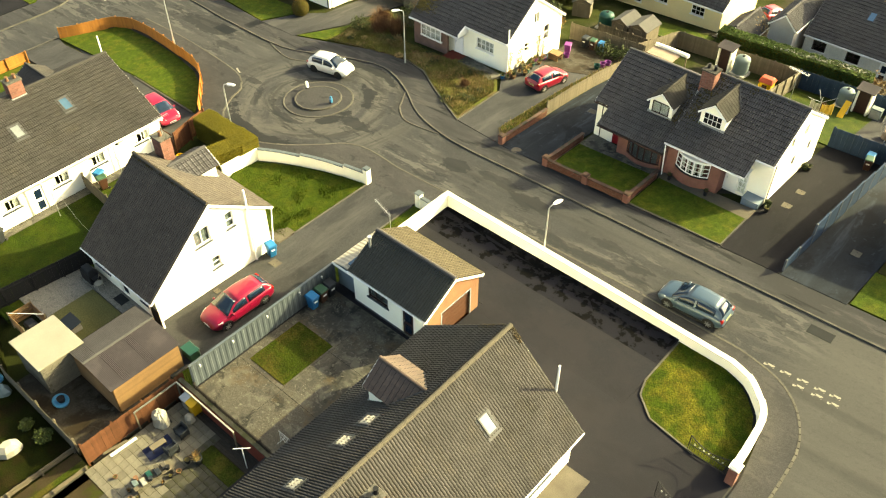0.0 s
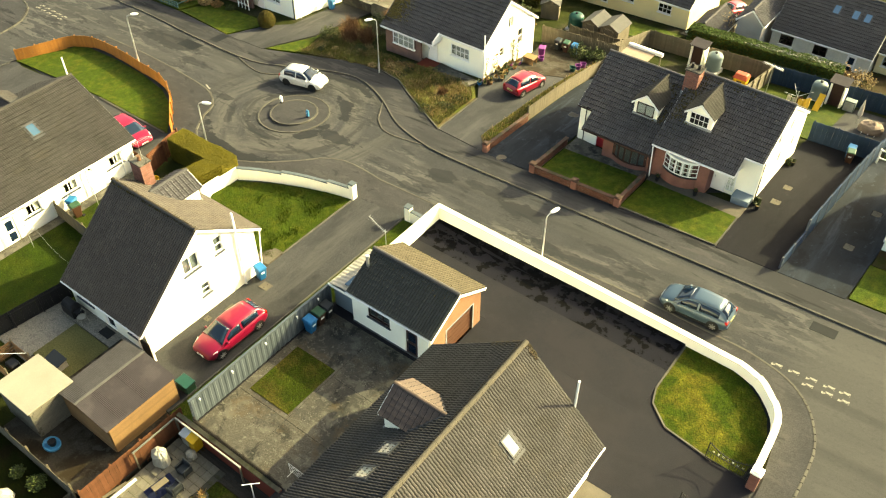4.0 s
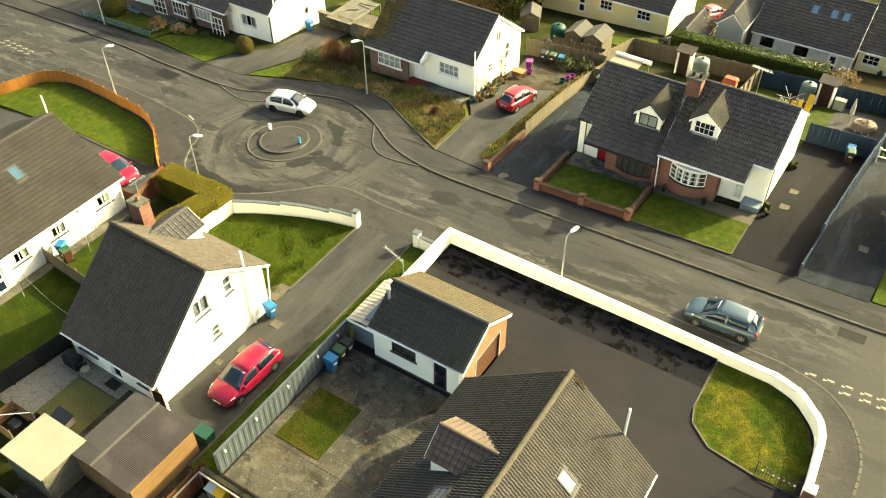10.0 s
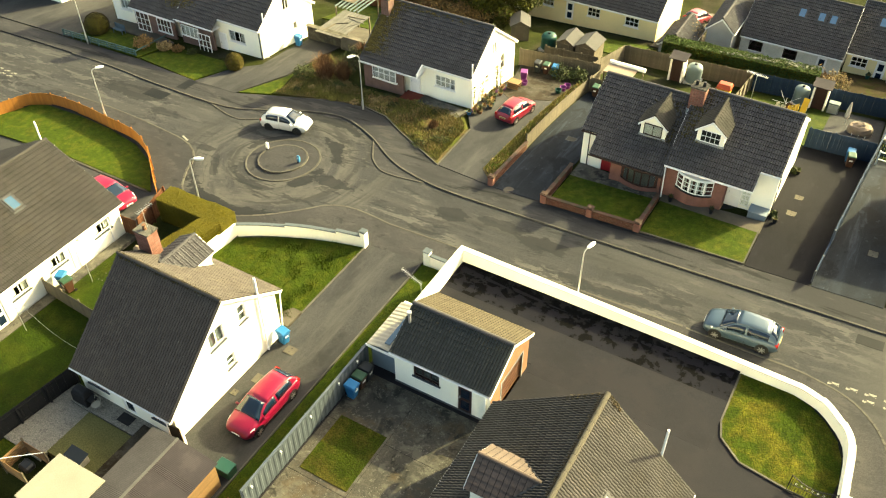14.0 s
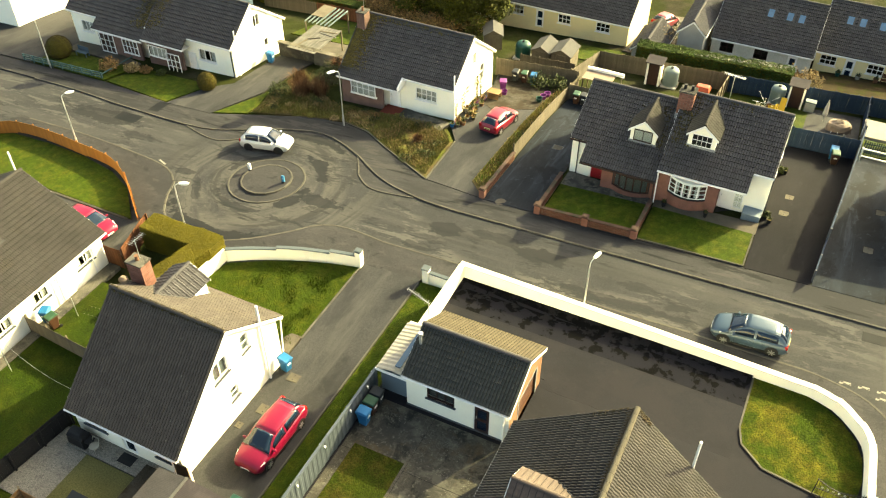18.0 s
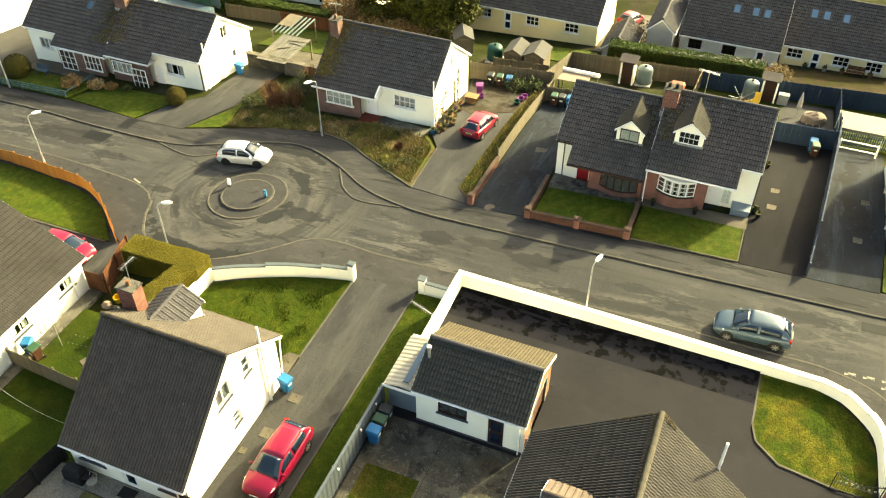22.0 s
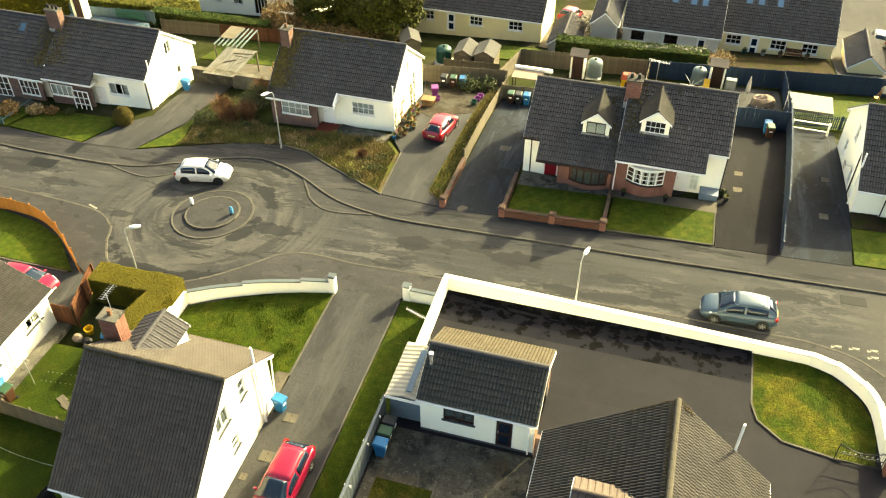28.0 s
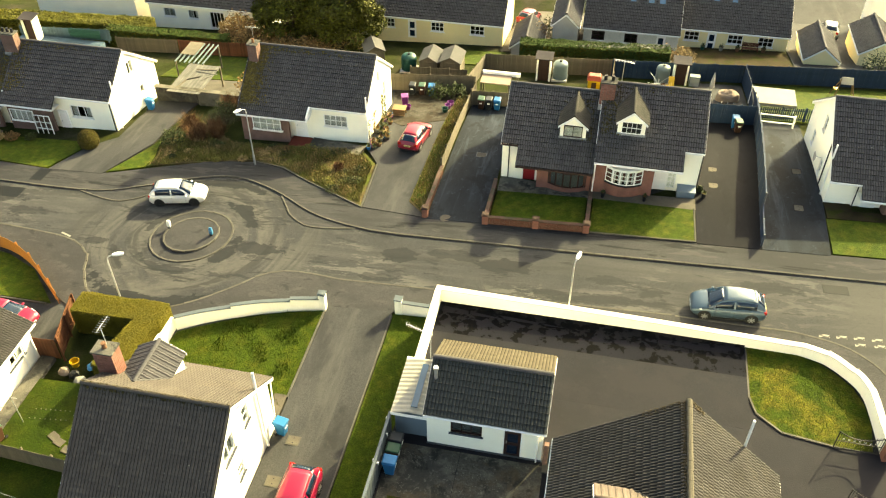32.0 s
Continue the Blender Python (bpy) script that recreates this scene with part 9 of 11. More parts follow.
solid("patio_bed", MB().box(-1.1, -28.95, -0.3, 5.2, -20.6, -0.03), "mud_path", "earth joints under the patio flags", "ground", kind="structure", m=(0, 0, 0.36))
wicker(0.75, -22.1, 0)
wicker(1.25, -23.1, -90)
wc = thing("covered_barbecue", (-0.65, -22.4, 0.37), "barbecue under a crumpled white cover", "barbecue")
rg = random.Random(9)
part("cover", MB().loft([[((0.45 * k + 0.1 * noise.noise((a * 1.6, z * 4, 1.0))) * math.cos(a), (0.36 * k + 0.1 * noise.noise((a * 1.6, z * 4, 5.0))) * math.sin(a), z + 0.1 * noise.noise((a * 1.4, k * 3, 2.0))) for a in [2 * math.pi * q / 20 for q in range(20)]] for k, z in ((1.15, 0.06), (1.05, 0.3), (1.0, 0.55), (0.95, 0.8), (0.6, 0.95), (0.25, 1.02))]), "cloth", wc)
part("wheel", MB().cyl((0.3, 0.32, 0.1), (0.3, 0.38, 0.1), 0.1, 12), "tyre", wc)


def pot(x, y, z, r, h, colour, plant=None, name="plant_pot"):
    cn = {"black": "black", "brick_or": "terracotta", "purple": "purple", "bin_blue": "blue", "path": "stone", "teal": "green", "cloth": "white", "bin_dark": "grey"}[colour]
    p = thing(name, (x, y, z), cn + " round plant pot" + (" with a small plant" if plant else ""), "plant pot", "garden pots")
    part("shell", MB().loft([[(q * math.cos(a), q * math.sin(a), zz) for a in [2 * math.pi * k / 12 for k in range(12)]] for q, zz in ((r * 0.7, 0.0), (r, h), (r * 1.06, h), (r * 1.06, h + 0.03), (r * 0.88, h + 0.03), (r * 0.85, h - 0.03))]), colour, p)
    part("soil", MB().cyl((0, 0, h - 0.04), (0, 0, h - 0.01), r * 0.88, 12), "soil", p)
    if plant:
        rr = random.Random(int(x * 100 + y * 10))
        mb = MB()
        for i in range(40):
            a, e, l = rr.uniform(0, 6.28), rr.uniform(0.3, 1.4), rr.uniform(0.5, 1.3) * r * 1.6
            d = Vector((math.cos(a) * math.cos(e), math.sin(a) * math.cos(e), math.sin(e)))
            s = Vector((-math.sin(a), math.cos(a), 0)) * 0.035
            o = Vector((0, 0, h))
            mb.add([o + d * l * 0.4 - s, o + d * l * 0.4 + s, o + d * l], [(0, 1, 2)])
        part("foliage", mb, plant, p)


pot(2.75, -22.6, 0.38, 0.26, 0.4, "bin_dark", "bramble")
pot(2.35, -22.95, 0.38, 0.18, 0.26, "black")
pot(0.35, -25.9, 0.38, 0.12, 0.1, "brick_or")
tb = thing("planter_table", pose(1.88, -24.65, 0.37, 0, 0, -8), "long low bench crowded with trays and pots", "bench")
part("tabletop", MB().box(-0.3, -1.1, 0.35, 0.3, 1.0, 0.4), "grey_wood", tb)
for y in (-1.0, 0.9):
    part("trestle", MB().box(-0.28, y, 0, 0.28, y + 0.06, 0.35), "grey_wood", tb)
for i, (x, y, w, h, c) in enumerate(((-0.1, -0.9, 0.18, 0.15, "tank"), (0.1, -0.55, 0.22, 0.12, "cloth"), (-0.1, -0.15, 0.2, 0.14, "teal"), (0.08, 0.25, 0.2, 0.2, "bin_dark"), (-0.08, 0.65, 0.2, 0.12, "path"))):
    part("tray", MB().box(x - w, y - 0.13, 0.4, x + w, y + 0.13, 0.4 + h), c, tb, bev=0.02)
for i, (x, y, c) in enumerate(((1.55, -25.9, "bin_dark"), (1.95, -26.1, "brick_or"), (2.4, -24.0, "black"), (2.45, -24.5, "path"), (2.2, -25.8, "black"), (2.5, -23.6, "brick_or"))):
    pot(x, y, 0.37, 0.09 + 0.02 * (i % 3), 0.14, c, "bramble" if i % 3 == 0 else None)
for i, (x, y, c) in enumerate(((-0.28, -0.75, "brick_or"), (0.2, -0.2, "bin_dark"), (-0.2, 0.3, "path"), (0.18, 0.75, "black"))):
    part("pot", MB().cyl((x, y, 0.4), (x, y, 0.62), 0.09, 10, 0.12), c, tb)
for i, (x, y, c, w) in enumerate(((-0.45, -20.75, "steel", 0.5), (0.1, -20.75, "yellow", 0.55))):
    b = thing("storage_bin", (x, y, 0.36), ("yellow" if c == "yellow" else "galvanised grey") + " upright storage bin", "bin")
    part("body", MB().loft([[(-w * 0.42, -0.25, 0), (w * 0.42, -0.25, 0), (w * 0.42, 0.25, 0), (-w * 0.42, 0.25, 0)], [(-w * 0.5, -0.3, 0.85), (w * 0.5, -0.3, 0.85), (w * 0.5, 0.3, 0.95), (-w * 0.5, 0.3, 0.95)]]), c, b, bev=0.03)
    part("lid", MB().hexa([(-w * 0.52, -0.33, 0.86), (w * 0.52, -0.33, 0.86), (w * 0.52, 0.32, 0.97), (-w * 0.52, 0.32, 0.97), (-w * 0.52, -0.33, 0.9), (w * 0.52, -0.33, 0.9), (w * 0.52, 0.32, 1.01), (-w * 0.52, 0.32, 1.01)]), c, b)
    part("handle", MB().cyl((-w * 0.3, -0.36, 0.86), (w * 0.3, -0.36, 0.86), 0.015, 6), "black", b)
sk = thing("sack", (0.35, -21.3, 0.36), "crumpled white sack on the deck", "sack")
part("sack_body", MB().loft([[((0.3 * k + rg.uniform(-0.05, 0.05)) * math.cos(a), (0.26 * k + rg.uniform(-0.05, 0.05)) * math.sin(a), z) for a in [2 * math.pi * q / 12 for q in range(12)]] for k, z in ((0.9, 0), (1.1, 0.15), (0.9, 0.35), (0.4, 0.48))]), "cloth", sk)
cl = thing("clothes_post", (4.85, -21.15, 0.35), "white T-shaped clothes post", "clothes post")
part("post", MB().cyl((0, 0, -0.1), (0, 0, 1.75), 0.03, 8), "trim", cl)
part("crossbar", MB().cyl((-0.3, -0.3, 1.75), (0.3, 0.3, 1.75), 0.025, 8), "trim", cl)
rl = thing("rail_frame", (0, 0, 0.36), "white timber rails of an unfinished canopy", "frame")
part("rail", MB().box(-1.2, -20.76, 1.4, 3.6, -20.68, 1.48), "cloth", rl)
part("rail", MB().box(-1.25, -23.4, 1.4, -1.17, -20.76, 1.475), "pale_board", rl)
for x, y in ((-1.2, -20.72), (3.55, -20.72), (-1.21, -23.35)):
    part("post", MB().box(x - 0.04, y - 0.04, 0, x + 0.04, y + 0.04, 1.4), "grey_wood", rl)
for i, (x, y, a, l) in enumerate(((-0.9, -24.6, 88, 1.5), (-1.2, -24.9, 80, 1.3))):
    solid("plank", MB().box(-l / 2, -0.08, 0, l / 2, 0.08, 0.04), "trim" if i == 0 else "grey_wood", "loose %s board lying on the patio" % ("white" if i == 0 else "grey"), "plank", m=pose(x, y, 0.38, 0, 0, a))
ap = thing("airer", (6.2, -19.4, YARD + 0.012), "folded metal clothes airer", "airer")
part("frame", MB().tube([(-0.5, 0, 0), (-0.5, 0, 0.9), (0.5, 0, 0.9), (0.5, 0, 0)], 0.012, 6), "steel", ap)
for i in range(4):
    part("bar", MB().cyl((-0.5, 0, 0.25 + i * 0.17), (0.5, 0, 0.25 + i * 0.17), 0.008, 5), "steel", ap)
part("foot", MB().cyl((-0.5, -0.25, 0.012), (-0.5, 0.25, 0.012), 0.012, 5).cyl((0.5, -0.25, 0.012), (0.5, 0.25, 0.012), 0.012, 5), "steel", ap)

# ---- along the house across the road ----
for x, y in ((8.9, 13.6), (11.75, 13.55)):
    pot(x, y, terr(x, y) + 0.14, 0.17, 0.38, "black", "leaf_dk")
for i, (x, y) in enumerate(((15.75, 14.6), (15.75, 21.6))):
    pot(x, y, terr(x, y) + 0.13, 0.17, 0.32, "black", "ivy")
for i, (x, y, c) in enumerate(((-9.2, 17.6, "bin_blue"), (-8.95, 18.0, "purple"), (-8.7, 18.5, "path"), (-8.5, 18.2, "brick_or"), (-8.6, 19.1, "cloth"), (-8.4, 19.6, "brick_or"), (-8.9, 20.2, "path"), (-8.5, 20.6, "black"), (-8.8, 21.3, "teal"), (-8.6, 22.0, "brick_or"), (-8.9, 22.8, "path"))):
    pot(x, y, terr(x, y) + 0.13, 0.2, 0.26, c, ("leaf_dk", "bramble", "ivy")[i % 3])
pr = random.Random(77)
for i in range(22):
    y = 17.7 + i * 0.27
    x = -9.25 + pr.uniform(0.0, 1.25) * (0.5 + 0.5 * math.sin(i * 0.3))
    pot(x, y, terr(x, y) + 0.13, pr.uniform(0.13, 0.24), pr.uniform(0.2, 0.36), pr.choice(("brick_or", "path", "brick_or", "cloth", "teal", "black", "purple", "bin_blue")), pr.choice(("leaf_dk", "bramble", "ivy", "straw", None)))
for i, (x, y, c) in enumerate(((-7.9, 25.2, "purple"), (-4.6, 26.0, "purple"), (-4.7, 25.2, "teal"), (-4.5, 26.7, "purple"))):
    t = thing("tub", (x, y, terr(x, y) + 0.13), ("purple" if c == "purple" else "green") + " plastic garden tub", "tub", "garden tubs")
    part("shell", MB().loft([[(q * math.cos(a), q * math.sin(a), z) for a in [2 * math.pi * k / 14 for k in range(14)]] for q, z in ((0.2, 0), (0.27, 0.38), (0.29, 0.4), (0.25, 0.4), (0.19, 0.06))]), c, t)
    part("handle", MB().tube([(-0.28, 0, 0.38), (-0.3, 0, 0.47), (-0.22, 0, 0.5)], 0.015, 5).tube([(0.28, 0, 0.38), (0.3, 0, 0.47), (0.22, 0, 0.5)], 0.015, 5), c, t)
lc = thing("log_crate", (-8.3, 24.0, terr(-8.3, 24.0) + 0.13), "pale timber log crate by the house wall", "crate")
for i in range(4):
    part("slat", MB().box(-0.5, -0.35, 0.02 + i * 0.16, 0.5, -0.32, 0.15 + i * 0.16), "shed_wood", lc)
    part("slat", MB().box(-0.5, 0.32, 0.02 + i * 0.16, 0.5, 0.35, 0.15 + i * 0.16), "shed_wood", lc)
part("lid", MB().box(-0.55, -0.4, 0.66, 0.55, 0.4, 0.7), "shed_wood", lc)


# ---- back gardens ----
def oil_tank(x, y, r, h, c="tank", base=0.3):
    z = terr(x, y)
    t = thing("oil_tank", (x, y, z), "round ribbed %s oil tank on blocks" % ("green" if c == "teal" else "grey-green"), "tank", "oil tanks")
    part("plinth", MB().box(-r, -r, -0.2, r, r, base), "grey_render", t)
    rings = []
    for k in range(9):
        zz = base + (h - 0.25) * k / 8
        q = r * (1.0 if k % 2 else 0.95)
        rings.append((q, zz))
    rings += [(r * 0.85, base + h - 0.12), (r * 0.35, base + h)]
    part("drum", MB().loft([[(q * math.cos(a), q * math.sin(a), zz) for a in [2 * math.pi * k / 20 for k in range(20)]] for q, zz in rings]), c, t, smooth=True)
    part("cap", MB().cyl((0, 0, base + h), (0, 0, base + h + 0.1), 0.12, 10), "black", t)


oil_tank(4.0, 35.6, 0.7, 1.6)
oil_tank(13.2, 36.3, 0.65, 1.5)
oil_tank(-10.3, 35.6, 0.75, 1.5, "teal")


def boiler_house(x, y, z=None):
    z = terr(x, y) if z is None else z
    b = thing("boiler_house", (x, y, z), "narrow boiler shed with dark door and white sides", "shed", "boiler sheds")
    part("side", MB().box(-0.65, -0.5, -0.2, -0.5, 0.5, 2.35), "white", b)
    part("side", MB().box(0.5, -0.5, -0.2, 0.65, 0.5, 2.35), "white", b)
    part("back", MB().box(-0.5, 0.4, -0.2, 0.5, 0.5, 2.35), "white", b)
    part("door", MB().box(-0.5, -0.3, 0.0, 0.5, -0.25, 2.3), "brownwood", b)
    part("roof", MB().hexa([(-0.8, -0.7, 2.36), (0.8, -0.7, 2.36), (0.8, 0.65, 2.5), (-0.8, 0.65, 2.5), (-0.8, -0.7, 2.44), (0.8, -0.7, 2.44), (0.8, 0.65, 2.58), (-0.8, 0.65, 2.58)]), "roof_felt", b)


boiler_house(2.5, 35.4)
boiler_house(14.7, 36.2)


def garden_shed(x, y, w, d, h, mat_wall, mat_roof, label, a=0):
    s = thing("shed", pose(x, y, terr(x, y), 0, 0, a), label, "shed", "garden sheds")
    part("body", MB().box(-w / 2, -d / 2, -0.2, w / 2, d / 2, h), mat_wall, s)
    for i in range(int(w / 0.16)):
        part("board", MB().box(-w / 2 + i * 0.16, -d / 2 - 0.02, 0, -w / 2 + i * 0.16 + 0.145, -d / 2 - 0.002, h), mat_wall, s)
    part("gable", MB().add([(-w / 2, -d / 2, h), (w / 2, -d / 2, h), (0, -d / 2, h + 0.5), (-w / 2, d / 2, h), (w / 2, d / 2, h), (0, d / 2, h + 0.5)], [(0, 1, 2), (5, 4, 3), (0, 3, 4, 1), (1, 4, 5, 2), (2, 5, 3, 0)]), mat_wall, s)
    for q in (-1, 1):
        e = Vector((q * (w / 2 + 0.12), 0, h - 0.12 * 0.5 / (w / 2)))
        part("roof_panel", MB().hexa([(e.x, -d / 2 - 0.12, e.z), (0, -d / 2 - 0.12, h + 0.5), (0, d / 2 + 0.12, h + 0.5), (e.x, d / 2 + 0.12, e.z), (e.x, -d / 2 - 0.12, e.z + 0.05), (0, -d / 2 - 0.12, h + 0.55), (0, d / 2 + 0.12, h + 0.55), (e.x, d / 2 + 0.12, e.z + 0.05)]), mat_roof, s)
    part("door", MB().box(-0.38, -d / 2 - 0.045, 0.05, 0.38, -d / 2 - 0.022, h - 0.05), mat_wall, s)


garden_shed(-8.2, 35.8, 1.7, 2.4, 1.7, "grey_wood", "felt_grey", "weathered timber shed with a grey felt roof")
garden_shed(-6.1, 35.6, 1.9, 2.4, 1.8, "grey_wood", "felt_grey", "weathered timber shed with a grey roof")
garden_shed(-14.3, 37.5, 1.8, 2.2, 1.8, "grey_wood", "felt_grey", "small shed with a pale felt roof", 25)
ph = thing("playhouse", (7.2, 33.9, terr(7.2, 33.9)), "yellow plastic playhouse with a red roof", "playhouse")
part("wall", MB().box(-0.55, -0.5, 0, 0.55, 0.5, 1.0), "yellow", ph, bev=0.03)
part("roof", MB().hexa([(-0.65, -0.6, 1.0), (0.65, -0.6, 1.0), (0.65, 0.6, 1.0), (-0.65, 0.6, 1.0), (-0.5, -0.3, 1.35), (0.5, -0.3, 1.35), (0.5, 0.3, 1.35), (-0.5, 0.3, 1.35)]), "orange_red", ph, bev=0.02)
part("door", MB().box(-0.22, -0.52, 0, 0.22, -0.502, 0.8), "brown_paint", ph)
wp = thing("carport_roof", (-0.9, 30.6, terr(-0.9, 30.6)), "low white flat-roofed shelter behind the gate", "shelter")
part("roof_panel", MB().box(-1.6, -1.0, 1.55, 1.0, 0.55, 1.62), "tan", wp)
part("fascia", MB().box(-1.6, 0.55, 1.55, 1.7, 0.8, 1.85), "trim", wp)
for x, y in ((-1.5, -0.9), (0.9, -0.9), (1.5, 0.67), (-1.5, 0.67)):
    part("post", MB().box(x - 0.05, y - 0.05, -0.2, x + 0.05, y + 0.05, 1.55), "grey_wood", wp)
ar = thing("aerial", (9.6, 33.6, terr(9.6, 33.6)), "long comb-shaped aerial on a tall mast", "aerial")
part("mast", MB().cyl((0, 0, -0.2), (0, 0, 2.9), 0.03, 6), "steel", ar)
part("boom", MB().cyl((-0.9, 0.1, 3.0), (0.9, -0.1, 2.85), 0.02, 6), "steel", ar)
for i in range(14):
    part("rod", MB().cyl((-0.85 + i * 0.13, -0.2, 2.98 - i * 0.01), (-0.85 + i * 0.13, 0.2, 2.98 - i * 0.01), 0.012, 5), "trim", ar)
um = thing("parasol", (17.3, 33.6, terr(17.3, 33.6)), "closed grey garden parasol", "parasol")
part("pole", MB().cyl((0, 0, 0), (0, 0, 2.2), 0.025, 8), "steel", um)
part("canopy", MB().loft([[(q * math.cos(a), q * math.sin(a), z) for a in [2 * math.pi * k / 10 for k in range(10)]] for q, z in ((0.06, 0.7), (0.2, 0.9), (0.16, 1.6), (0.03, 2.3))]), "grey_render", um)
tc = thing("covered_table", (18.6, 32.4, terr(18.6, 32.4)), "garden table under a tan cover", "table")
part("cover", MB().loft([[((0.95 * k + 0.1 * noise.noise((a * 1.5, z * 4, 1.0))) * math.cos(a), (0.68 * k + 0.12 * noise.noise((a * 1.5, z * 4, 7.0))) * math.sin(a), z + 0.14 * noise.noise((a * 1.3, k * 3, 3.0))) for a in [2 * math.pi * q / 22 for q in range(22)]] for k, z in ((1.02, 0.12), (1.0, 0.3), (1.03, 0.5), (0.98, 0.68), (0.9, 0.82), (0.65, 0.9), (0.4, 1.0), (0.15, 1.06))]), "tan", tc)
for i in range(3):
    part("leg", MB().box(-0.5 + i * 0.5, -0.8, 0, -0.45 + i * 0.5, -0.75, 0.4), "trim", tc)
cb = thing("cabinet", (16.0, 35.9, terr(16.0, 35.9)), "pale grey metal garden cabinet", "cabinet")
part("body", MB().box(-0.45, -0.3, 0, 0.45, 0.3, 1.1), "tank", cb, bev=0.02)
part("door", MB().box(-0.4, -0.32, 0.08, 0.4, -0.302, 1.0), "steel", cb)
sl = thing("slide", (13.9, 34.2, terr(13.9, 34.2)), "yellow plastic slide leaning by the tank", "slide")
part("chute", MB().hexa([(-0.25, -1.0, 0.05), (0.25, -1.0, 0.05), (0.25, 0.6, 1.1), (-0.25, 0.6, 1.1), (-0.25, -1.0, 0.12), (0.25, -1.0, 0.12), (0.25, 0.6, 1.17), (-0.25, 0.6, 1.17)]), "yellow", sl)
part("support", MB().box(-0.22, 0.5, 0, 0.22, 0.58, 1.1), "trim", sl)
tn = thing("shelter_tent", (22.0, 31.0, terr(22.0, 31.0)), "low flat shelter roofed with white sheet", "shelter")
part("roof_sheet", MB().hexa([(-1.75, -1.2, 1.24), (1.75, -1.2, 1.24), (1.75, 1.1, 1.4), (-1.75, 1.1, 1.4), (-1.75, -1.2, 1.29), (1.75, -1.2, 1.29), (1.75, 1.1, 1.45), (-1.75, 1.1, 1.45)]), "sheet_white", tn, bev=0.01)
part("valance", MB().box(-1.75, -1.23, 1.0, 1.75, -1.203, 1.28), "sheet_white", tn)
for x, y in ((-1.65, -1.1), (1.65, -1.1), (1.65, 1.0), (-1.65, 1.0)):
    part("post", MB().box(x - 0.05, y - 0.05, -0.2, x + 0.05, y + 0.05, 1.24), "trim", tn)
wg = thing("gate", (20.45, 26.6, terr(20.45, 26.6) + 0.1), "white barred gate across the wide driveway", "gate")
part("post", MB().box(-0.06, -0.06, 0, 0.06, 0.06, 1.3), "trim", wg)
part("post", MB().box(2.6, -0.06, 0, 2.72, 0.06, 1.3), "trim", wg)
for z in (0.5, 1.15):
    part("rail", MB().box(0.06, -0.03, z, 2.6, 0.03, z + 0.09), "trim", wg)
dh = thing("satellite_dish", pose(23.35, 18.7, 2.2, 0, 0, 0), "grey satellite dish on the gable wall", "satellite dish")
part("dish", MB().loft([[(-0.1 - 0.1 * (q / 0.35) ** 2, q * math.cos(a), q * math.sin(a)) for a in [2 * math.pi * k / 16 for k in range(16)]] for q in (0.02, 0.2, 0.35)], caps=False), "grey_render", dh)
part("bracket", MB().cyl((-0.1, 0, 0), (0.34, 0, -0.1), 0.02, 6), "steel", dh)
sg = thing("swing_frame", (28.4, 35.0, terr(28.4, 35.0)), "timber climbing frame with a yellow seat", "climbing frame")
for s in (-1, 1):
    part("leg", MB().cyl((s * 0.9, -0.7, 0), (s * 0.4, 0, 2.0), 0.05, 6), "shed_wood", sg)
    part("leg", MB().cyl((s * 0.9, 0.7, 0), (s * 0.4, 0, 2.0), 0.05, 6), "shed_wood", sg)
part("roof", MB().hexa([(-0.5, -0.45, 1.6), (0.5, -0.45, 1.6), (0.5, 0.45, 1.6), (-0.5, 0.45, 1.6), (-0.45, -0.03, 2.05), (0.45, -0.03, 2.05), (0.45, 0.03, 2.05), (-0.45, 0.03, 2.05)]), "cloth", sg)
part("seat", MB().box(-0.9, -0.2, 0.9, -0.5, 0.2, 0.95), "yellow", sg)

wl = thing("clothes_airer", (12.6, 31.6, terr(12.6, 31.6) + 0.1), "rotary clothes airer hung with yellow and white towels", "clothes airer")
part("post", MB().cyl((0, 0, -0.2), (0, 0, 2.0), 0.025, 8), "steel", wl)
for a in range(4):
    t = math.pi * (a / 2 + 0.2)
    part("arm", MB().cyl((0, 0, 1.5), (1.2 * math.cos(t), 1.2 * math.sin(t), 1.95), 0.014, 6), "steel", wl)
for i, (x, y, a, w, hgt, c) in enumerate(((0.55, -0.75, 35, 0.5, 1.05, "mustard"), (0.0, -0.95, 10, 0.35, 0.9, "cloth"), (0.95, -0.35, 60, 0.5, 1.0, "mustard"), (0.35, -0.5, 25, 0.4, 0.75, "brown_paint"), (-0.45, -0.8, -15, 0.35, 0.8, "cloth"))):
    fold = [(-w / 2 + w * k / 6, 0.04 * math.sin(k * 1.7 + i)) for k in range(7)]
    tw = MB().loft([[(fx, fy * (1.6 if z < 1.5 else 0.4), z - 0.03 * (k % 2)) for k, (fx, fy) in enumerate(fold)] + [(fx, fy * (1.6 if z < 1.5 else 0.4) + 0.015, z - 0.03 * (k % 2)) for k, (fx, fy) in reversed(list(enumerate(fold)))] for z in (1.9, 1.9 - hgt * 0.5, 1.9 - hgt)])
    part("towel", tw, c, wl, loc=pose(x, y, 0, 0, 0, a))
gb2 = thing("garden_bench", (22.1, 47.9, terr(22.1, 47.9) + 0.07), "brown wooden bench against the cream bungalow", "bench")
for k in range(4):
    part("seat_slat", MB().box(-0.8, -0.42 + k * 0.11, 0.42, 0.8, -0.33 + k * 0.11, 0.45), "brown_wood", gb2)
    part("back_slat", MB().box(-0.8, 0.05, 0.5 + k * 0.11, 0.8, 0.08, 0.59 + k * 0.11), "brown_wood", gb2)
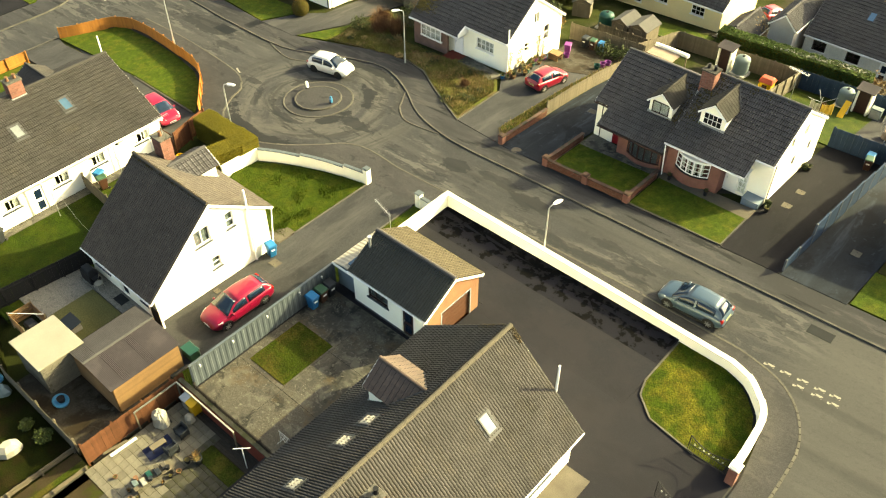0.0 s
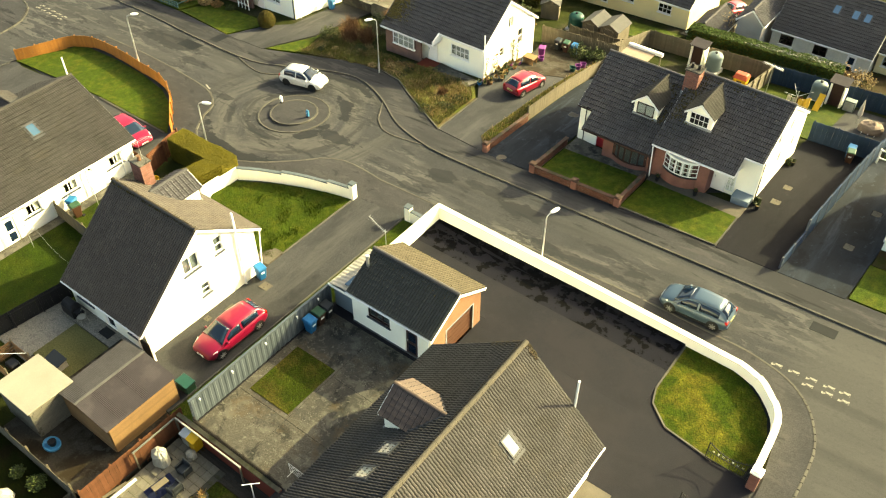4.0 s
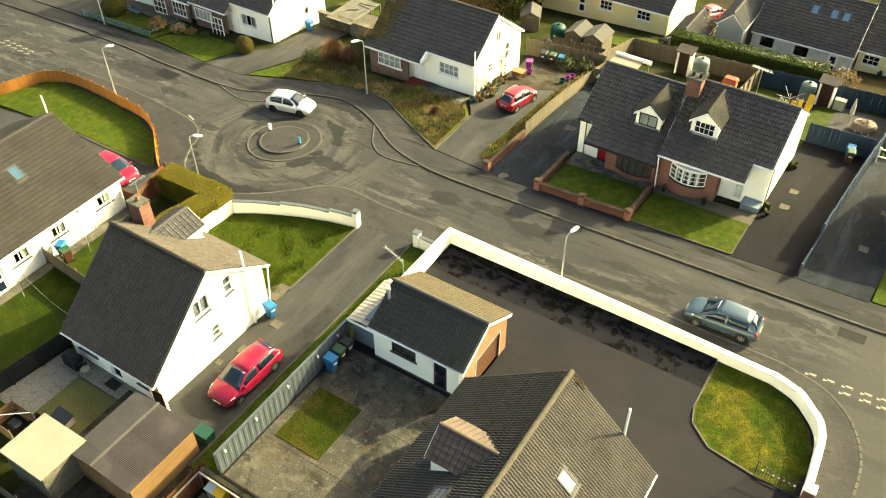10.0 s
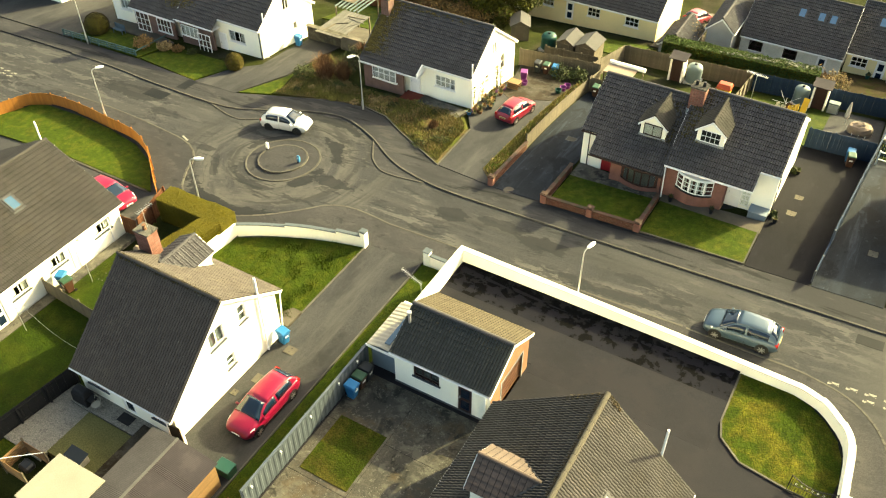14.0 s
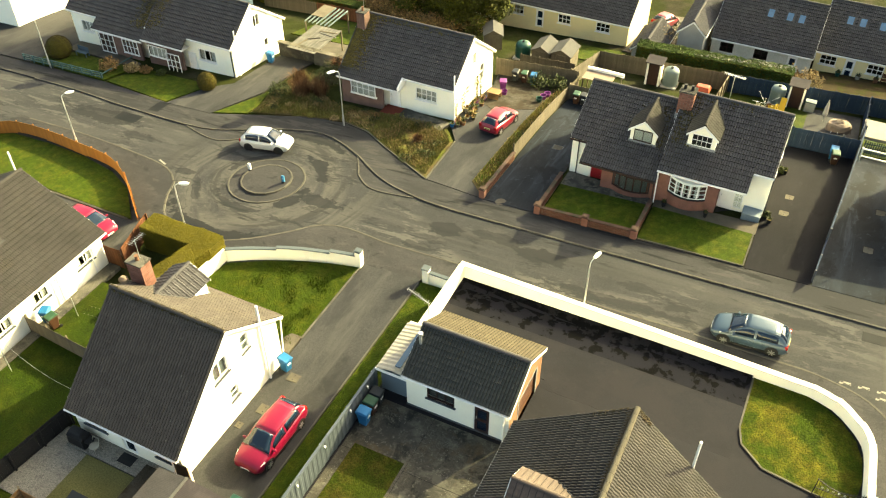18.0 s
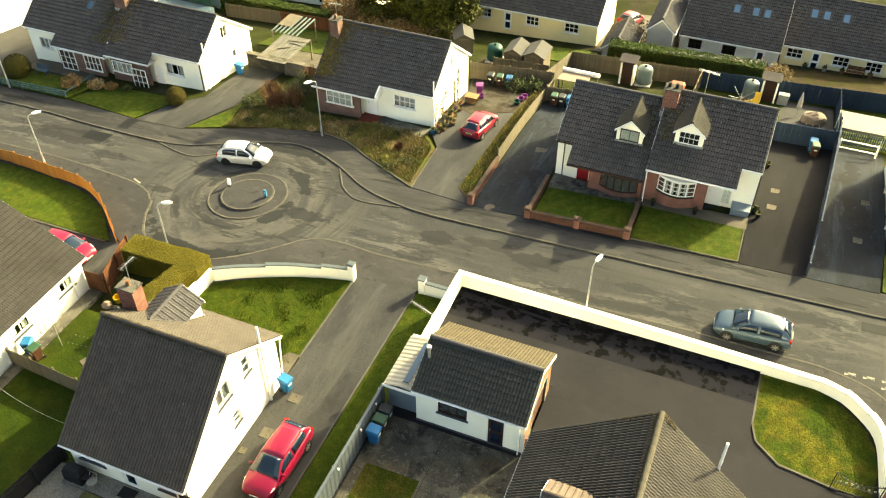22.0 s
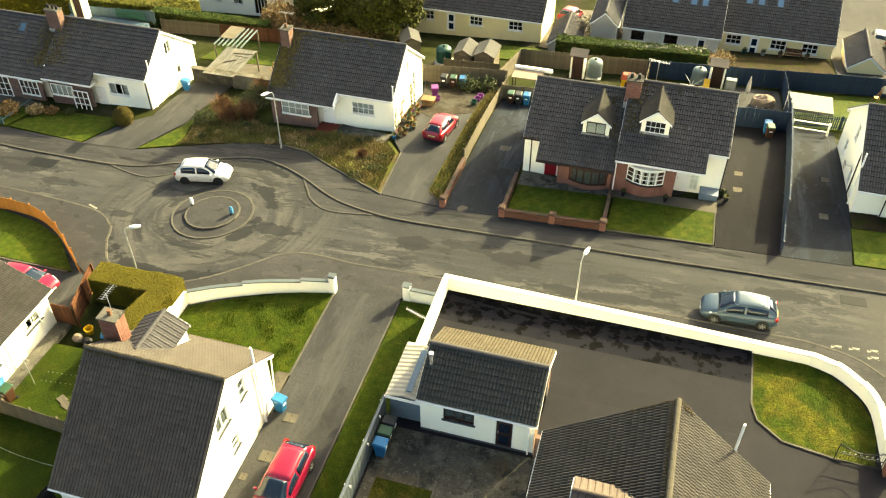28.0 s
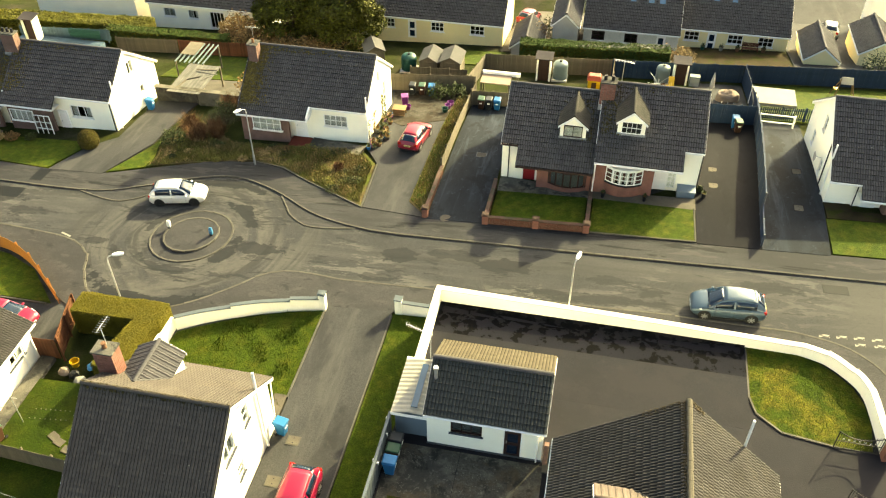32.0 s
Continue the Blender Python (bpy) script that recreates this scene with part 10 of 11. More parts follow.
for x in (-0.75, 0.75):
    part("leg", MB().box(x - 0.03, -0.42, 0, x + 0.03, -0.36, 0.42), "brown_wood", gb2)
    part("leg", MB().box(x - 0.03, 0.03, 0, x + 0.03, 0.09, 0.98), "brown_wood", gb2)
for x, c in ((19.3, "cloth"), (20.9, "brick_or"), (23.4, "brick_or"), (17.5, "teal")):
    pot(x, 47.7, terr(x, 47.7) + 0.07, 0.24, 0.4, c, "leaf_dk")

# stone wall, shelter roof and pergola between the two far houses
sw2 = thing("wall_stone", (0, 0, 0), "grey rendered block wall with a pale patch", "wall")
part("wall_panel", MB().box(-30.0, 23.5, -3.4, -26.0, 23.75, -1.25), "conc_yard", sw2)
part("wall_panel", MB().box(-26.0, 23.3, -3.4, -21.8, 23.55, -1.25), "block", sw2)
part("coping", MB().box(-30.0, 23.26, -1.248, -21.8, 23.79, -1.19), "block", sw2, bev=0.01)
cp = thing("carport", (0, 0, 0), "flat carport roof of pale weathered boards", "carport")
for i in range(18):
    part("board", MB().box(-28.6 + i * 0.165, 22.9, -1.25 + (i % 3) * 0.006, -28.45 + i * 0.165, 27.7, -1.22 + (i % 3) * 0.006), "pale_board", cp)
for x, y in ((-28.5, 24.2), (-25.8, 24.2), (-28.5, 27.8), (-25.8, 27.8)):
    part("post", MB().box(x - 0.06, y - 0.06, -3.6, x + 0.06, y + 0.06, -1.26), "grey_wood", cp)
for i, (x, y, a, l) in enumerate(((-26.6, 26.9, 8, 1.8), (-26.4, 26.4, -6, 2.0), (-27.2, 25.3, 35, 1.2), (-27.8, 24.2, 80, 1.6), (-26.0, 25.7, 60, 1.3))):
    solid("plank", MB().box(-l / 2, -0.06, 0, l / 2, 0.06, 0.045), ("grey_wood", "pale_board", "dark_wood")[i % 3], "loose weathered timber lying on the carport roof", "plank", m=pose(x, y, -1.205, 0, 0, a), group="loose planks")
pg = thing("pergola", (0, 0, 0), "small pergola of grey rafters with a tan sheet", "pergola")
for i in range(7):
    part("rafter", MB().box(-31.0 + i * 0.45, 29.3, -2.2, -30.9 + i * 0.45, 33.0, -2.08), "tank", pg)
for x, y in ((-30.95, 29.4), (-28.25, 29.4), (-30.95, 32.9), (-28.25, 32.9)):
    part("post", MB().box(x - 0.06, y - 0.06, terr(x, y) - 0.2, x + 0.06, y + 0.06, -2.2), "grey_wood", pg)
part("sheet", MB().box(-31.0, 30.6, -2.07, -29.6, 33.0, -2.05), "grey_wood", pg)
wd = thing("deck", (0, 0, -4.0), "raised blue-grey garden deck behind the end house", "deck")
part("platform", MB().box(-50.2, 32.6, -1.2, -41.3, 34.5, 0.0), "blue_deck", wd)
for i in range(12):
    part("board", MB().box(-50.2, 32.6 + i * 0.158, 0.003, -41.3, 32.745 + i * 0.158, 0.03), "blue_deck", wd)
tl_b = thing("board_panel", (-43.6, 34.9, -3.97), "teal painted board leaning on the fence", "panel")
part("panel", MB().box(-1.7, 0, 0, 1.7, 0.05, 0.9), "teal", tl_b, bev=0.01)
part("batten", MB().box(-1.7, -0.04, 0.45, 1.7, -0.002, 0.53), "teal", tl_b)
boiler_house(-48.4, 33.7, -3.965)
bb = thing("garden_bench", (-46.4, 15.2, terr(-46.4, 15.2) + 0.13), "blue painted garden bench below the window", "bench")
part("seat", MB().box(-0.65, -0.22, 0.4, 0.65, 0.2, 0.45), "blue_deck", bb, bev=0.01)
part("backrest", MB().box(-0.65, 0.2, 0.45, 0.65, 0.25, 0.9), "blue_deck", bb, bev=0.01)
for x, y in ((-0.6, -0.18), (0.6, -0.18), (0.6, 0.2), (-0.6, 0.2)):
    part("leg", MB().box(x - 0.03, y - 0.03, 0, x + 0.03, y + 0.03, 0.4), "blue_deck", bb)
gr = thing("fence", (0, 0, 0), "low blue-green timber rail fence", "fence")
for i in range(9):
    x = -50.9 + i * 1.2
    part("post", MB().box(x - 0.06, 12.3, terr(x, 12.3) - 0.2, x + 0.06, 12.42, terr(x, 12.3) + 0.75), "rail_green", gr)
for z in (0.18, 0.41, 0.64):
    part("rail", MB().box(0, -0.03, 0, 9.7, 0.03, 0.1), "rail_green", gr, loc=Matrix.Translation((-50.9, 12.36, terr(-50.9, 12.36) + z)) @ Euler((0, -0.05, 0)).to_matrix().to_4x4())
part("rail", MB().box(0, -0.03, 0, 4.0, 0.03, 0.1), "rail_green", gr, loc=Matrix.Translation((-41.3, 12.36, terr(-41.3, 12.36) + 0.5)) @ Euler((0, 0.06, math.pi / 2)).to_matrix().to_4x4())

# far outbuildings
for x0, x1, y0, y1, zr, rot in ((-1.6, 1.6, 42.6, 47.5, -3.2, 0), (2.2, 5.0, 45.0, 53.0, -1.6, 0), (26.6, 30.0, 44.4, 50.0, -2.4, 0), (31.5, 35.5, 45.0, 51.0, -1.6, 0)):
    o = House("outbuilding", TURN, -y1, -y0, ((x0 + x1) / 2, zr), (x0, zr - 1.3), (x1, zr - 1.3), terr(x0, y0) - 0.6, "small outbuilding with a dark slate roof", wallmat="cream" if x0 > 20 else "grey_render", wf=0.15, wk=0.15)
    o.walls()
    o.roof(seed=91)
wt = thing("washing_line", (0, 0, 0), "sagging washing line strung across the back lawn", "washing line")
line = [(-22.4 + 8.3 * t, -15.9 - 1.4 * t, 1.3 - 1.3 * math.sin(math.pi * t) * 0.55 + 0.7 * t) for t in [i / 16 for i in range(17)]]
lm = MB()
for i, (x, y, z) in enumerate(line):
    lm.v += [(x, y + 0.007 * math.cos(q), z + 0.007 * math.sin(q)) for q in (0.5, 2.6, 4.7)]
    if i:
        lm.f += [(3 * i - 3 + q, 3 * i - 3 + (q + 1) % 3, 3 * i + (q + 1) % 3, 3 * i + q) for q in range(3)]
part("line", lm, "steel", wt)
for x, y, h in ((-20.6, -11.6, 2.2), (-20.9, -16.6, 2.1)):
    p = thing("clothes_post", (x, y, terr(x, y)), "thin steel clothes post on the lawn", "clothes post")
    part("post", MB().cyl((0, 0, -0.2), (0, 0, h), 0.025, 8), "steel", p)
    part("crossbar", MB().cyl((-0.35, 0, h), (0.35, 0, h), 0.02, 6), "steel", p)
for i, (x, y) in enumerate(((-18.4, -12.2), (-17.9, -12.5), (-17.2, -12.9), (-16.6, -13.2))):
    solid("stepping_stone", MB().box(-0.3, -0.22, 0, 0.3, 0.22, 0.05), "path", "grey stepping stone in the lawn", "stepping stone", m=pose(x, y, terr(x, y) + 0.09, 0, 0, -25 + 7 * i), group="stepping stones", bev=0.015)
pt2 = thing("plastic_tub", (-19.9, -7.3, terr(-19.9, -7.3)), "yellow plastic garden tub by the gate", "tub")
part("shell", MB().loft([[(q * math.cos(a), q * math.sin(a), z) for a in [2 * math.pi * k / 14 for k in range(14)]] for q, z in ((0.2, 0), (0.27, 0.4), (0.29, 0.42), (0.25, 0.42), (0.19, 0.06))]), "yellow", pt2)
for i, (x, y, c, h) in enumerate(((-20.3, -7.9, "tan", 0.35), (-19.6, -8.0, "black", 0.3), (-19.1, -8.3, "cloth", 0.2), (-18.9, -7.2, "skin_blue", 0.2))):
    b = thing("garden_clutter", pose(x, y, terr(x, y), 0, 0, 30 * i), "crumpled %s garden sack" % ("tan", "black", "white", "blue")[i], "clutter")
    part("sack", MB().loft([[((0.35 * k + rg.uniform(-0.06, 0.06)) * math.cos(a), (0.28 * k + rg.uniform(-0.06, 0.06)) * math.sin(a), z) for a in [2 * math.pi * q / 10 for q in range(10)]] for k, z in ((1.0, 0), (0.9, h * 0.6), (0.4, h))]), c, b)
for i, (x, y, c, w) in enumerate(((-10.4, -26.6, "skin_blue", 0.45), (-9.3, -26.9, "tank", 0.6), (-8.8, -28.2, "cloth", 0.5), (-5.4, -28.6, "cloth", 0.7))):
    b = thing("garden_clutter", pose(x, y, terr(x, y), 0, 0, 25 * i), "%s covered garden item on dark grass" % ("blue", "grey", "white", "white")[i], "clutter")
    part("cover", MB().loft([[((w * k + rg.uniform(-0.06, 0.06)) * math.cos(a), (w * 0.7 * k + rg.uniform(-0.06, 0.06)) * math.sin(a), z) for a in [2 * math.pi * q / 10 for q in range(10)]] for k, z in ((1.0, 0), (0.9, 0.35), (0.4, 0.6))]), c, b)


# ---- planting ----
def leaf_cloud(pts, size, seed=1, up=0.25, flat=1.0):
    """Small diamond leaves turned every way at the given points."""
    r = np.random.RandomState(seed)
    p = np.array(pts)
    n = len(p)
    d = r.normal(size=(n, 3))
    d[:, 2] = np.abs(d[:, 2]) * flat + up
    d /= np.linalg.norm(d, axis=1)[:, None]
    t = np.cross(d, r.normal(size=(n, 3)))
    t /= np.linalg.norm(t, axis=1)[:, None]
    b = np.cross(d, t)
    s = size * r.uniform(0.6, 1.4, (n, 1))
    v = np.stack([p - t * s, p - b * s * 0.55 + d * s * 0.1, p + t * s, p + b * s * 0.55 + d * s * 0.1], 1).reshape(-1, 3)
    mb = MB()
    mb.v = [tuple(q) for q in v]
    mb.f = [(4 * i, 4 * i + 1, 4 * i + 2, 4 * i + 3) for i in range(n)]
    return mb


def blades(pts, h, seed=1, lean=0.35, w=0.02):
    r = np.random.RandomState(seed)
    p = np.array(pts)
    n = len(p)
    a = r.uniform(0, 6.283, n)
    hh = h * r.uniform(0.5, 1.3, n)
    side = np.stack([np.cos(a), np.sin(a), np.zeros(n)], 1) * w
    tip = p + np.stack([-np.sin(a) * hh * lean * r.uniform(-1, 1, n), np.cos(a) * hh * lean * r.uniform(-1, 1, n), hh], 1)
    v = np.stack([p - side, p + side, tip], 1).reshape(-1, 3)
    mb = MB()
    mb.v = [tuple(q) for q in v]
    mb.f = [(3 * i, 3 * i + 1, 3 * i + 2) for i in range(n)]
    return mb


def in_poly(x, y, poly):
    c = False
    j = len(poly) - 1
    for i in range(len(poly)):
        (xi, yi), (xj, yj) = poly[i], poly[j]
        if (yi > y) != (yj > y) and x < (xj - xi) * (y - yi) / (yj - yi) + xi:
            c = not c
        j = i
    return c


def scatter(poly, n, z, seed):
    r = random.Random(seed)
    xs, ys = [p[0] for p in poly], [p[1] for p in poly]
    out = []
    while len(out) < n:
        x, y = r.uniform(min(xs), max(xs)), r.uniform(min(ys), max(ys))
        if in_poly(x, y, poly):
            out.append((x, y, (z(x, y) if callable(z) else z)))
    return out


def turf(poly, n, z, label, material="blades", h=0.055, seed=1):
    solid("grass", blades(scatter(poly, n, z, seed), h, seed, 0.6, 0.012), material, label, "grass", kind="stuff")


turf(LAWN_Y, 9000, YARD + 0.035, "short grass blades of the corner lawn", seed=2)
turf([(0.35, -17.0), (3.15, -17.0), (3.15, -13.4), (0.35, -13.4)], 4000, YARD + 0.035, "short grass of the square plot", seed=3)
turf([(-15.1, -3.9), (-12.6, -2.6), (-8.9, -1.25), (-6.95, -0.85), (-6.95, -8.4), (-13.8, -8.4), (-15.4, -6.0)], 14000, lambda x, y: terr(x, y) + 0.11, "tufted grass of the lawn behind the low wall", h=0.09, seed=4)
turf([(-2.7, -20.2), (-0.45, -20.2), (-0.45, -5.0), (-0.15, -0.5), (-2.6, -0.5)], 9000, lambda x, y: terr(x, y) + 0.13, "grass blades of the strip by the fence", h=0.08, seed=5)
turf([(-21.6, -9), (-14.5, -9), (-14.5, -24), (-21.6, -24)], 12000, lambda x, y: terr(x, y) + 0.09, "grass blades of the back lawn", h=0.08, seed=6)
turf([(1.55, 9.45), (7.85, 9.45), (7.85, 13.3), (1.55, 13.3)], 3500, lambda x, y: terr(x, y) + 0.15, "grass blades behind the brick wall", seed=7)
turf([(8.3, 9.3), (15.05, 9.3), (15.05, 12.9), (8.3, 13.3)], 3500, lambda x, y: terr(x, y) + 0.15, "grass blades of the open front lawn", seed=8)


def hedge(line, w, h, label, material="leaf", size=0.032, dens=1500, name="hedge", base=None, seed=1, core="hedge_core"):
    """A clipped hedge along a line: a core coloured dark as shade under a skin of leaves."""
    base = base or terr
    hd = thing(name, (0, 0, 0), label, "hedge")
    r = random.Random(seed)
    pts = []
    mb = MB()
    for (x0, y0), (x1, y1) in zip(line, line[1:]):
        d, a = math.hypot(x1 - x0, y1 - y0), math.atan2(y1 - y0, x1 - x0)
        c, s = math.cos(a), math.sin(a)
        zb0 = base((x0 + x1) / 2, (y0 + y1) / 2)
        mb.box(0, -w / 2 + 0.06, -0.2, d, w / 2 - 0.06, h - 0.06, Matrix.Translation((x0, y0, zb0)) @ Euler((0, 0, a)).to_matrix().to_4x4())
        area = d * w + 2 * (d + w) * h
        for i in range(int(area * dens)):
            q = r.random() * area
            if q < d * w:
                u, v, z = r.uniform(-0.02, d), r.uniform(-w / 2, w / 2), h
            elif q < d * w + 2 * d * h:
                u, v, z = r.uniform(0, d), r.choice((-1, 1)) * w / 2, r.uniform(0, h)
            else:
                u, v, z = r.choice((0, 1)) * d, r.uniform(-w / 2, w / 2), r.uniform(0, h)
            wob = 0.05 * noise.noise((x0 + u, y0 + v, z * 1.3))
            u, v, z = u + r.gauss(0, 0.02), v * (1 + wob) + r.gauss(0, 0.018), z * (1 + wob) + r.gauss(0, 0.018)
            pts.append((x0 + u * c - v * s, y0 + u * s + v * c, zb0 + z))
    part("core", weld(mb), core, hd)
    lf = part("leaves", leaf_cloud(pts, size, seed, 1.8), material, hd)
    lf["kind"] = "stuff"
    return hd


hedge([(-21.1, -4.1), (-15.6, -3.95)], 1.55, 1.85, "square clipped golden-green hedge at the corner", seed=3)
hedge([(-16.3, -4.7), (-17.1, -8.6)], 1.4, 1.8, "clipped golden-green hedge beside the chimney", seed=4)
hedge([(-0.2, 39.6), (13.8, 40.6)], 1.4, 2.3, "loose flowering hedge behind the back fences", material="laurel", size=0.11, dens=200, seed=5)
hedge([(-64, 38.6), (-39.5, 40.6)], 2.2, 2.6, "long yellow-green conifer hedge behind the end houses", material="yellow_hedge", size=0.12, dens=160, seed=6)
hedge([(-43, 38.2), (-30, 38.6)], 1.2, 1.9, "glossy laurel hedge behind the back fence", material="laurel", size=0.1, dens=160, seed=9)
flowers = scatter([(0, 39.0), (13.8, 40.0), (13.8, 41.2), (0, 40.2)], 380, lambda x, y: terr(x, y) + 2.32, 8)
solid("blossom", leaf_cloud(flowers, 0.09, 8), "cloth", "white blossom scattered on the loose hedge", "blossom", kind="stuff")


def clump(x, y, z, rx, ry, h, n, r):
    out = []
    for i in range(n):
        a, e = r.uniform(0, 6.283), math.asin(r.uniform(-0.1, 1))
        q = r.uniform(0.55, 1.0) * (1 + 0.3 * noise.noise((x + math.cos(a) * 2, y + math.sin(a) * 2, e * 2)))
        out.append((x + rx * q * math.cos(a) * math.cos(e), y + ry * q * math.sin(a) * math.cos(e), z + h * q * (0.35 + 0.65 * math.sin(e))))
    return out


def shrub(x, y, rx, h, label, material, n=500, size=0.09, twigs=True, seed=1, zoff=0.1, ry=None):
    s = thing("shrub", (0, 0, 0), label, "shrub", "garden shrubs")
    r = random.Random(seed)
    z = terr(x, y) + zoff
    lf = part("leaves", leaf_cloud(clump(x, y, z, rx, ry or rx, h, n, r), size, seed), material, s)
    lf["kind"] = "stuff"
    mb = MB()
    for i in range(9):
        a, e = r.uniform(0, 6.283), r.uniform(0.5, 1.4)
        q = Vector((math.cos(a) * math.cos(e) * rx * 0.8, math.sin(a) * math.cos(e) * rx * 0.8, math.sin(e) * h * 0.9))
        mb.cyl((x, y, z - 0.1), Vector((x, y, z)) + q, 0.025, 5, 0.006)
    part("stem", mb, "bark", s)["kind"] = "stuff"
    return s


def twiggy(x, y, rx, h, label, material, n, seed):
    """A leafless shrub: forked thin shoots spreading from a short stool."""
    s = thing("shrub", (0, 0, 0), label, "shrub", "garden shrubs")
    r = random.Random(seed)
    z = terr(x, y) + 0.1
    mb = MB()
    for i in range(n):
        a, e = r.uniform(0, 6.283), r.uniform(0.45, 1.5)
        q = r.uniform(0.55, 1.05)
        tip = Vector((math.cos(a) * math.cos(e) * rx * 1.25, math.sin(a) * math.cos(e) * rx * 1.25, math.sin(e) * h)) * q
        o = Vector((x + r.uniform(-0.3, 0.3) * rx, y + r.uniform(-0.3, 0.3) * rx, z - 0.05))
        mid = o + tip * 0.55 + Vector((r.uniform(-0.1, 0.1), r.uniform(-0.1, 0.1), 0.12))
        side = Vector((-math.sin(a), math.cos(a), 0)) * 0.016
        mb.add([o - side, o + side, mid + side * 0.7, mid - side * 0.7, o + tip], [(0, 1, 2, 3), (3, 2, 4)])
        for k in range(2):
            t2 = mid + Vector((r.uniform(-0.3, 0.3), r.uniform(-0.3, 0.3), r.uniform(0.15, 0.45))) * max(0.6, rx * 0.7)
            mb.add([mid - side * 0.6, mid + side * 0.6, t2], [(0, 1, 2)])
    part("shoot", mb, material, s)["kind"] = "stuff"
    part("stool", MB().cyl((x, y, z - 0.2), (x, y, z + 0.15), 0.18, 8, 0.1), "bark", s)
    return s


def topiary(x, y, r0, h, label, material, seed):
    """A clipped egg-shaped evergreen."""
    s = thing("shrub", (0, 0, 0), label, "shrub", "garden shrubs")
    z = terr(x, y) + 0.08
    prof = [(0.55, 0.0), (0.86, 0.14), (1.0, 0.36), (0.95, 0.58), (0.74, 0.8), (0.4, 0.94), (0.1, 1.0)]
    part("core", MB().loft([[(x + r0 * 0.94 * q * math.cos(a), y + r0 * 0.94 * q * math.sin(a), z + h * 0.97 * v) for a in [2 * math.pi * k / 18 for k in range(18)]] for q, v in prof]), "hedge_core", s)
    r = random.Random(seed)
    pts = []
    for i in range(7500):
        v, a = r.random() ** 0.8, r.uniform(0, 6.283)
        q = float(np.interp(v, [p[1] for p in prof], [p[0] for p in prof])) * (1 + 0.05 * noise.noise((math.cos(a) * 3, math.sin(a) * 3, v * 5)))
        pts.append((x + r0 * q * math.cos(a), y + r0 * q * math.sin(a), z + h * v + r.gauss(0, 0.012)))
    part("leaves", leaf_cloud(pts, 0.032, seed), material, s)["kind"] = "stuff"
    return s


for (xa, ya), (xb, yb) in (((-20.4, -10.64), (-18.4, -10.5)), ((-20.42, -11.28), (-18.3, -11.12))):
    for i in range(8):
        x, y = xa + (xb - xa) * i / 7, ya + (yb - ya) * i / 7
        solid("edging_stone", MB().loft([[(q * math.cos(a), q * math.sin(a), v) for a in [0.785 * k for k in range(8)]] for q, v in ((0.03, -0.05), (0.036, 0.02), (0.02, 0.04))]), "slab", "small pale stone set in the back lawn", "stone", m=Matrix.Translation((x, y, terr(x, y) + 0.1)))


BED = [(-25.8, 16.2), (-25.2, 13.8), (-25.3, 12.8), (-22.3, 13.8), (-17.5, 14.8), (-14.9, 14.2), (-12.5, 12.7), (-7.9, 10.3), (-8.3, 15.3), (-9.8, 17.3), (-20.2, 17.0), (-25.6, 21.0)]
gz = lambda x, y: terr(x, y) + 0.12
def grown(n, seed, lo, off):
    """Places in the bed where one kind of growth gathers."""
    return [p for p in scatter(BED, n, gz, seed) if noise.noise((p[0] * 0.45 + off, p[1] * 0.45, off)) > lo]


solid("weeds", blades(grown(9000, 21, 0.0, 3.0), 0.3, 21, 0.9, 0.02), "straw", "pale dry grass stems in the overgrown bed", "weeds", kind="stuff")
solid("weeds", blades(grown(22000, 22, -0.25, 8.0), 0.22, 22, 1.0, 0.022), "weed", "dull green weeds in the overgrown bed", "weeds", kind="stuff")
solid("weeds", blades(grown(12000, 26, 0.1, 14.0), 0.16, 26, 0.9, 0.02), "blades", "bright green grass patches in the overgrown bed", "weeds", kind="stuff")
solid("weeds", leaf_cloud([(x, y, z + random.Random(i).uniform(0.03, 0.22)) for i, (x, y, z) in enumerate(grown(7000, 23, 0.02, 21.0))], 0.045, 23), "bramble", "brown bramble leaves in the overgrown bed", "weeds", kind="stuff")
rs = random.Random(33)
for i in range(46):
    x, y, _ = scatter(BED, 1, 0, 100 + i)[0]
    m = rs.choice(("bramble", "weed", "weed", "leaf_dk", "straw", "ivy"))
    word = {"bramble": "brown leafless", "leaf_dk": "low dark green", "straw": "dry straw-coloured", "ivy": "low evergreen", "weed": "low olive-green"}[m]
    hgt = rs.uniform(0.2, 0.5)
    shrub(x, y, rs.uniform(0.25, 0.65), hgt, word + " garden shrub in the overgrown bed", m, 320, 0.05, seed=200 + i)
for i, (x, y, rr, h, m) in enumerate(((-23.2, 17.2, 1.5, 2.0, "bramble"), (-21.8, 17.8, 1.2, 2.3, "bramble"), (-24.6, 18.8, 1.3, 1.8, "bramble"), (-22.0, 20.0, 1.3, 2.2, "leaf_dk"), (-21.2, 22.0, 1.2, 2.6, "bramble"), (-25.0, 16.4, 1.0, 1.2, "leaf_dk"), (-10.6, 14.3, 0.6, 0.8, "bramble"), (-20.9, 24.5, 1.0, 2.4, "straw"), (-22.8, 22.5, 1.2, 2.0, "bramble"))):
    if m == "leaf_dk":
        shrub(x, y, rr, h, "tall dark green shrub beside the house", m, 1500, 0.06, seed=300 + i)
    else:
        twiggy(x, y, rr, h, ("tall red-brown leafless" if m == "bramble" else "pale leafless") + " shrub beside the house", "twig" if m == "bramble" else "straw", 420, 300 + i)
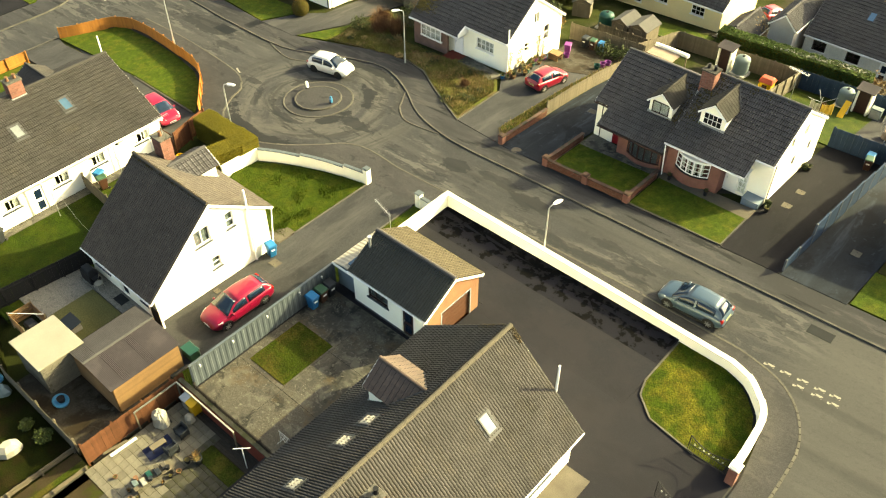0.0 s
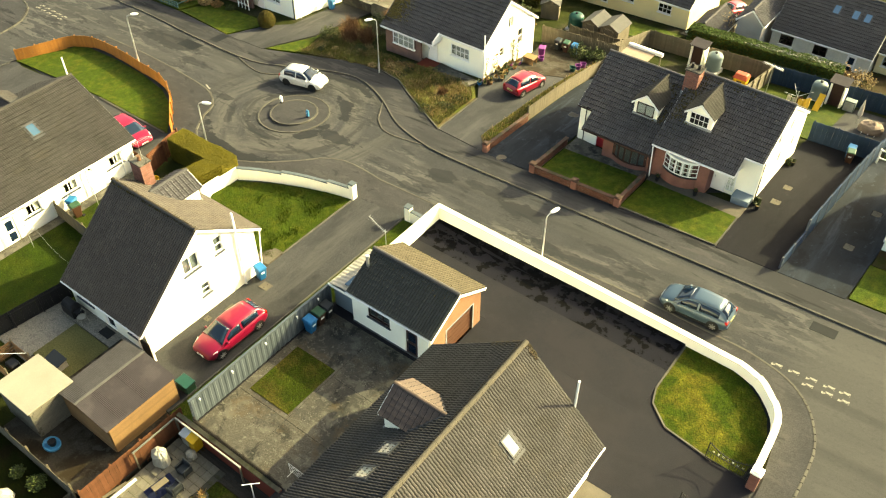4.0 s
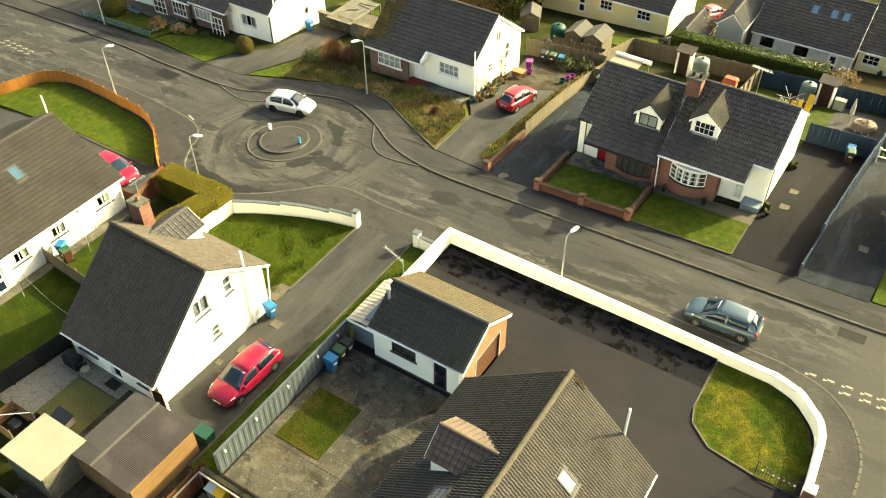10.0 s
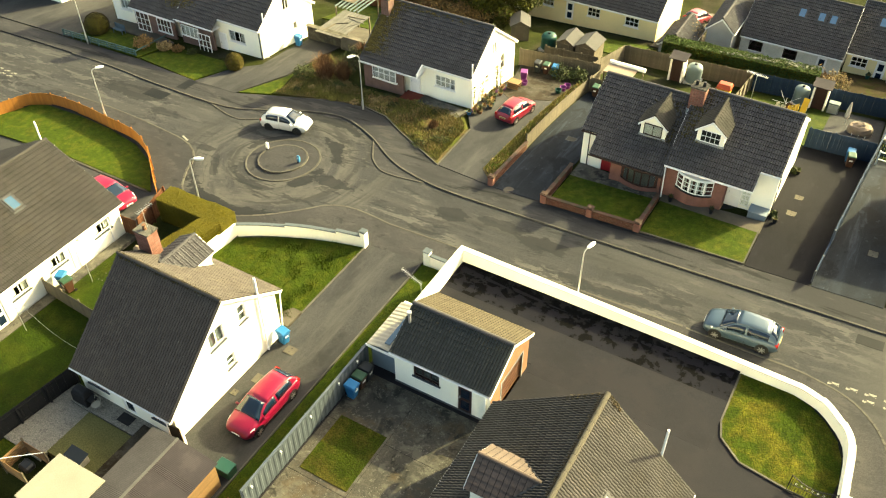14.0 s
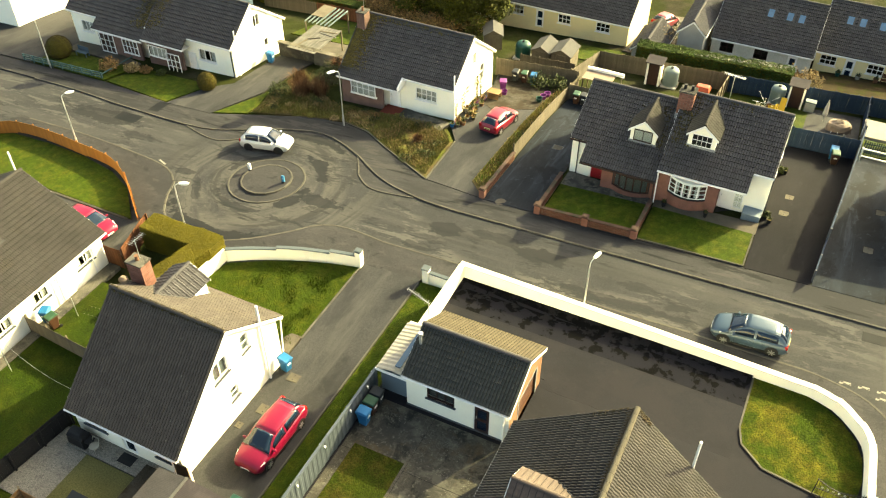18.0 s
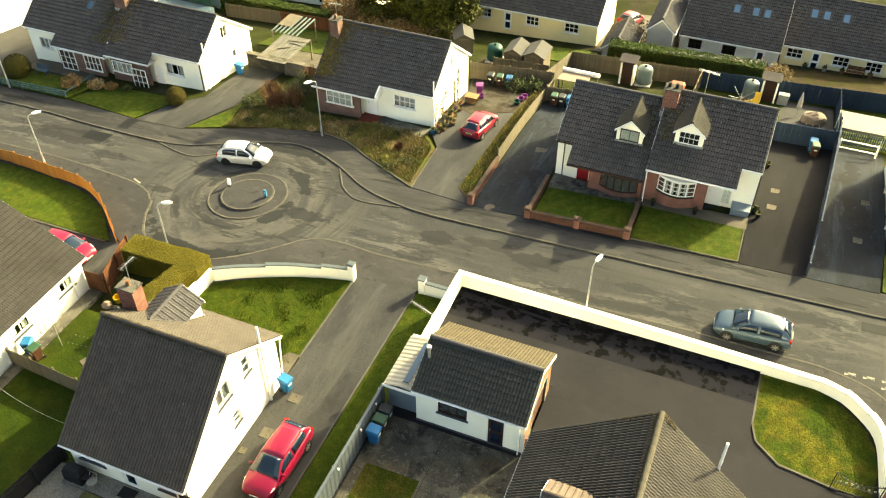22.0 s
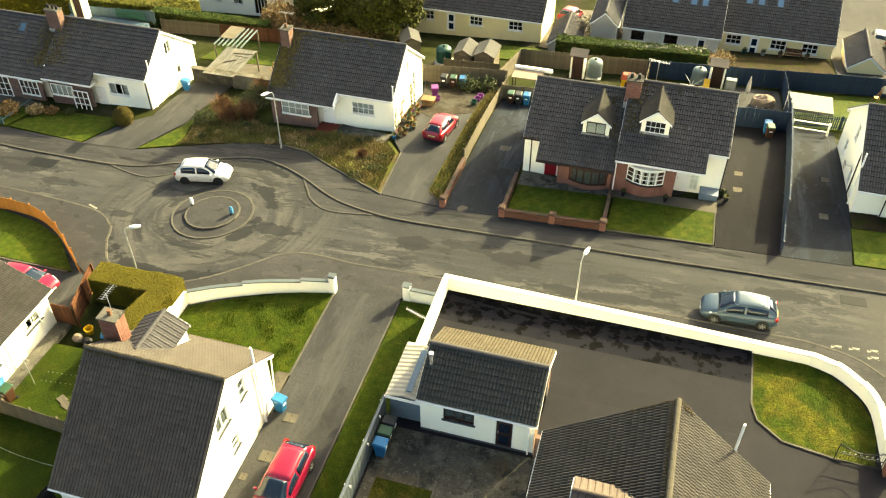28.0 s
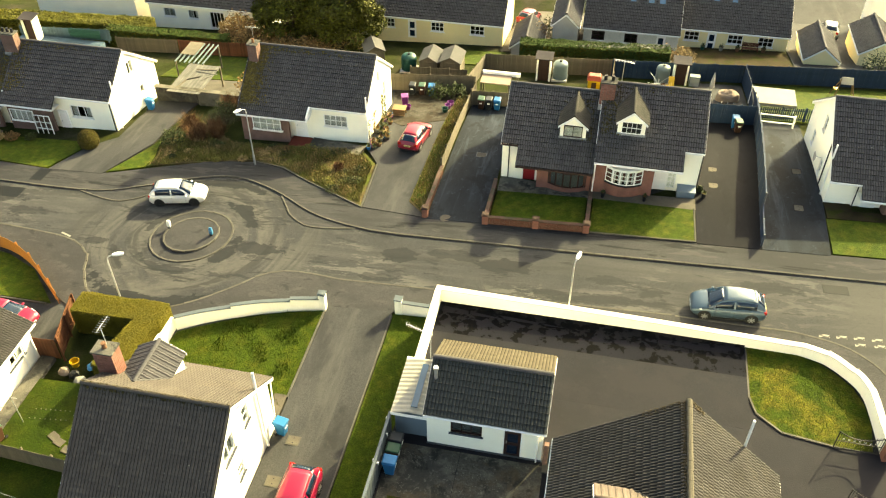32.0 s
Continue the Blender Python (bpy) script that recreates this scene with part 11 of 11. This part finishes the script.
for i, (y, zt, w) in enumerate(((18.9, 1.0, 0.35), (20.3, 0.6, 0.45), (22.9, 0.8, 0.3), (23.6, 0.3, 0.4))):
    cr = random.Random(700 + i)
    cl = thing("climber", (0, 0, 0), "straggling climbing plant on the white gable wall", "climbing plant", "wall climbers")
    z0 = terr(-9.3, y)
    mb = MB()
    for k in range(5):
        mb.cyl((-9.42, y, z0), (-9.5, y + cr.uniform(-w, w), z0 + cr.uniform(0.5, 1.0) * (zt - z0)), 0.018, 5, 0.008)
    part("stem", mb, "bark", cl)["kind"] = "stuff"
    pts = [(-9.5 + cr.uniform(0, 0.14), y + cr.gauss(0, w * 0.5) * (0.4 + q), z0 + (zt - z0) * q) for q in [cr.random() ** 0.8 for k in range(260)]]
    part("leaves", leaf_cloud(pts, 0.05, 710 + i), ("ivy", "bramble", "weed", "ivy")[i], cl)["kind"] = "stuff"
VERGE = [(-4.3, 11.2), (-3.1, 9.8), (-3.1, 29.6), (-4.2, 29.4)]
sheet("verge", VERGE, 0.2, "grass_dry", "rough grass bank along the driveway fence", "verge")
solid("weeds", blades(scatter(VERGE, 3500, lambda x, y: terr(x, y) + 0.15, 24), 0.2, 24, 0.7, 0.025), "weed", "weeds and grass along the driveway fence", "weeds", kind="stuff")
solid("weeds", blades(scatter(VERGE, 2500, lambda x, y: terr(x, y) + 0.15, 25), 0.3, 25, 0.7, 0.02), "straw", "dry stems along the driveway fence", "weeds", kind="stuff")
topiary(-31.45, 14.8, 0.82, 1.55, "round clipped olive-green conifer by the driveway", "moss_y", 41)
topiary(-48.4, 14.4, 1.2, 2.0, "round brown-green clipped bush at the lawn corner", "moss", 43)
shrub(-41.9, 14.0, 0.9, 1.2, "bushy brown-green shrub in the front garden", "bramble", 700, 0.09, seed=42)
for i, (x, y, rr, h, m) in enumerate(((-38.5, 14.9, 0.6, 0.7, "bramble"), (-37.0, 15.2, 0.5, 0.5, "leaf_dk"), (-39.8, 14.6, 0.7, 0.8, "straw"), (15.5, 15.3, 0.26, 0.5, "ivy"), (15.5, 21.6, 0.28, 0.6, "ivy"), (13.3, 41.8, 1.6, 1.9, "bramble"), (15.3, 42.6, 1.3, 1.7, "straw"), (0.6, 46.0, 1.5, 2.6, "straw"), (2.2, 48.5, 1.2, 2.8, "ivy"), (33.0, 42.5, 1.8, 2.2, "ivy"), (-17.5, 40.5, 1.6, 2.6, "straw"), (-19.5, 37.5, 1.6, 2.2, "bramble"), (-15.5, 33.5, 1.3, 1.8, "leaf_dk"), (-13.5, 31.0, 1.3, 1.7, "bramble"), (-6.0, 28.6, 1.0, 1.3, "leaf_dk"), (-4.4, 28.9, 0.9, 1.2, "leaf_dk"), (-20.0, 30.0, 1.6, 2.2, "bramble"), (-22.5, 27.0, 1.5, 2.2, "bramble"), (-12.5, -26.8, 0.8, 0.8, "leaf_dk"), (-4.6, -27.0, 0.5, 0.6, "leaf_dk"), (-6.0, -27.2, 0.4, 0.5, "ivy"))):
    shrub(x, y, rr, h, {"bramble": "brown twiggy shrub", "leaf_dk": "dark green leafy shrub", "straw": "pale bare twiggy shrub", "ivy": "yellow-green evergreen shrub"}[m] + " in a garden corner", m, 650, 0.1 if rr > 0.6 else 0.06, seed=400 + i)


def conifer(x, y, h, r0, n, label, seed):
    """A bushy spreading conifer: many overlapping leaf clumps hung on limbs over a lumpy dome."""
    z = terr(x, y)
    t = thing("tree", (0, 0, 0), label, "tree", "conifers")
    rr = random.Random(seed)
    part("trunk", MB().cyl((x, y, z - 0.3), (x + 0.1, y, z + h * 0.5), 0.28, 10, 0.16).cyl((x + 0.1, y, z + h * 0.5), (x, y + 0.1, z + h * 0.9), 0.16, 8, 0.03), "bark", t)
    pts = []
    limbs = MB()
    for i in range(n):
        a, e = rr.uniform(0, 6.283), math.asin(rr.uniform(-0.35, 1.0))
        q = rr.uniform(0.62, 1.0) * (1 + 0.22 * noise.noise((x + 2 * math.cos(a), y + 2 * math.sin(a), e * 2.0)))
        c = Vector((x + r0 * q * math.cos(a) * math.cos(e), y + r0 * q * math.sin(a) * math.cos(e), z + h * (0.42 + 0.52 * q * math.sin(e))))
        limbs.cyl((x + 0.05, y, max(z + 0.5, c.z - 0.35 * r0)), c, 0.05, 5, 0.012)
        cr_ = rr.uniform(0.45, 0.95)
        for k in range(190):
            b, f = rr.uniform(0, 6.283), math.asin(rr.uniform(-0.7, 1))
            s = cr_ * rr.uniform(0.6, 1.08)
            pts.append((c.x + s * math.cos(b) * math.cos(f), c.y + s * math.sin(b) * math.cos(f), c.z + s * 0.75 * math.sin(f)))
    part("limb", limbs, "bark", t)
    cr = part("crown", leaf_cloud(pts, 0.15, seed), "conifer", t)
    cr["kind"] = "stuff"


conifer(-18.6, 41.5, 8.6, 4.2, 190, "large spreading golden-green conifer behind the houses", 51)
conifer(-23.8, 42.5, 8.8, 4.4, 190, "large dark conifer beside the bungalow", 52)
for i, (x, y, rr, h, m) in enumerate(((-27.5, 39.5, 2.0, 3.2, "bramble"), (-29.5, 41.0, 2.2, 3.4, "bramble"), (-24.5, 38.0, 2.0, 2.6, "bramble"), (-21.0, 37.6, 1.8, 2.4, "bramble"), (-31.0, 43.0, 2.0, 2.6, "straw"))):
    shrub(x, y, rr, h, "tall brown winter thicket below the conifers", m, 1500, 0.12, seed=500 + i)
IVY = [(h2.x0 + rs.uniform(-0.1, 2.4) * rs.random() ** 1.3, rs.uniform(h2.yf - 0.6, h2.yr)) for i in range(2600)]
solid("moss", leaf_cloud([(x, y, h2.zat(y) + 0.05 + rs.uniform(0, 0.04)) for x, y in IVY], 0.05, 61, 1.5), "moss", "dark moss on the edge of the roof", "moss", kind="stuff")
MS = [(rs.uniform(7.6, 9.4) - 0.0, rs.uniform(13.9, 17.8)) for i in range(900)]
solid("moss", leaf_cloud([(x, y, (sa.zat(y) if x < 8.03 else sb.zat(y)) + 0.05) for x, y in MS if rs.random() < 0.75], 0.045, 62, 1.5), "moss", "dark moss streaks below the chimney", "moss", kind="stuff")
RG = [(13.1 + rs.gauss(0, 0.1), -10.8 - 13.0 * rs.random()) for i in range(700)]
solid("lichen", leaf_cloud([(x, y, 8.55 - 0.8 * abs(x - 13.1) + 0.13) for x, y in RG], 0.03, 63, 1.5), "ridge_grey", "grey lichen crust along the ridge", "lichen", kind="stuff")

LC = [(rs.uniform(0.0, 7.2), rs.uniform(-20.0, -10.6)) for i in range(4200)]
LC = [(x, y, YARD + 0.014) for x, y in LC if noise.noise((x * 0.55, y * 0.55, 3.0)) + 0.5 * noise.noise((x * 2.1, y * 2.1, 7.0)) > 0.22 and not (0.3 < x < 3.2 and -17.0 < y < -13.4)]
solid("lichen", leaf_cloud(LC, 0.022, 71, 6.0), "lichen", "pale lichen speckling the old concrete", "lichen", kind="stuff")
TU = [(x, y, z) for x, y, z in scatter([(-15.1, -3.9), (-12.6, -2.6), (-8.9, -1.25), (-6.95, -0.85), (-6.95, -8.4), (-13.8, -8.4), (-15.4, -6.0)], 16000, lambda x, y: terr(x, y) + 0.11, 72) if noise.noise((x * 0.8, y * 0.8, 1.0)) > rs.uniform(0.05, 0.7) and x > -12.5]
solid("grass", blades(TU, 0.18, 73, 0.7, 0.02), "blades", "coarse dark tufts in the rough lawn", "grass", kind="stuff")
RH = [(rs.uniform(hh.x0 - 0.1, hh.x1 + 0.1), hh.yr + rs.gauss(0, 0.14)) for i in range(1800)]
solid("moss", leaf_cloud([(x, y, hh.zat(y) + 0.16 - 0.5 * abs(y - hh.yr) + 0.03 * rs.random()) for x, y in RH], 0.035, 64, 1.5), "moss", "brown moss along the ridge of the gable house", "moss", kind="stuff")
GR = [(rs.uniform(hg.x0, hg.x1), hg.yr + rs.gauss(0, 0.3) - 0.15) for i in range(260)]
solid("moss", leaf_cloud([(x, y, hg.zat(y) + 0.07) for x, y in GR], 0.035, 65, 1.5), "moss", "small moss tufts under the garage ridge", "moss", kind="stuff")
MJ = [(-39.3 + rs.gauss(-0.5, 0.3), rs.uniform(16.6, 19.4)) for i in range(900)]
solid("moss", leaf_cloud([(x - 0.6, y + 1.0, h4.zat(y) - 0.86) for x, y in MJ if x < -39.3], 0.06, 66, 1.5), "moss", "moss growing where the two roofs meet", "moss", kind="stuff")
